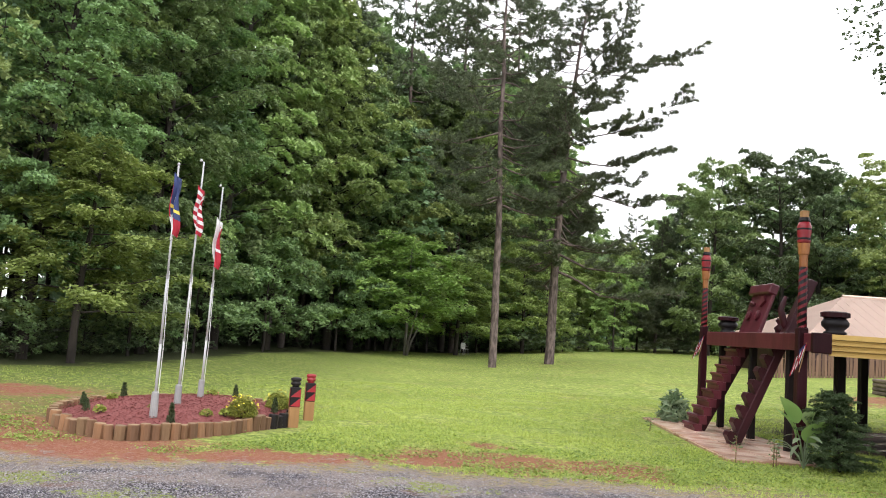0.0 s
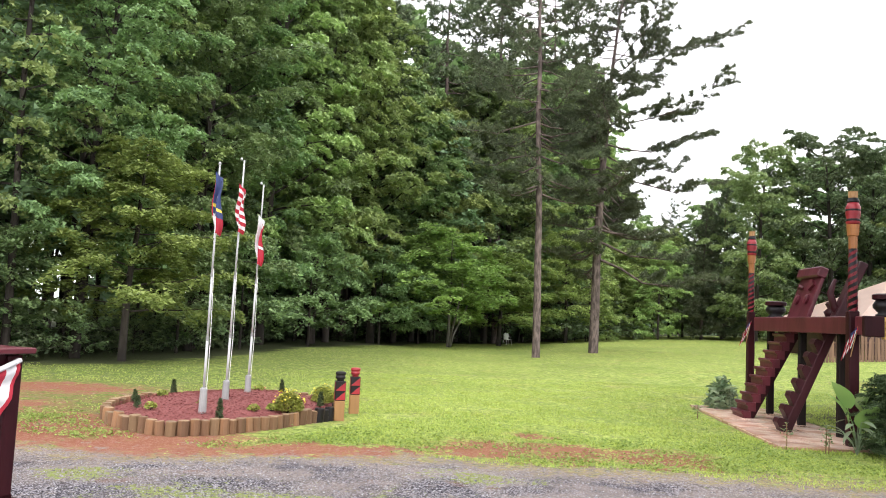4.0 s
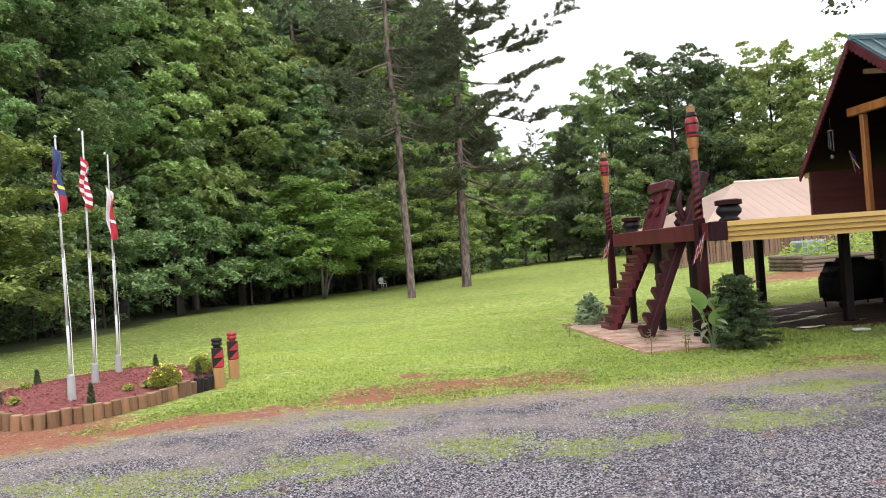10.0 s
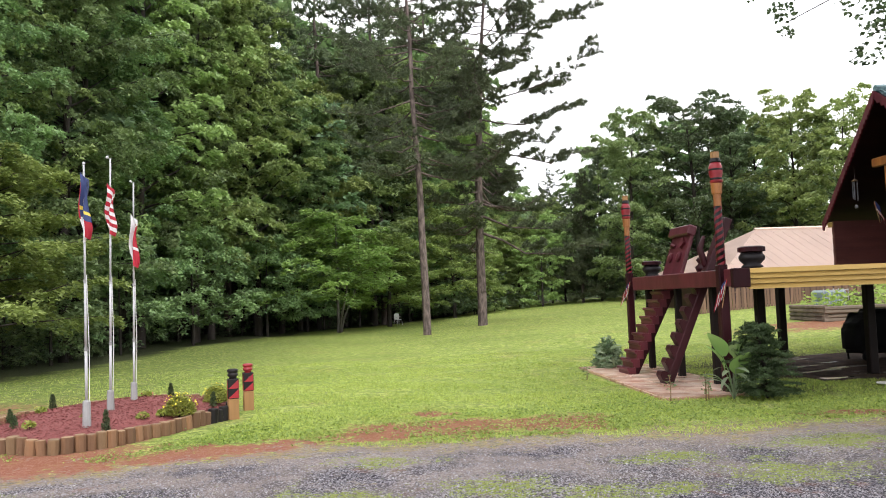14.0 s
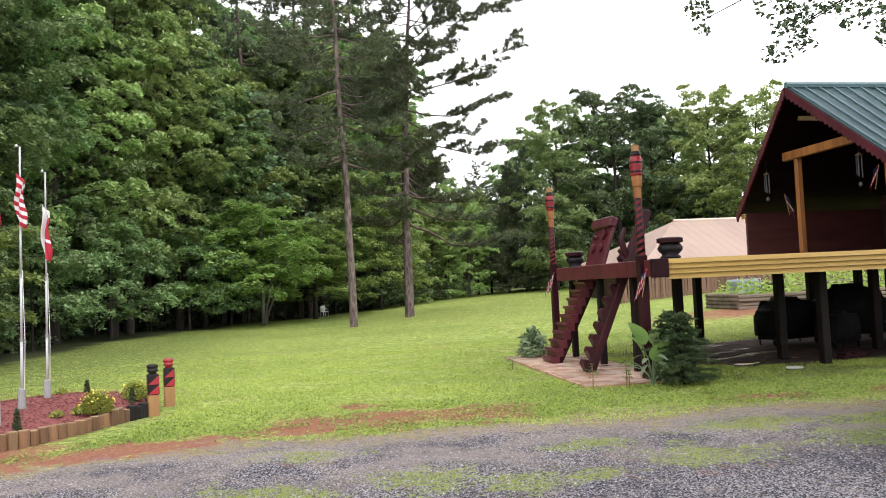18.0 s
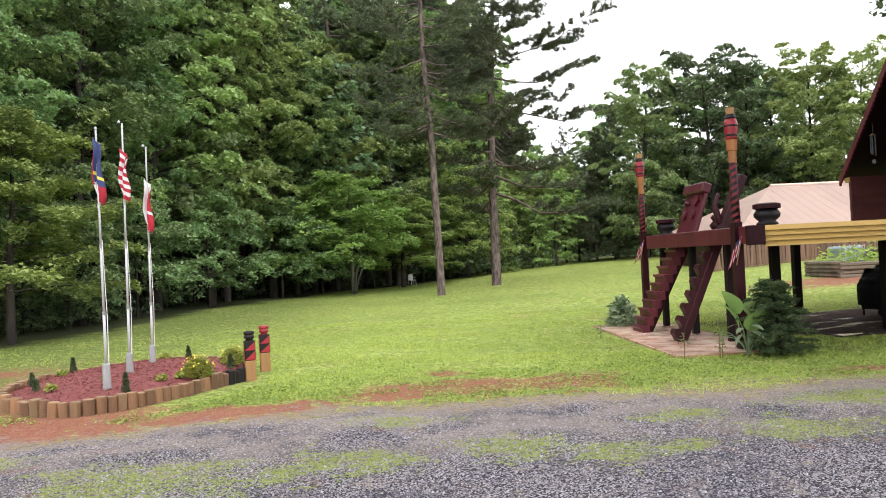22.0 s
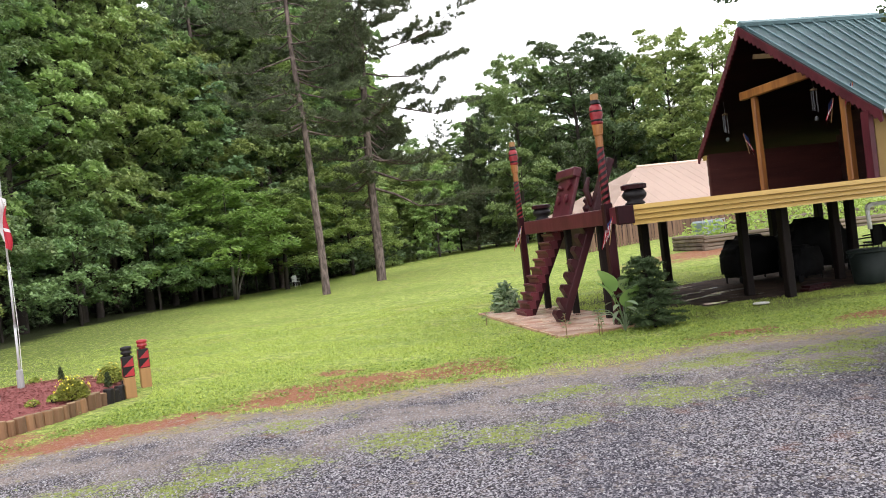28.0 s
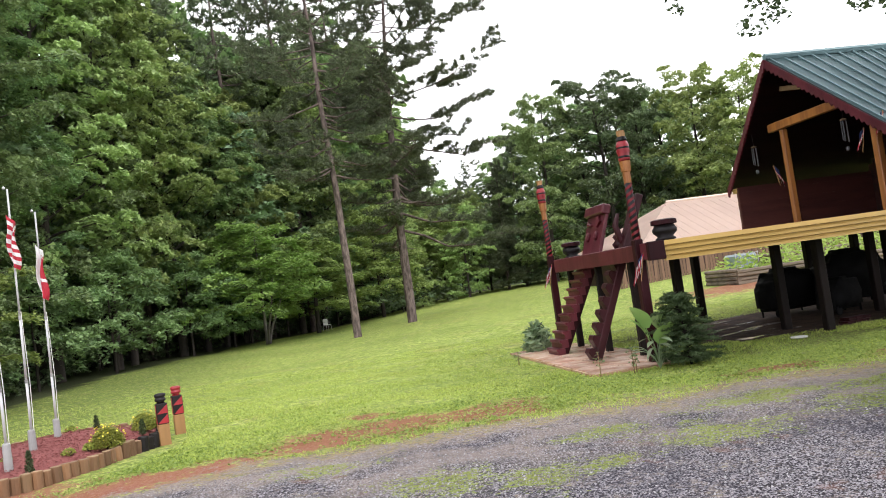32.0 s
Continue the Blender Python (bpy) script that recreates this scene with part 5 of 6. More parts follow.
def make_pole(x, y, z0, top, lean, label):
    p = thing("flagpole", (x, y, z0), label, "flagpole", "flagpoles in the bed")
    h = top - z0
    part("sleeve", bm_lathe([(0.065, -0.1), (0.058, 0.34), (0.045, 0.36)], 14), M_SLEEVE, p, "grey plastic ground sleeve")
    cut = (0.3, 1.15, 2.2, 3.2, h)
    for i, (a, b) in enumerate(zip(cut, cut[1:])):
        r = 0.0225 - 0.0025 * i
        part("pole_section", bm_tube([(lean * a, 0, a), (lean * b, 0, b)], [r, r * 0.97], 10), M_ALU, p, smooth=True)
        if i:
            part("joint_ring", bm_tube([(lean * a, 0, a - 0.03), (lean * a, 0, a + 0.03)], [r + 0.008, r + 0.008], 10), M_SLEEVE, p)
    part("finial", bm_lathe([(0.018, h), (0.026, h + 0.015), (0.022, h + 0.035), (0.006, h + 0.05)], 8), M_ALU, p)
    part("halyard", bm_tube([(lean * 2.3 + 0.03, -0.02, 2.3), (lean * 1.2 + 0.06, -0.03, 1.1), (0.05, -0.02, 0.34)], [0.006, 0.006, 0.006], 4), M_WHITE, p)
    return p


pole_a = make_pole(-4.43, 13.15, 0.29, 4.33, 0.0, "telescoping aluminium flagpole with limp blue and red flag")
pole_b = make_pole(-4.47, 14.45, 0.31, 4.66, 0.012, "telescoping aluminium flagpole with limp striped flag")
pole_c = make_pole(-4.50, 15.95, 0.30, 4.46, 0.012, "telescoping aluminium flagpole with limp red and white flag")
flag_cloth(pole_a, 1, 3.92, 0.98, 0.165, ((0.0, 0.52, 0.10, 1.0, M_FLAGBLUE, "blue_field"), (0.15, 0.75, 0.0, 0.10, M_CLOTHRED, "red_edge"), (0.0, 0.15, 0.0, 0.10, M_FLAGBLUE, "blue_edge"), (0.52, 0.58, 0.10, 1.0, M_CLOTHYELLOW, "yellow_band"), (0.58, 0.70, 0.10, 1.0, M_FLAGBLUE, "blue_field"),
                                        (0.70, 1.0, 0.5, 1.0, M_CLOTHRED, "red_band"), (0.70, 1.1, 0.10, 0.5, M_WHITE, "white_band"), (0.75, 1.1, 0.0, 0.10, M_WHITE, "white_band")), -20)
flag_cloth(pole_b, 1, 3.92, 0.85, 0.165, tuple((i / 11, (i + 1) / 11, 0.0, 1.0, M_CLOTHRED if i % 2 == 0 else M_WHITE, "stripe") for i in range(11)), -20, 0.012)
flag_cloth(pole_c, 1, 3.55, 0.95, 0.155, ((0.0, 1.0, 0.0, 0.42, M_WHITE, "white_band"), (0.12, 0.55, 0.42, 1.0, M_CLOTHRED, "red_band"), (0.0, 0.12, 0.42, 1.0, M_WHITE, "white_band"), (0.55, 0.62, 0.42, 1.0, M_WHITE, "white_band"), (0.62, 1.0, 0.42, 1.0, M_CLOTHRED, "red_band")), -20, 0.012)


def make_bollard(x, y, turn, head, label):
    b = thing("painted_post", (x, y, 0), label, "carved post", "painted posts at the bed's end", turn)
    w = 0.19
    part("bare_base", bm_box((w, w, 0.40), (0, 0, 0.15), bevel=0.012), M_TAN, b)
    part("painted_block", bm_box((w + 0.006, w + 0.006, 0.36), (0, 0, 0.53), bevel=0.012), M_BLACK, b)
    for s in range(4):
        a = radians(90 * s)
        for k in range(2):
            z = 0.365 + 0.17 * k
            f = 1 if k == 0 else 1
            tri = [(-0.09, z), (0.09, z), (0.09 * f, z + 0.155)]
            o = part("red_triangle", bm_plate(tri, "y", -w / 2 - 0.007, -w / 2 - 0.003), M_RED, b)
            o.matrix_basis = pose(0, 0, 0, 0, 0, 90 * s)
    part("neck", bm_lathe([(0.075, 0.71), (0.06, 0.735), (0.085, 0.75)], 14), head, b, smooth=True)
    part("head", bm_lathe([(0.085, 0.75), (0.095, 0.765), (0.09, 0.80), (0.075, 0.81), (0.098, 0.83), (0.098, 0.87), (0.06, 0.885)], 14), head, b, smooth=True)


make_bollard(-2.53, 15.12, 15, M_BLACK, "square post with red triangles and a black turned head")
make_bollard(-2.44, 16.35, 15, M_RED, "square post with red triangles and a red turned head")


# ---------- plants ----------
def clump(name, label, cat, place, n, rad, size, leaf, seed, tilt=0.6, slim=0.55, group="", petals=None, shape=1.0):
    """A rounded plant of many leaves on short stems, with flowers where it has them."""
    rng = np.random.default_rng(seed)
    ob = thing(name, place, label, cat, group)
    p = rng.normal(0, 1, (n, 3))
    p /= np.linalg.norm(p, axis=1)[:, None]
    p[:, 2] = np.abs(p[:, 2])
    p *= (rng.uniform(0.35, 1.0, n) ** 0.45)[:, None]
    c = p * np.array([rad, rad, rad * shape]) + np.array([0, 0, 0.04])
    me = leaves_mesh("foliage", c, size * rng.uniform(0.7, 1.3, n), leaf, rng, tilt, slim)
    fol = new("foliage", me)
    fol.parent = ob
    stem = bmesh.new()
    for i in range(7):
        a = i * 0.9
        bm_tube([(0, 0, -0.05), (0.5 * rad * math.cos(a), 0.5 * rad * math.sin(a), 0.7 * rad * shape)], [0.012, 0.005], 4, stem)
    part("stems", stem, M_BARK, ob)
    if petals:
        m = n // 42
        q = rng.normal(0, 1, (m, 3))
        q /= np.linalg.norm(q, axis=1)[:, None]
        q[:, 2] = np.abs(q[:, 2]) * 0.75 + 0.3
        q *= np.array([rad, rad, rad * shape]) * 1.03
        fl = new("flowers", leaves_mesh("flowers", q + np.array([0, 0, 0.05]), rng.uniform(0.024, 0.040, m), petals, rng, 0.8, 0.9))
        fl.parent = ob
        fl["kind"] = "stuff"
    return ob


clump("chrysanthemum", "round chrysanthemum bush with yellow flowers in the mulch", "flowering plant", (-3.25, 14.15, 0.2), 3000, 0.27, 0.042, L_MUM, 1, petals=M_PETAL, shape=1.25, group="chrysanthemums")
clump("chrysanthemum", "round chrysanthemum bush with yellow flowers in the mulch", "flowering plant", (-2.95, 15.75, 0.2), 2600, 0.24, 0.042, L_MUM, 2, petals=M_PETAL, shape=1.3, group="chrysanthemums")


def conifer_sprig(x, y, h, seed, label="small dark upright evergreen planted in the mulch"):
    rng = np.random.default_rng(seed)
    ob = thing("dwarf_conifer", (x, y, 0.2), label, "plant", "dwarf conifers in the bed")
    n = int(500 * h / 0.3)
    z = rng.uniform(0, 1, n)
    a = rng.uniform(0, 2 * np.pi, n)
    r = 0.07 * (1.1 - z) ** 0.5 * rng.uniform(0.3, 1, n)
    c = np.stack([r * np.cos(a), r * np.sin(a), z * h + 0.02], 1)
    ways = np.stack([np.cos(a) * 0.5, np.sin(a) * 0.5, np.ones(n)], 1)
    fol = new("foliage", leaves_mesh("foliage", c, rng.uniform(0.035, 0.06, n), L_SHRUB, rng, 1.2, 0.3, ways=ways))
    fol.parent = ob
    part("stem", bm_tube([(0, 0, -0.06), (0, 0, h * 0.8)], [0.012, 0.006], 5), M_BARK, ob)


for i, (x, y, h) in enumerate(((-4.05, 12.85, 0.30), (-4.05, 16.9, 0.30), (-6.0, 16.0, 0.28), (-6.05, 14.3, 0.22), (-2.9, 15.2, 0.26), (-5.7, 13.6, 0.2))):
    conifer_sprig(x, y, h, 60 + i)
for i, (x, y, pet) in enumerate(((-5.35, 13.3, M_PINKPETAL), (-3.75, 13.75, M_PINKPETAL), (-3.5, 14.0, None), (-5.9, 15.2, M_PETAL), (-4.6, 17.2, M_PINKPETAL), (-4.7, 13.9, M_PETAL))):
    clump("bedding_plant", "small low bedding plant in red mulch", "plant", (x, y, 0.22), 160, 0.11, 0.05, L_MUM, 80 + i, petals=pet, group="bedding plants")


def make_shrub():
    """An uneven evergreen: boughs in tiers round one stem, each a flat spray that hangs at its tip."""
    rng = np.random.default_rng(9)
    ob = thing("juniper_shrub", (7.05, 14.15, 0), "dark green feathery evergreen shrub beside the landing", "shrub")
    bm = bm_tube([(0, 0, -0.05), (-0.04, 0.02, 0.6), (-0.12, 0.0, 1.46)], [0.03, 0.02, 0.006], 6)
    cs, ws = [], []
    for i in range(88):
        h = 1.42 * (i + rng.uniform(0, 1)) / 88
        a = i * 2.399 + rng.uniform(-0.5, 0.5)
        far = (0.13 + 0.62 * (1 - h / 1.46) ** 0.8) * rng.uniform(0.45, 1.35) * (0.92 if h > 0.3 else 0.70)
        out = np.array([math.cos(a), math.sin(a), 0.0])
        start = np.array([-0.08 * h, 0.0, max(0.04, h - 0.12)])
        q = np.linspace(0, 1, 5)[:, None]
        line = start + out * far * q + np.array([0, 0, 1.0]) * far * (0.55 * q - 0.42 * q ** 2)
        line[:, 2] = np.maximum(line[:, 2], 0.05)
        bm_tube(line, [0.010, 0.008, 0.006, 0.005, 0.003], 4, bm, cap=False)
        side = np.array([-out[1], out[0], 0.0])
        for f in np.linspace(0.25, 1.0, 8):
            c = np.array([np.interp(f * 4, np.arange(5), line[:, k]) for k in range(3)])
            for s in (-1, 1):
                tw = (out * 0.8 + side * s * rng.uniform(0.5, 1.0) + np.array([0, 0, rng.uniform(-0.25, 0.2)])) * rng.uniform(0.08, 0.17)
                n = 20
                u = rng.uniform(0, 1, n)[:, None]
                cs.append(c + tw * u + rng.normal(0, 0.013, (n, 3)))
                ws.append(np.tile(tw, (n, 1)) + rng.normal(0, 0.06, (n, 3)))
    c, w = np.concatenate(cs), np.concatenate(ws)
    c[:, 2] = np.maximum(c[:, 2], 0.03)
    part("branches", bm, M_BARK, ob)
    fol = new("foliage", leaves_mesh("foliage", c, rng.uniform(0.035, 0.075, len(c)), L_SHRUB, rng, 0.9, 0.24, ways=w))
    fol.parent = ob


make_shrub()


def big_leaf(size, width, curl=0.35, fold=0.12):
    bm = bmesh.new()
    rows = []
    for j in range(8):
        q = j / 7
        w = width * math.sin(math.pi * min(1, 0.06 + q * 0.94)) ** 0.7 * (1.1 - 0.4 * q)
        z = curl * (q - q * q * 1.3) * size
        rows.append([bm.verts.new((u * w, q * size, z + fold * abs(u) * w + 0.01 * math.sin(q * 22) * abs(u))) for u in (-1, -0.5, 0, 0.5, 1)])
    for a, b in zip(rows, rows[1:]):
        for i in range(4):
            bm.faces.new((a[i], a[i + 1], b[i + 1], b[i]))
    return bm


def leafy_plant(name, label, place, leaves, leaf_mat, seed, stem=0.5, size=0.5, width=0.14, group="", lift=0):
    rng = random.Random(seed)
    ob = thing(name, place, label, "plant", group)
    for i in range(leaves):
        a = i * 137.5 + rng.uniform(-20, 20)
        h = stem * rng.uniform(0.5, 1.1)
        out = 0.10 + 0.16 * rng.random()
        c, s = math.cos(radians(a)), math.sin(radians(a))
        part("leaf_stalk", bm_tube([(0, 0, 0), (c * out * 0.4, s * out * 0.4, h * 0.6), (c * out, s * out, h)], [0.012, 0.01, 0.007], 5), leaf_mat, ob)
        lf = part("leaf", big_leaf(size * rng.uniform(0.7, 1.15), width * rng.uniform(0.8, 1.15)), leaf_mat, ob, smooth=True)
        lf.matrix_basis = pose(c * out, s * out, h, rng.uniform(-25, 30) + lift, rng.uniform(-15, 15), a - 90)
    return ob


leafy_plant("elephant_ear_plant", "light green plant with large upright leaves by the carved pole", (6.52, 14.35, 0), 6, L_BIG, 3, 0.74, 0.50, 0.25, lift=40)
clump("hosta_plant", "pale variegated hosta clump beside the landing", "plant", (6.2, 20.95, 0), 340, 0.40, 0.28, L_HOSTA, 5, tilt=0.9, slim=0.26, shape=2.0)
leafy_plant("hosta_plant", "pale variegated hosta clump by the evergreen shrub", (6.45, 14.2, 0), 13, L_HOSTA, 6, 0.50, 0.42, 0.05)


def sapling(x, y, h, label, seed):
    ob = thing("staked_sapling", (x, y, 0), label, "plant", "saplings before the landing")
    part("stem", bm_tube([(0, 0, -0.05), (0.01, 0, h * 0.6), (0.0, 0.01, h)], [0.012, 0.009, 0.005], 5), M_TAN_DARK, ob)
    rng = np.random.default_rng(seed)
    n = 26
    c = np.stack([rng.normal(0, 0.06, n), rng.normal(0, 0.06, n), rng.uniform(h * 0.35, h, n)], 1)
    fol = new("foliage", leaves_mesh("foliage", c, rng.uniform(0.05, 0.09, n), L_OAK, rng, 0.6, 0.5))
    fol.parent = ob


for i, (x, y, h) in enumerate(((5.35, 14.4, 0.45), (5.95, 14.25, 0.50), (6.02, 14.3, 0.32), (4.95, 18.6, 0.30))):
    sapling(x, y, h, "thin young sapling with few leaves beside the landing", 30 + i)


# ---------- behind the house: barn, fence, raised beds ----------
def make_barn():
    b = thing("barn", (20.0, 44.0, gz(20, 44)), "long low barn with a broad tan metal roof", "barn")
    # roof: a hipped end to the west, ridge along x
    zE, zR = 1.95, 4.55
    bm = bmesh.new()
    pts = {"a": (-1.2, -2.5, zE), "b": (14, -2.5, zE), "c": (14, 9.5, zE), "d": (-1.2, 9.5, zE), "r": (3.6, 3.5, zR), "s": (14, 3.5, zR)}
    v = {k: bm.verts.new(p) for k, p in pts.items()}
    for f in ("abs r", "cdr s", "dar"):
        bm.faces.new([v[c] for c in f.replace(" ", "")])
    bmesh.ops.solidify(bm, geom=bm.faces[:], thickness=0.06)
    roof = part("roof", bm, M_BARNROOF, b)
    for i in range(24):
        x = -0.9 + i * 0.6
        k = min(1.0, (x + 1.2) / 4.8)
        part("roof_rib", bm_tube([(x, -2.5, zE + 0.02), (x, -2.5 + 6.0 * k, zE + (zR - zE) * k + 0.02)], [0.006, 0.006], 4), M_BARNROOF, roof)
    part("ridge_cap", bm_tube([(3.6, 3.5, zR + 0.03), (14, 3.5, zR + 0.03)], [0.1, 0.1], 6), M_BARNROOF, roof)
    part("front_wall", bm_box((14.4, 0.15, 2.1), (6.6, -2.2, 0.9)), M_DARKWOOD, b)
    part("side_wall", bm_box((0.15, 11.4, 2.1), (-0.8, 3.5, 0.9)), M_DARKWOOD, b)
    part("back_wall", bm_box((14.4, 0.15, 2.1), (6.6, 9.2, 0.9)), M_DARKWOOD, b)


make_barn()


def make_fence():
    f = thing("picket_fence", (17.2, 39.5, 0), "weathered brown board fence behind the lawn", "fence")
    rng = random.Random(12)
    a, b = Vector((16.6, 40.5)), Vector((30.0, 39.0))
    n = 92
    first = None
    for i in range(n):
        p = a.lerp(b, i / (n - 1))
        h = rng.uniform(1.15, 1.4)
        m = pose(p.x - 17.2, p.y - 39.5, gz(p.x, p.y) - 0.05, rng.uniform(-2, 2), rng.uniform(-2.5, 2.5), -6)
        if first is None:
            bm = bm_plate([(-0.06, 0), (0.06, 0), (0.06, 1.25), (0.0, 1.36), (-0.06, 1.25)], "y", -0.012, 0.012)
            first = part("picket", bm, M_FENCE, f)
            first.matrix_basis = m
        else:
            again(first, m @ Matrix.Diagonal((1, 1, h / 1.3, 1)))
    for z in (0.35, 1.0):
        za, zb = gz(a.x, a.y) + z, gz(b.x, b.y) + z
        part("fence_rail", bm_tube([(a.x - 17.2, a.y - 39.46, za), (b.x - 17.2, b.y - 39.46, zb)], [0.04, 0.04], 4), M_FENCE, f)


make_fence()


def make_raised_bed(x0, x1, y, label, seed):
    z = gz(x0, y)
    bed = thing("raised_garden_bed", (x0, y, z - 0.05), label, "raised bed", "raised beds")
    rng = random.Random(seed)
    for i in range(4):
        za = 0.10 + i * 0.155
        x = 0.0
        while x < x1 - x0:
            w = min(rng.uniform(2.2, 3.6), x1 - x0 - x)
            bm = bm_tube([(x - 0.08, rng.uniform(-0.04, 0.04), za + rng.uniform(-0.02, 0.02)), (x + w / 2, rng.uniform(-0.04, 0.04), za + rng.uniform(-0.02, 0.02)), (x + w, rng.uniform(-0.04, 0.04), za)], [0.085, 0.08, 0.075], 7)
            part("log", bm, M_OLDLOG, bed)
            x += w + 0.01
        part("log", bm_tube([(0, -0.05, za + 0.04), (0.05, 2.6, za + 0.04)], [0.085, 0.08], 7), M_OLDLOG, bed)
    part("soil", bm_box((x1 - x0 - 0.15, 2.5, 0.5), ((x1 - x0) / 2, 1.3, 0.34)), M_OLDLOG, bed)
    r2 = np.random.default_rng(seed)
    n = 1500
    c = np.stack([r2.uniform(0.2, x1 - x0 - 0.2, n), r2.uniform(0.1, 2.5, n), 0.58 + r2.uniform(0, 1, n) ** 1.5 * 0.75], 1)
    lump = 0.5 + 0.5 * np.sin(c[:, 0] * 4.0) * np.sin(c[:, 1] * 4.0)
    c[:, 2] = 0.58 + (c[:, 2] - 0.58) * (0.35 + 0.65 * lump)
    crop = new("crop", leaves_mesh("crop", c, r2.uniform(0.14, 0.30, n), L_CROP, r2, 0.9, 0.5))
    tagged(crop, "leafy green garden crop in the raised bed", "crop", kind="stuff")
    crop.matrix_world = pose(x0, y, z - 0.05)


make_raised_bed(16.9, 30.0, 28.9, "raised garden bed walled with old grey logs", 3)
make_raised_bed(22.0, 34.0, 33.5, "farther raised garden bed of stacked logs", 4)


def make_tank():
    x, y = 18.3, 31.4
    t = thing("water_tote", (x, y, gz(x, y)), "pale blue plastic water tote in a metal cage", "tank")
    part("tank_body", bm_box((1.0, 1.0, 0.85), (0.25, 0, 0.62), bevel=0.08), M_TANK, t)
    for i in range(6):
        part("cage_bar", bm_tube([(-0.26 + i * 0.204, -0.53, 0.12), (-0.26 + i * 0.204, -0.53, 1.1)], [0.015, 0.015], 5), M_ALU, t)
    for i in range(4):
        part("cage_bar", bm_tube([(-0.27, -0.53, 0.2 + 0.28 * i), (0.78, -0.53, 0.2 + 0.28 * i)], [0.015, 0.015], 5), M_ALU, t)
    part("pallet", bm_box((1.05, 1.05, 0.16), (0.25, 0, 0.08), bevel=0.01), M_OLDLOG, t)


make_tank()


# ---------- under the deck ----------
def make_grill(x, y, k, turn, label):
    g = thing("covered_grill", (x, y, gz(x, y)), label, "grill", "covered grills under the deck", turn)
    prof = [(-0.75, 0.15), (-0.78, 0.75), (-0.60, 0.92), (-0.38, 0.98), (-0.28, 1.15), (0.22, 1.17), (0.36, 0.98), (0.62, 0.92), (0.78, 0.70), (0.74, 0.15)]
    bm = bm_plate([(a * k, b * k) for a, b in prof], "y", -0.38 * k, 0.38 * k)
    bmesh.ops.bevel(bm, geom=bm.edges[:], offset=0.10 * k, segments=3, affect="EDGES")
    bmesh.ops.subdivide_edges(bm, edges=[e for e in bm.edges if e.calc_length() > 0.2], cuts=2, use_grid_fill=True)
    for v in bm.verts:
        sag = 0.035 * noise.noise(v.co * 4.0 + Vector((x, y, 0))) + 0.02 * math.sin(v.co.x * 14 + v.co.y * 9)
        v.co += Vector((v.co.x, v.co.y, 0)).normalized() * sag
        v.co.z += 0.03 * noise.noise(v.co * 3.0 + Vector((y, x, 4)))
    part("cover", bm, M_RUBBER, g, "black fabric cover", smooth=True)
    for sx in (-0.6, 0.6):
        for sy in (-0.28, 0.28):
            part("leg", bm_tube([(sx * k, sy * k, 0), (sx * k, sy * k, 0.2)], [0.025, 0.025], 6), M_RUBBER, g)
    part("wheel", bm_tube([(-0.62 * k, -0.36 * k, 0.11), (-0.62 * k, -0.31 * k, 0.11)], [0.11, 0.11], 12), M_RUBBER, g)


make_grill(12.4, 19.0, 1.05, 8, "large black covered grill under the deck")
make_grill(13.9, 18.6, 1.25, -6, "bulky black covered grill under the deck")
make_grill(12.9, 17.7, 0.75, 20, "low black covered grill under the deck")


def make_chair():
    c = thing("patio_chair", (0, 0, 0), "dark moulded patio chair under the deck", "chair", "chairs under the deck")
    part("seat", bm_plate([(-0.23, -0.22), (0.23, -0.22), (0.21, 0.22), (-0.21, 0.22)], "z", 0.42, 0.46), M_RUBBER, c)
    bm = bm_plate([(-0.21, 0.46), (0.21, 0.46), (0.23, 0.80), (0.15, 0.92), (-0.15, 0.92), (-0.23, 0.80)], "y", 0.20, 0.24)
    part("backrest", bm, M_RUBBER, c)
    for sx in (-0.2, 0.2):
        for sy in (-0.2, 0.2):
            part("leg", bm_tube([(sx, sy, 0.42), (sx * 1.2, sy * 1.25, 0)], [0.017, 0.015], 6), M_TAN_DARK, c)
        part("armrest", bm_tube([(sx * 1.12, -0.2, 0.62), (sx * 1.12, 0.2, 0.66)], [0.02, 0.02], 6), M_RUBBER, c)
    return c


chair = make_chair()
seat = copy_thing(chair, pose(2.2, 63.5, gz(2.2, 63.5), 0, 0, 30))
tagged(seat, "small white plastic chair standing among the trees", "chair", "chairs in the woods")
seat.name = "garden_chair"
for o in seat.children:
    o.data = o.data.copy()
    o.data.materials[0] = M_PVC
for x, y, turn in ((15.3, 19.3, 150), (16.0, 19.0, 200), (16.6, 19.5, 170), (17.2, 19.0, 190), (16.4, 18.2, 20)):
    copy_thing(chair, pose(x, y, gz(x, y), 0, 0, turn))
for c in list(chair.children):
    bpy.data.objects.remove(c)
bpy.data.objects.remove(chair)


def make_can():
    x, y = 13.2, 15.8
    c = thing("trash_can", (x, y, gz(x, y)), "large round grey-green plastic trash can under the deck edge", "trash can")
    part("body", bm_lathe([(0.30, 0.0), (0.33, 0.05), (0.39, 0.72), (0.36, 0.72), (0.30, 0.1)], 22), M_CAN, c, smooth=True)
    part("rim", bm_lathe([(0.39, 0.70), (0.43, 0.72), (0.43, 0.76), (0.38, 0.78)], 22), M_CAN, c)
    for s in (-1, 1):
        part("handle", bm_tube([(s * 0.42, -0.09, 0.70), (s * 0.48, -0.06, 0.64), (s * 0.48, 0.06, 0.64), (s * 0.42, 0.09, 0.70)], [0.018] * 4, 6), M_CAN, c)


make_can()


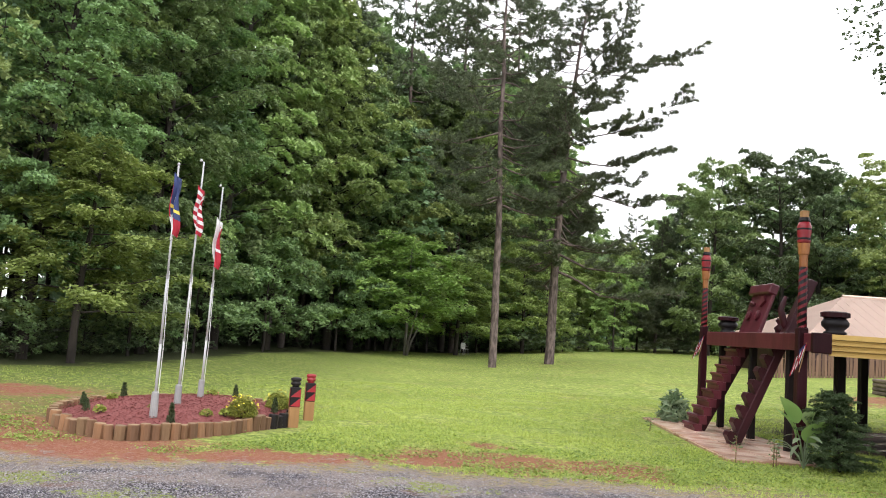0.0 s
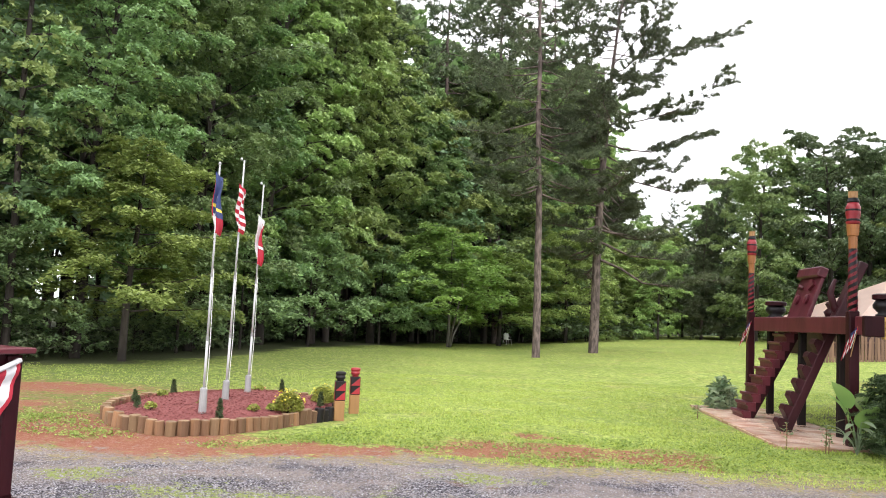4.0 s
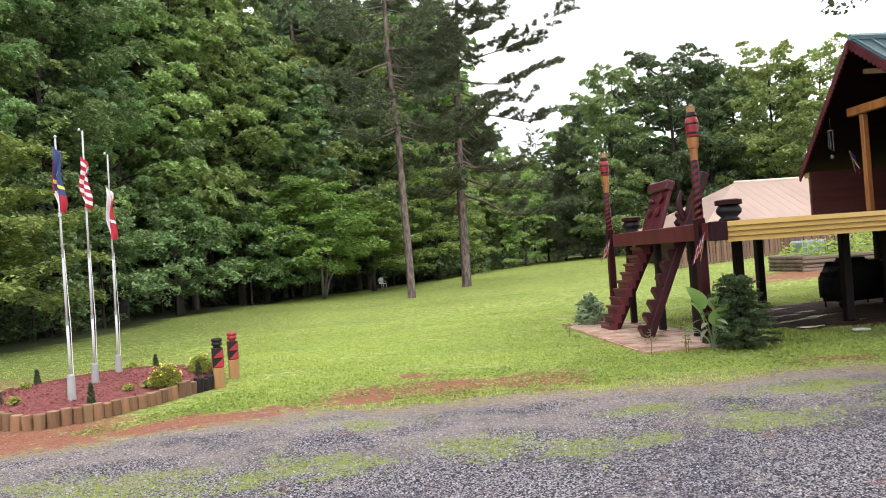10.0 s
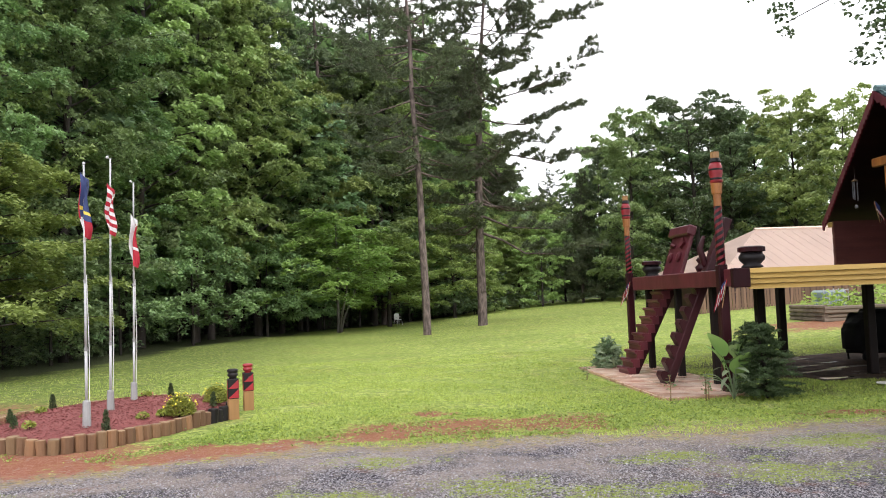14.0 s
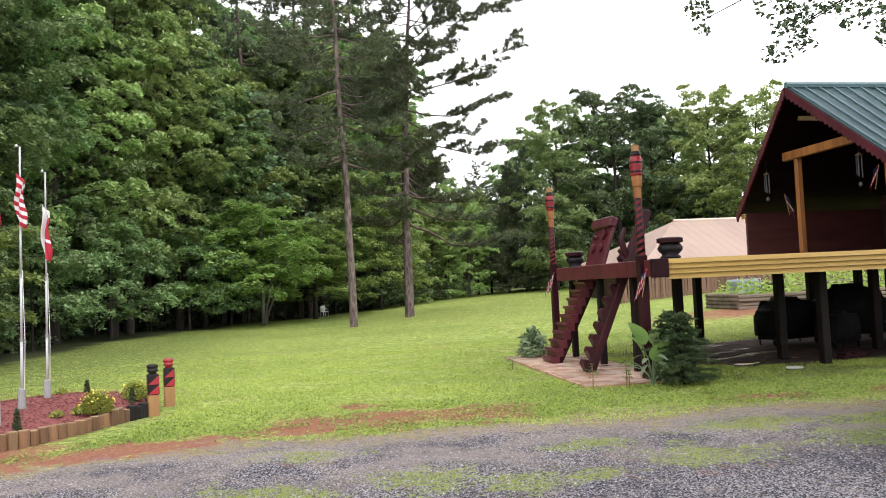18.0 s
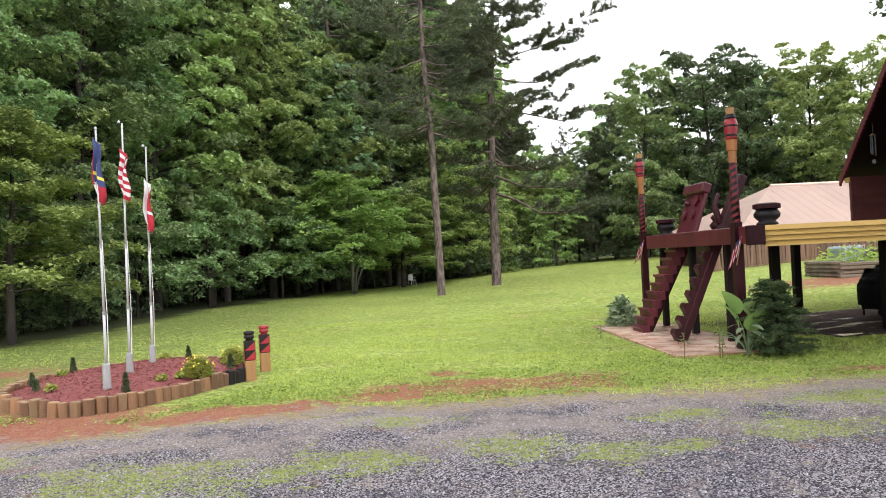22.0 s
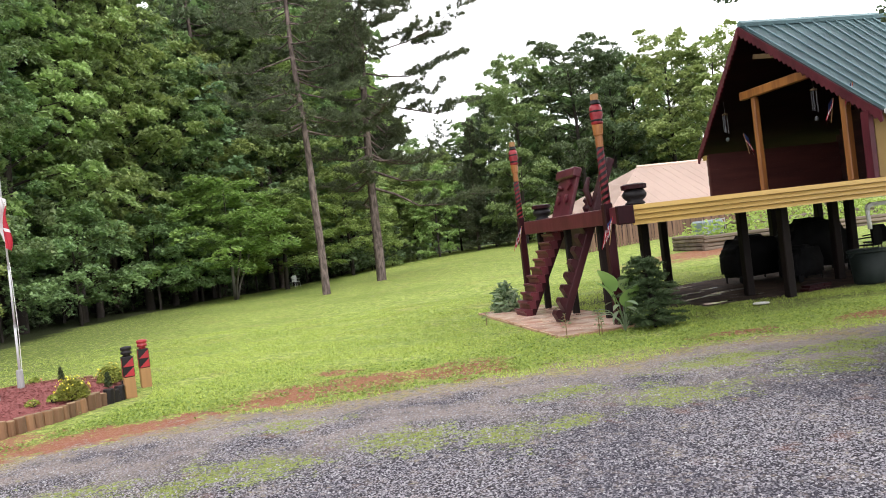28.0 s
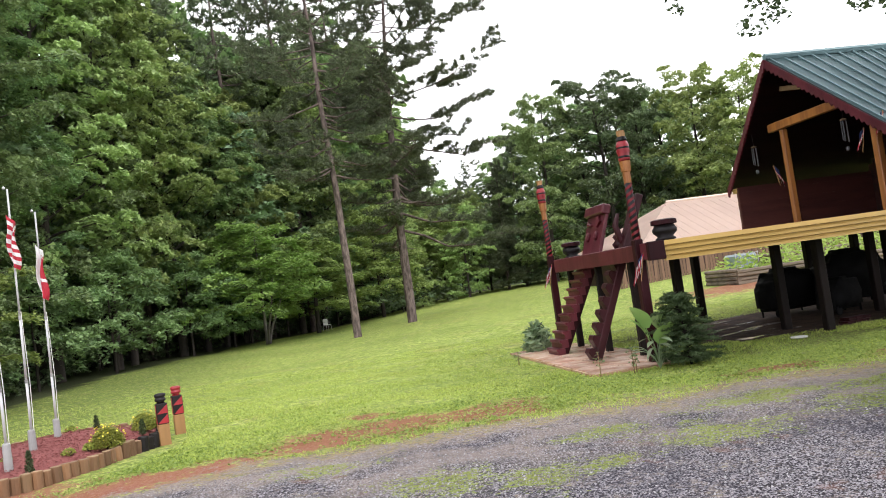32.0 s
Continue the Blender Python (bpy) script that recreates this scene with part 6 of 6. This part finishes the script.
def make_extras():
    x, y = 12.0, 16.1
    b = thing("brick_step", (x, y, gz(x, y)), "low reddish brick step under the deck", "step", turn=10)
    first = None
    for j in range(2):
        for i in range(3):
            m = pose(-0.22 + i * 0.22 + 0.05 * (j % 2), 0, j * 0.075)
            if first is None:
                first = part("brick", bm_box((0.205, 0.25, 0.068), (0, 0, 0.034), bevel=0.006), M_MAROON_DARK, b)
                first.matrix_basis = m
            else:
                again(first, m)
    p = thing("lid", (9.85, 14.95, 0.03), "round white plastic lid lying on the grass", "lid")
    part("disc", bm_lathe([(0.15, 0.0), (0.17, 0.015), (0.16, 0.03), (0.05, 0.02)], 18), M_PVC, p)
    q = thing("drain_pipe", (13.3, 14.9, 0), "white plastic pipe bending down from under the deck", "pipe")
    part("pipe_run", bm_tube([(2.5, 0.0, 1.83), (-0.60, 0.0, 1.80)], [0.045, 0.045], 10), M_PVC, q, smooth=True)
    part("elbow", bm_tube([(-0.60, 0, 1.80), (-0.70, 0, 1.77), (-0.72, 0, 1.68)], [0.055, 0.055, 0.055], 10), M_PVC, q, smooth=True)
    part("pipe_drop", bm_tube([(-0.72, 0, 1.68), (-0.70, 0, 1.28)], [0.045, 0.045], 10), M_PVC, q, smooth=True)
    r = thing("flower_tub", (14.75, 15.9, gz(14.75, 15.9)), "brown plastic tub beside the trash can", "tub")
    part("tub_body", bm_lathe([(0.28, 0.0), (0.34, 0.55), (0.37, 0.56), (0.37, 0.66), (0.30, 0.66)], 16), M_MAROON_DARK, r)
    part("stand", bm_box((0.6, 0.6, 0.45), (0, 0, -0.22), bevel=0.02), M_POST, r)
    r.location.z += 0.45


make_extras()


# ---------- parked pickup ----------
def make_truck():
    t = thing("pickup_truck", (6.79, 6.56, 0), "dark navy blue pickup truck parked on the gravel", "truck", turn=-60.6)
    # local axes: -y is forward (towards the drive), x across
    part("body", bm_plate([(0.30, 0.50), (0.24, 0.78), (0.30, 1.02), (0.45, 1.14), (1.35, 1.25), (1.95, 1.80), (3.5, 1.82), (3.75, 1.25), (5.6, 1.25), (5.65, 0.55)], "x", -0.97, 0.97), M_NAVY, t)

    def wrapped(prof, half, sweep, seg=14):
        """A front piece that follows the bowed, round-cornered nose: (depth, height) carried across."""
        bm = bmesh.new()
        rows = []
        for i in range(seg + 1):
            u = -1 + 2 * i / seg
            back = sweep * (0.35 * u * u + 0.65 * abs(u) ** 7)
            rows.append([bm.verts.new((u * half, d + back, z)) for d, z in prof])
        for q, w in zip(rows, rows[1:]):
            for k in range(len(prof)):
                bm.faces.new((q[k], w[k], w[(k + 1) % len(prof)], q[(k + 1) % len(prof)]))
        bm.faces.new(rows[0]), bm.faces.new(rows[-1][::-1])
        return bm

    part("hood", wrapped([(0.04, 1.06), (0.03, 1.12), (0.12, 1.185), (0.5, 1.245), (1.4, 1.29), (1.4, 1.15), (0.3, 1.05)], 0.99, 0.30), M_NAVY, t, smooth=True)
    part("grille_surround", wrapped([(0.02, 0.78), (0.0, 1.07), (0.12, 1.07), (0.12, 0.78)], 0.985, 0.30), M_BLACK, t, smooth=True)
    for z, mat in ((0.835, M_NAVY), (0.92, M_CHROME), (1.0, M_NAVY)):
        part("grille_bar", wrapped([(-0.02, z - 0.022), (-0.03, z), (-0.02, z + 0.022), (0.03, z + 0.022), (0.03, z - 0.022)], 0.62 if z != 0.92 else 0.95, 0.14 if z != 0.92 else 0.28), mat, t, smooth=True)
    part("bumper", wrapped([(0.0, 0.78), (-0.08, 0.74), (-0.10, 0.60), (-0.02, 0.50), (0.16, 0.47), (0.2, 0.78)], 1.0, 0.36), M_NAVY, t, smooth=True)
    part("bumper_step", wrapped([(-0.02, 0.775), (-0.085, 0.755), (-0.08, 0.735), (0.0, 0.735)], 0.97, 0.35), M_CHROME, t, smooth=True)
    part("lower_valance", wrapped([(0.04, 0.50), (0.0, 0.42), (0.10, 0.36), (0.3, 0.36), (0.3, 0.5)], 0.86, 0.30), M_CAN, t, smooth=True)
    for s in (-1, 1):
        part("fender", bm_plate([(0.30, 0.80), (0.40, 1.18), (1.5, 1.28), (1.5, 0.70)], "x", s * 0.93, s * 1.0), M_NAVY, t)
        lamp = part("headlight", bm_box((0.26, 0.10, 0.13), (s * 0.80, 0.17, 1.0), (0, 0, s * 24), 0.03), M_LAMP, t, "clear headlight")
        part("lamp_lens", bm_lathe([(0.045, 0.0), (0.05, 0.02), (0.02, 0.04)], 10), M_CHROME, lamp).matrix_basis = pose(s * 0.80, 0.10, 1.0, 90, 0, 0)
        part("fog_lamp", bm_box((0.16, 0.08, 0.08), (s * 0.72, 0.10, 0.62), (0, 0, s * 18), 0.02), M_BLACK, t)
        part("tow_hook", bm_tube([(s * 0.45, 0.05, 0.50), (s * 0.45, -0.05, 0.50), (s * 0.45, -0.05, 0.42), (s * 0.45, 0.05, 0.42)], [0.02] * 4, 6), M_CHROME, t)
        for wy in (1.05, 4.45):
            w = part("wheel", bm_tube([(s * 0.72, wy, 0.39), (s * 0.99, wy, 0.39)], [0.39, 0.39], 20), M_RUBBER, t)
            part("rim", bm_tube([(s * 0.97, wy, 0.39), (s * 1.0, wy, 0.39)], [0.23, 0.21], 14), M_CHROME, w)
    part("windscreen", bm_plate([(1.38, 1.30), (1.93, 1.76), (1.96, 1.74), (1.44, 1.28)], "x", -0.80, 0.80), M_BLACK, t)


make_truck()


# ---------- porch rail with its bunting ----------
def make_porch():
    p = thing("porch_rail", (-2.69, 4.73, 0), "dark maroon wooden porch corner with railing", "railing", turn=-20)
    # local: the side with the bunting runs along -y, the end runs along -x
    z0, z1 = 0.82, 1.64
    part("corner_post", bm_box((0.10, 0.10, 1.70), (-0.05, -0.05, 0.78), bevel=0.008), M_MAROON_DARK, p)
    part("top_rail", bm_box((0.15, 2.9, 0.035), (-0.03, -1.40, z1 + 0.018), bevel=0.006), M_MAROON, p)
    part("top_rail", bm_box((2.9, 0.15, 0.035), (-1.52, -0.03, z1 + 0.018), bevel=0.006), M_MAROON, p)
    part("under_rail", bm_box((0.045, 2.8, 0.09), (-0.05, -1.5, z1 - 0.05)), M_MAROON_DARK, p)
    part("under_rail", bm_box((2.8, 0.045, 0.09), (-1.5, -0.05, z1 - 0.05)), M_MAROON_DARK, p)
    part("bottom_rail", bm_box((0.045, 2.8, 0.09), (-0.05, -1.5, z0 + 0.12)), M_MAROON_DARK, p)
    part("bottom_rail", bm_box((2.8, 0.045, 0.09), (-1.5, -0.05, z0 + 0.12)), M_MAROON_DARK, p)
    for i in range(17):
        part("baluster", bm_box((0.035, 0.07, z1 - z0 - 0.1), (-0.05, -0.24 - i * 0.16, (z1 + z0) / 2 + 0.03)), M_MAROON_DARK, p)
        part("baluster", bm_box((0.07, 0.035, z1 - z0 - 0.1), (-0.24 - i * 0.16, -0.05, (z1 + z0) / 2 + 0.03)), M_MAROON_DARK, p)
    part("floor", bm_box((2.9, 2.9, 0.04), (-1.45, -1.45, z0 - 0.02)), M_MAROON_DARK, p)
    part("floor_beam", bm_box((0.06, 2.95, 0.17), (0.0, -1.46, z0 - 0.11)), M_MAROON_DARK, p)
    part("floor_beam", bm_box((2.95, 0.06, 0.17), (-1.46, 0.0, z0 - 0.11)), M_MAROON_DARK, p)
    for x, y in ((-0.06, -2.7), (-2.7, -0.06), (-2.7, -2.7)):
        part("leg_post", bm_box((0.1, 0.1, z0), (x, y, z0 / 2), bevel=0.008), M_MAROON_DARK, p)
    return p


def make_bunting(turn, out, label):
    """Half-round bunting pleated along a rail; out: which way it lies off the rail."""
    b = thing("bunting", (-2.69, 4.73, 0), label, "bunting", "buntings on the porch", turn)
    cy, cz, R = -1.0 if out > 0 else -1.1, 1.60, 0.95

    def spot(r, a, lift=0.0):
        deep = float(np.interp(r, (0.79, 0.86, 0.925, 0.95), (0.60, 0.68, 0.73, 0.78)))
        return (out * (0.028 + 0.010 * math.sin(a * 26) * (0.3 + r / R) + lift), cy + r * math.cos(a), cz - r * deep * math.sin(a) - 0.20 * (1 - (r / R) ** 2))

    def fan(r0, r1):
        bm = bmesh.new()
        rows = []
        for j in range(5):
            r = r0 + (r1 - r0) * j / 4
            rows.append([bm.verts.new(spot(r, math.pi * i / 64)) for i in range(65)])
        for q, w in zip(rows, rows[1:]):
            for i in range(64):
                bm.faces.new((q[i], q[i + 1], w[i + 1], w[i]))
        return bm

    part("blue_field", fan(0.02, 0.79), M_CLOTHBLUE, b, smooth=True)
    part("red_band", fan(0.79, 0.86), M_CLOTHRED, b, smooth=True)
    part("white_band", fan(0.86, 0.925), M_WHITE, b, smooth=True)
    part("red_border", fan(0.925, 0.95), M_CLOTHRED, b, smooth=True)
    hem = [(out * 0.034, cy + R * u, cz - 0.20 * (1 - u * u) + 0.005) for u in (-1 + 0.1 * i for i in range(21))]
    part("white_hem", bm_tube(hem, [0.017] * 21, 5), M_WHITE, b, smooth=True)
    rng = random.Random(2)
    star = []
    for i in range(10):
        r = 0.036 if i % 2 == 0 else 0.015
        star.append((r * math.sin(i * math.pi / 5), r * math.cos(i * math.pi / 5)))
    first = None
    for k in range(6):
        r = 0.12 + 0.122 * k
        for i in range(5 + 4 * k):
            a = math.pi * (i + 0.5) / (5 + 4 * k)
            m = pose(*spot(r, a, 0.012), rng.uniform(-25, 25), 0, 0)
            if first is None:
                first = part("star", bm_plate(star, "x", -0.001, 0.001), M_WHITE, b)
                first.matrix_basis = m
            else:
                again(first, m)


make_porch()
make_bunting(-20, 1, "half-round bunting of red and white bands with white stars on blue")
make_bunting(-110, -1, "half-round striped bunting with stars on the porch's end rail")


# ---------- overhanging branch ----------
def make_overhang():
    rng = np.random.default_rng(15)
    base = Vector((14.5, 5.0, 0))
    t = thing("shade_tree", base, "shade tree whose leafy branch hangs over the drive", "tree")
    bm = bm_tube([(0, 0, -0.3), (0, 0, 2), (-0.3, 0.2, 5), (-0.6, 0.5, 8.5)], [0.3, 0.24, 0.19, 0.1], 10)
    cs, ss = [], []
    # hanging sprays: bearing, elevation, distance, spread, leaves
    for b, e, d, rad, n in ((27.4, 19.5, 12, 0.35, 50), (28.9, 17.5, 12, 0.22, 40), (29.0, 16.2, 12, 0.12, 16), (33.6, 17.5, 11.5, 0.35, 70), (34.6, 15.8, 11.5, 0.3, 70), (33.6, 14.0, 11.5, 0.22, 30), (35.2, 14.6, 11.5, 0.2, 30),
                            (36.5, 16.8, 11.5, 0.3, 60), (38.5, 16.0, 11, 0.35, 80), (40.3, 14.2, 11, 0.25, 50), (41.5, 15.0, 11, 0.4, 110), (42.5, 13.0, 11, 0.3, 80), (43.0, 11.2, 11, 0.25, 60), (44.5, 13.5, 11, 0.45, 120), (31.5, 20.5, 12, 0.6, 110), (37, 20.5, 11.5, 0.7, 160), (42, 19.5, 11, 0.8, 220), (28, 22, 12, 0.5, 90)):
        h, n = d, int(n * 1.7)
        p = Vector((h * math.sin(radians(b)), h * math.cos(radians(b)), 2.0 + h * math.tan(radians(e))))
        c = p - base
        root = Vector((-0.5, 0.4, 7.2))
        mid = root.lerp(c, 0.6) + Vector((0, 0, 0.9))
        bm_tube([root, mid, c + Vector((0, 0, rad))], [0.05, 0.025, 0.006], 5, bm, cap=False)
        q = rng.normal(0, 1, (n, 3))
        q /= np.linalg.norm(q, axis=1)[:, None]
        q *= (rng.uniform(0.1, 1, n) ** 0.5)[:, None] * np.array([rad, rad, rad * 0.8])
        cs.append(np.array(c) + q)
        ss.append(rng.uniform(0.05, 0.095, n))
    # unseen crown above, added to shade the drive and the house's corner
    n = 14000
    q = rng.normal(0, 1, (n, 3))
    q /= np.linalg.norm(q, axis=1)[:, None]
    q *= (rng.uniform(0.1, 1, n) ** 0.4)[:, None] * np.array([6.0, 8.5, 2.3])
    cs.append(q + np.array([-2.0, 2.0, 11.6]))
    ss.append(rng.uniform(0.25, 0.42, n))
    for i in range(14):
        a = i * 2.4
        bm_tube([(-0.6, 0.5, 8.0), (-2.0 + 3 * math.cos(a), 2.0 + 4 * math.sin(a), 11.4)], [0.09, 0.02], 5, bm, cap=False)
    part("trunk", bm, M_BARK, t, smooth=True)
    crown = new("crown", leaves_mesh("crown", np.concatenate(cs), np.concatenate(ss), L_SHADE, rng, 0.9, 0.85))
    crown.parent = t


make_overhang()


# ---------- grass and loose stones ----------
def blades(name, label, x, y, rng, low, high, wide, material):
    """Low blades and clover-like leaves, one triangle each."""
    n = len(x)
    z = np.array([gz(a, c) + bump_at(a, c) for a, c in zip(x, y)])
    h = rng.uniform(low, high, n)
    az = rng.uniform(0, 2 * np.pi, n)
    lean = rng.uniform(0.3, 1.6, n)
    tip = np.stack([x + np.cos(az) * h * lean, y + np.sin(az) * h * lean, z + h], 1)
    w = rng.uniform(0.5, 1.3, n) * wide
    a = np.stack([x - np.sin(az) * w, y + np.cos(az) * w, z - 0.008], 1)
    c = np.stack([x + np.sin(az) * w, y - np.cos(az) * w, z - 0.008], 1)
    v = np.stack([a, c, tip], 1).reshape(-1, 3)
    ob = new(name, fast_mesh(name, v, np.arange(3 * n).reshape(-1, 3), material))
    tagged(ob, label, "grass", kind="stuff")


def make_grass():
    rng = np.random.default_rng(3)
    n = 420000
    r = 10.6 + 17 * rng.uniform(0, 1, n) ** 1.8
    b = np.radians(rng.uniform(-36, 44, n))
    x, y = r * np.sin(b), r * np.cos(b)
    keep = ~((np.hypot((x + 4.5) / 2.3, (y - 15.1) / 3.15) < 1.0) | ((x > 5.2) & (x < 7.4) & (y > 14.5) & (y < 21.3)) | ((x > 9.2) & (y > 16.0) & (y < 20.4)))
    clump_ = np.sin(x * 2.1 + np.sin(y * 1.3) * 2) + np.sin(y * 2.7 + x * 0.9)
    keep &= clump_ + rng.normal(0, 0.9, n) > -0.7
    x, y = x[keep], y[keep]
    # fewer blades to the left, so the lawn's painted shade shows
    chance = rng.uniform(0, 1, len(x)) - np.clip((-2.5 - x) / 6, 0, 0.82)
    good = [q > 0.0 and q > dry_at(a, c) * 1.05 + 0.45 * rough_(a, c, 2.2, 6) * dry_at(a, c) + max(0.0, spots_at(a, c, BARE) - 0.12) * 2.8 + max(0.0, drive_at(a, c) - 0.2) if c < 20 else q > 0.0 for a, c, q in zip(x, y, chance)]
    good = np.array(good)
    blades("grass", "low green lawn grass with clover", x[good], y[good], rng, 0.012, 0.042, 0.012, L_GRASS)


make_grass()


def make_clover():
    """Broad low leaves in tufts along the edge of the lawn and round the landing."""
    rng = np.random.default_rng(23)
    cs = []
    for i in range(2000):
        x, y = rng.uniform(-8, 11), 11.4 + abs(rng.normal(0, 1.6))
        if dry_at(x, y) + max(0.0, spots_at(x, y, BARE) - 0.2) > rng.uniform(0.25, 0.8) or (math.hypot((x + 4.5) / 2.3, (y - 15.1) / 3.2) < 1.03) or (x > 5.2 and y > 14.5):
            continue
        m = int(rng.uniform(5, 22))
        q = rng.normal(0, 1, (m, 2)) * rng.uniform(0.05, 0.18)
        cs.append(np.stack([x + q[:, 0] * 1.4, y + q[:, 1], bump_at(x, y) + rng.uniform(0.012, 0.05, m)], 1))
    c = np.concatenate(cs)
    ob = new("clover", leaves_mesh("clover", c, rng.uniform(0.026, 0.058, len(c)), L_CLOVER, rng, 0.45, 0.8))
    tagged(ob, "broad-leaved green clover tufts in the lawn", "clover", kind="stuff")


make_clover()


def make_weeds():
    rng = np.random.default_rng(13)
    n = 26000
    x, y = rng.uniform(-6, 9, n), rng.uniform(7.4, 10.6, n)
    good = np.array([spots_at(a, c, WEEDS) + 0.28 * rough_(a, c, 3.0, 2) > 0.5 + 0.3 * q for a, c, q in zip(x, y, rng.uniform(0, 1, n))])
    blades("weeds", "short green weeds growing through the gravel", x[good], y[good], rng, 0.01, 0.03, 0.010, L_WEED)


make_weeds()


def make_stones():
    rng = np.random.default_rng(6)
    n = 30000
    r = 5.2 + 5.9 * rng.uniform(0, 1, n) ** 1.25
    b = np.radians(rng.uniform(-38, 46, n))
    x, y = r * np.sin(b), r * np.cos(b)
    keep = np.array([c > 4.4 and drive_at(a, c) > 0.45 + 0.5 * q for a, c, q in zip(x, y, rng.uniform(0, 1, n))])
    x, y = x[keep], y[keep]
    n = len(x)
    z = np.array([bump_at(a, c) for a, c in zip(x, y)])
    s = 0.006 + 0.009 * rng.uniform(0, 1, n) ** 1.6
    o = np.array([(1, 0, -0.2), (0, 1, -0.2), (-1, 0, -0.2), (0, -1, -0.2), (0, 0, 0.75)])
    v = o[None] * s[:, None, None] * rng.uniform(0.6, 1.4, (n, 5, 1))
    v[:, 4, :2] += rng.uniform(-0.5, 0.5, (n, 2)) * s[:, None]
    a = rng.uniform(0, 6.28, n)
    vx = v[:, :, 0] * np.cos(a)[:, None] - v[:, :, 1] * np.sin(a)[:, None]
    vy = v[:, :, 0] * np.sin(a)[:, None] + v[:, :, 1] * np.cos(a)[:, None]
    v = np.stack([vx + x[:, None], vy + y[:, None], v[:, :, 2] + z[:, None] + 0.003], 2).reshape(-1, 3)
    f0 = np.array([(0, 1, 4), (1, 2, 4), (2, 3, 4), (3, 0, 4)])
    f = (np.arange(n)[:, None, None] * 5 + f0[None]).reshape(-1, 3)
    ob = new("gravel_stones", fast_mesh("gravel_stones", v, f, M_GRAVEL))
    tagged(ob, "loose grey crushed stones on the drive", "gravel", kind="stuff")


make_stones()
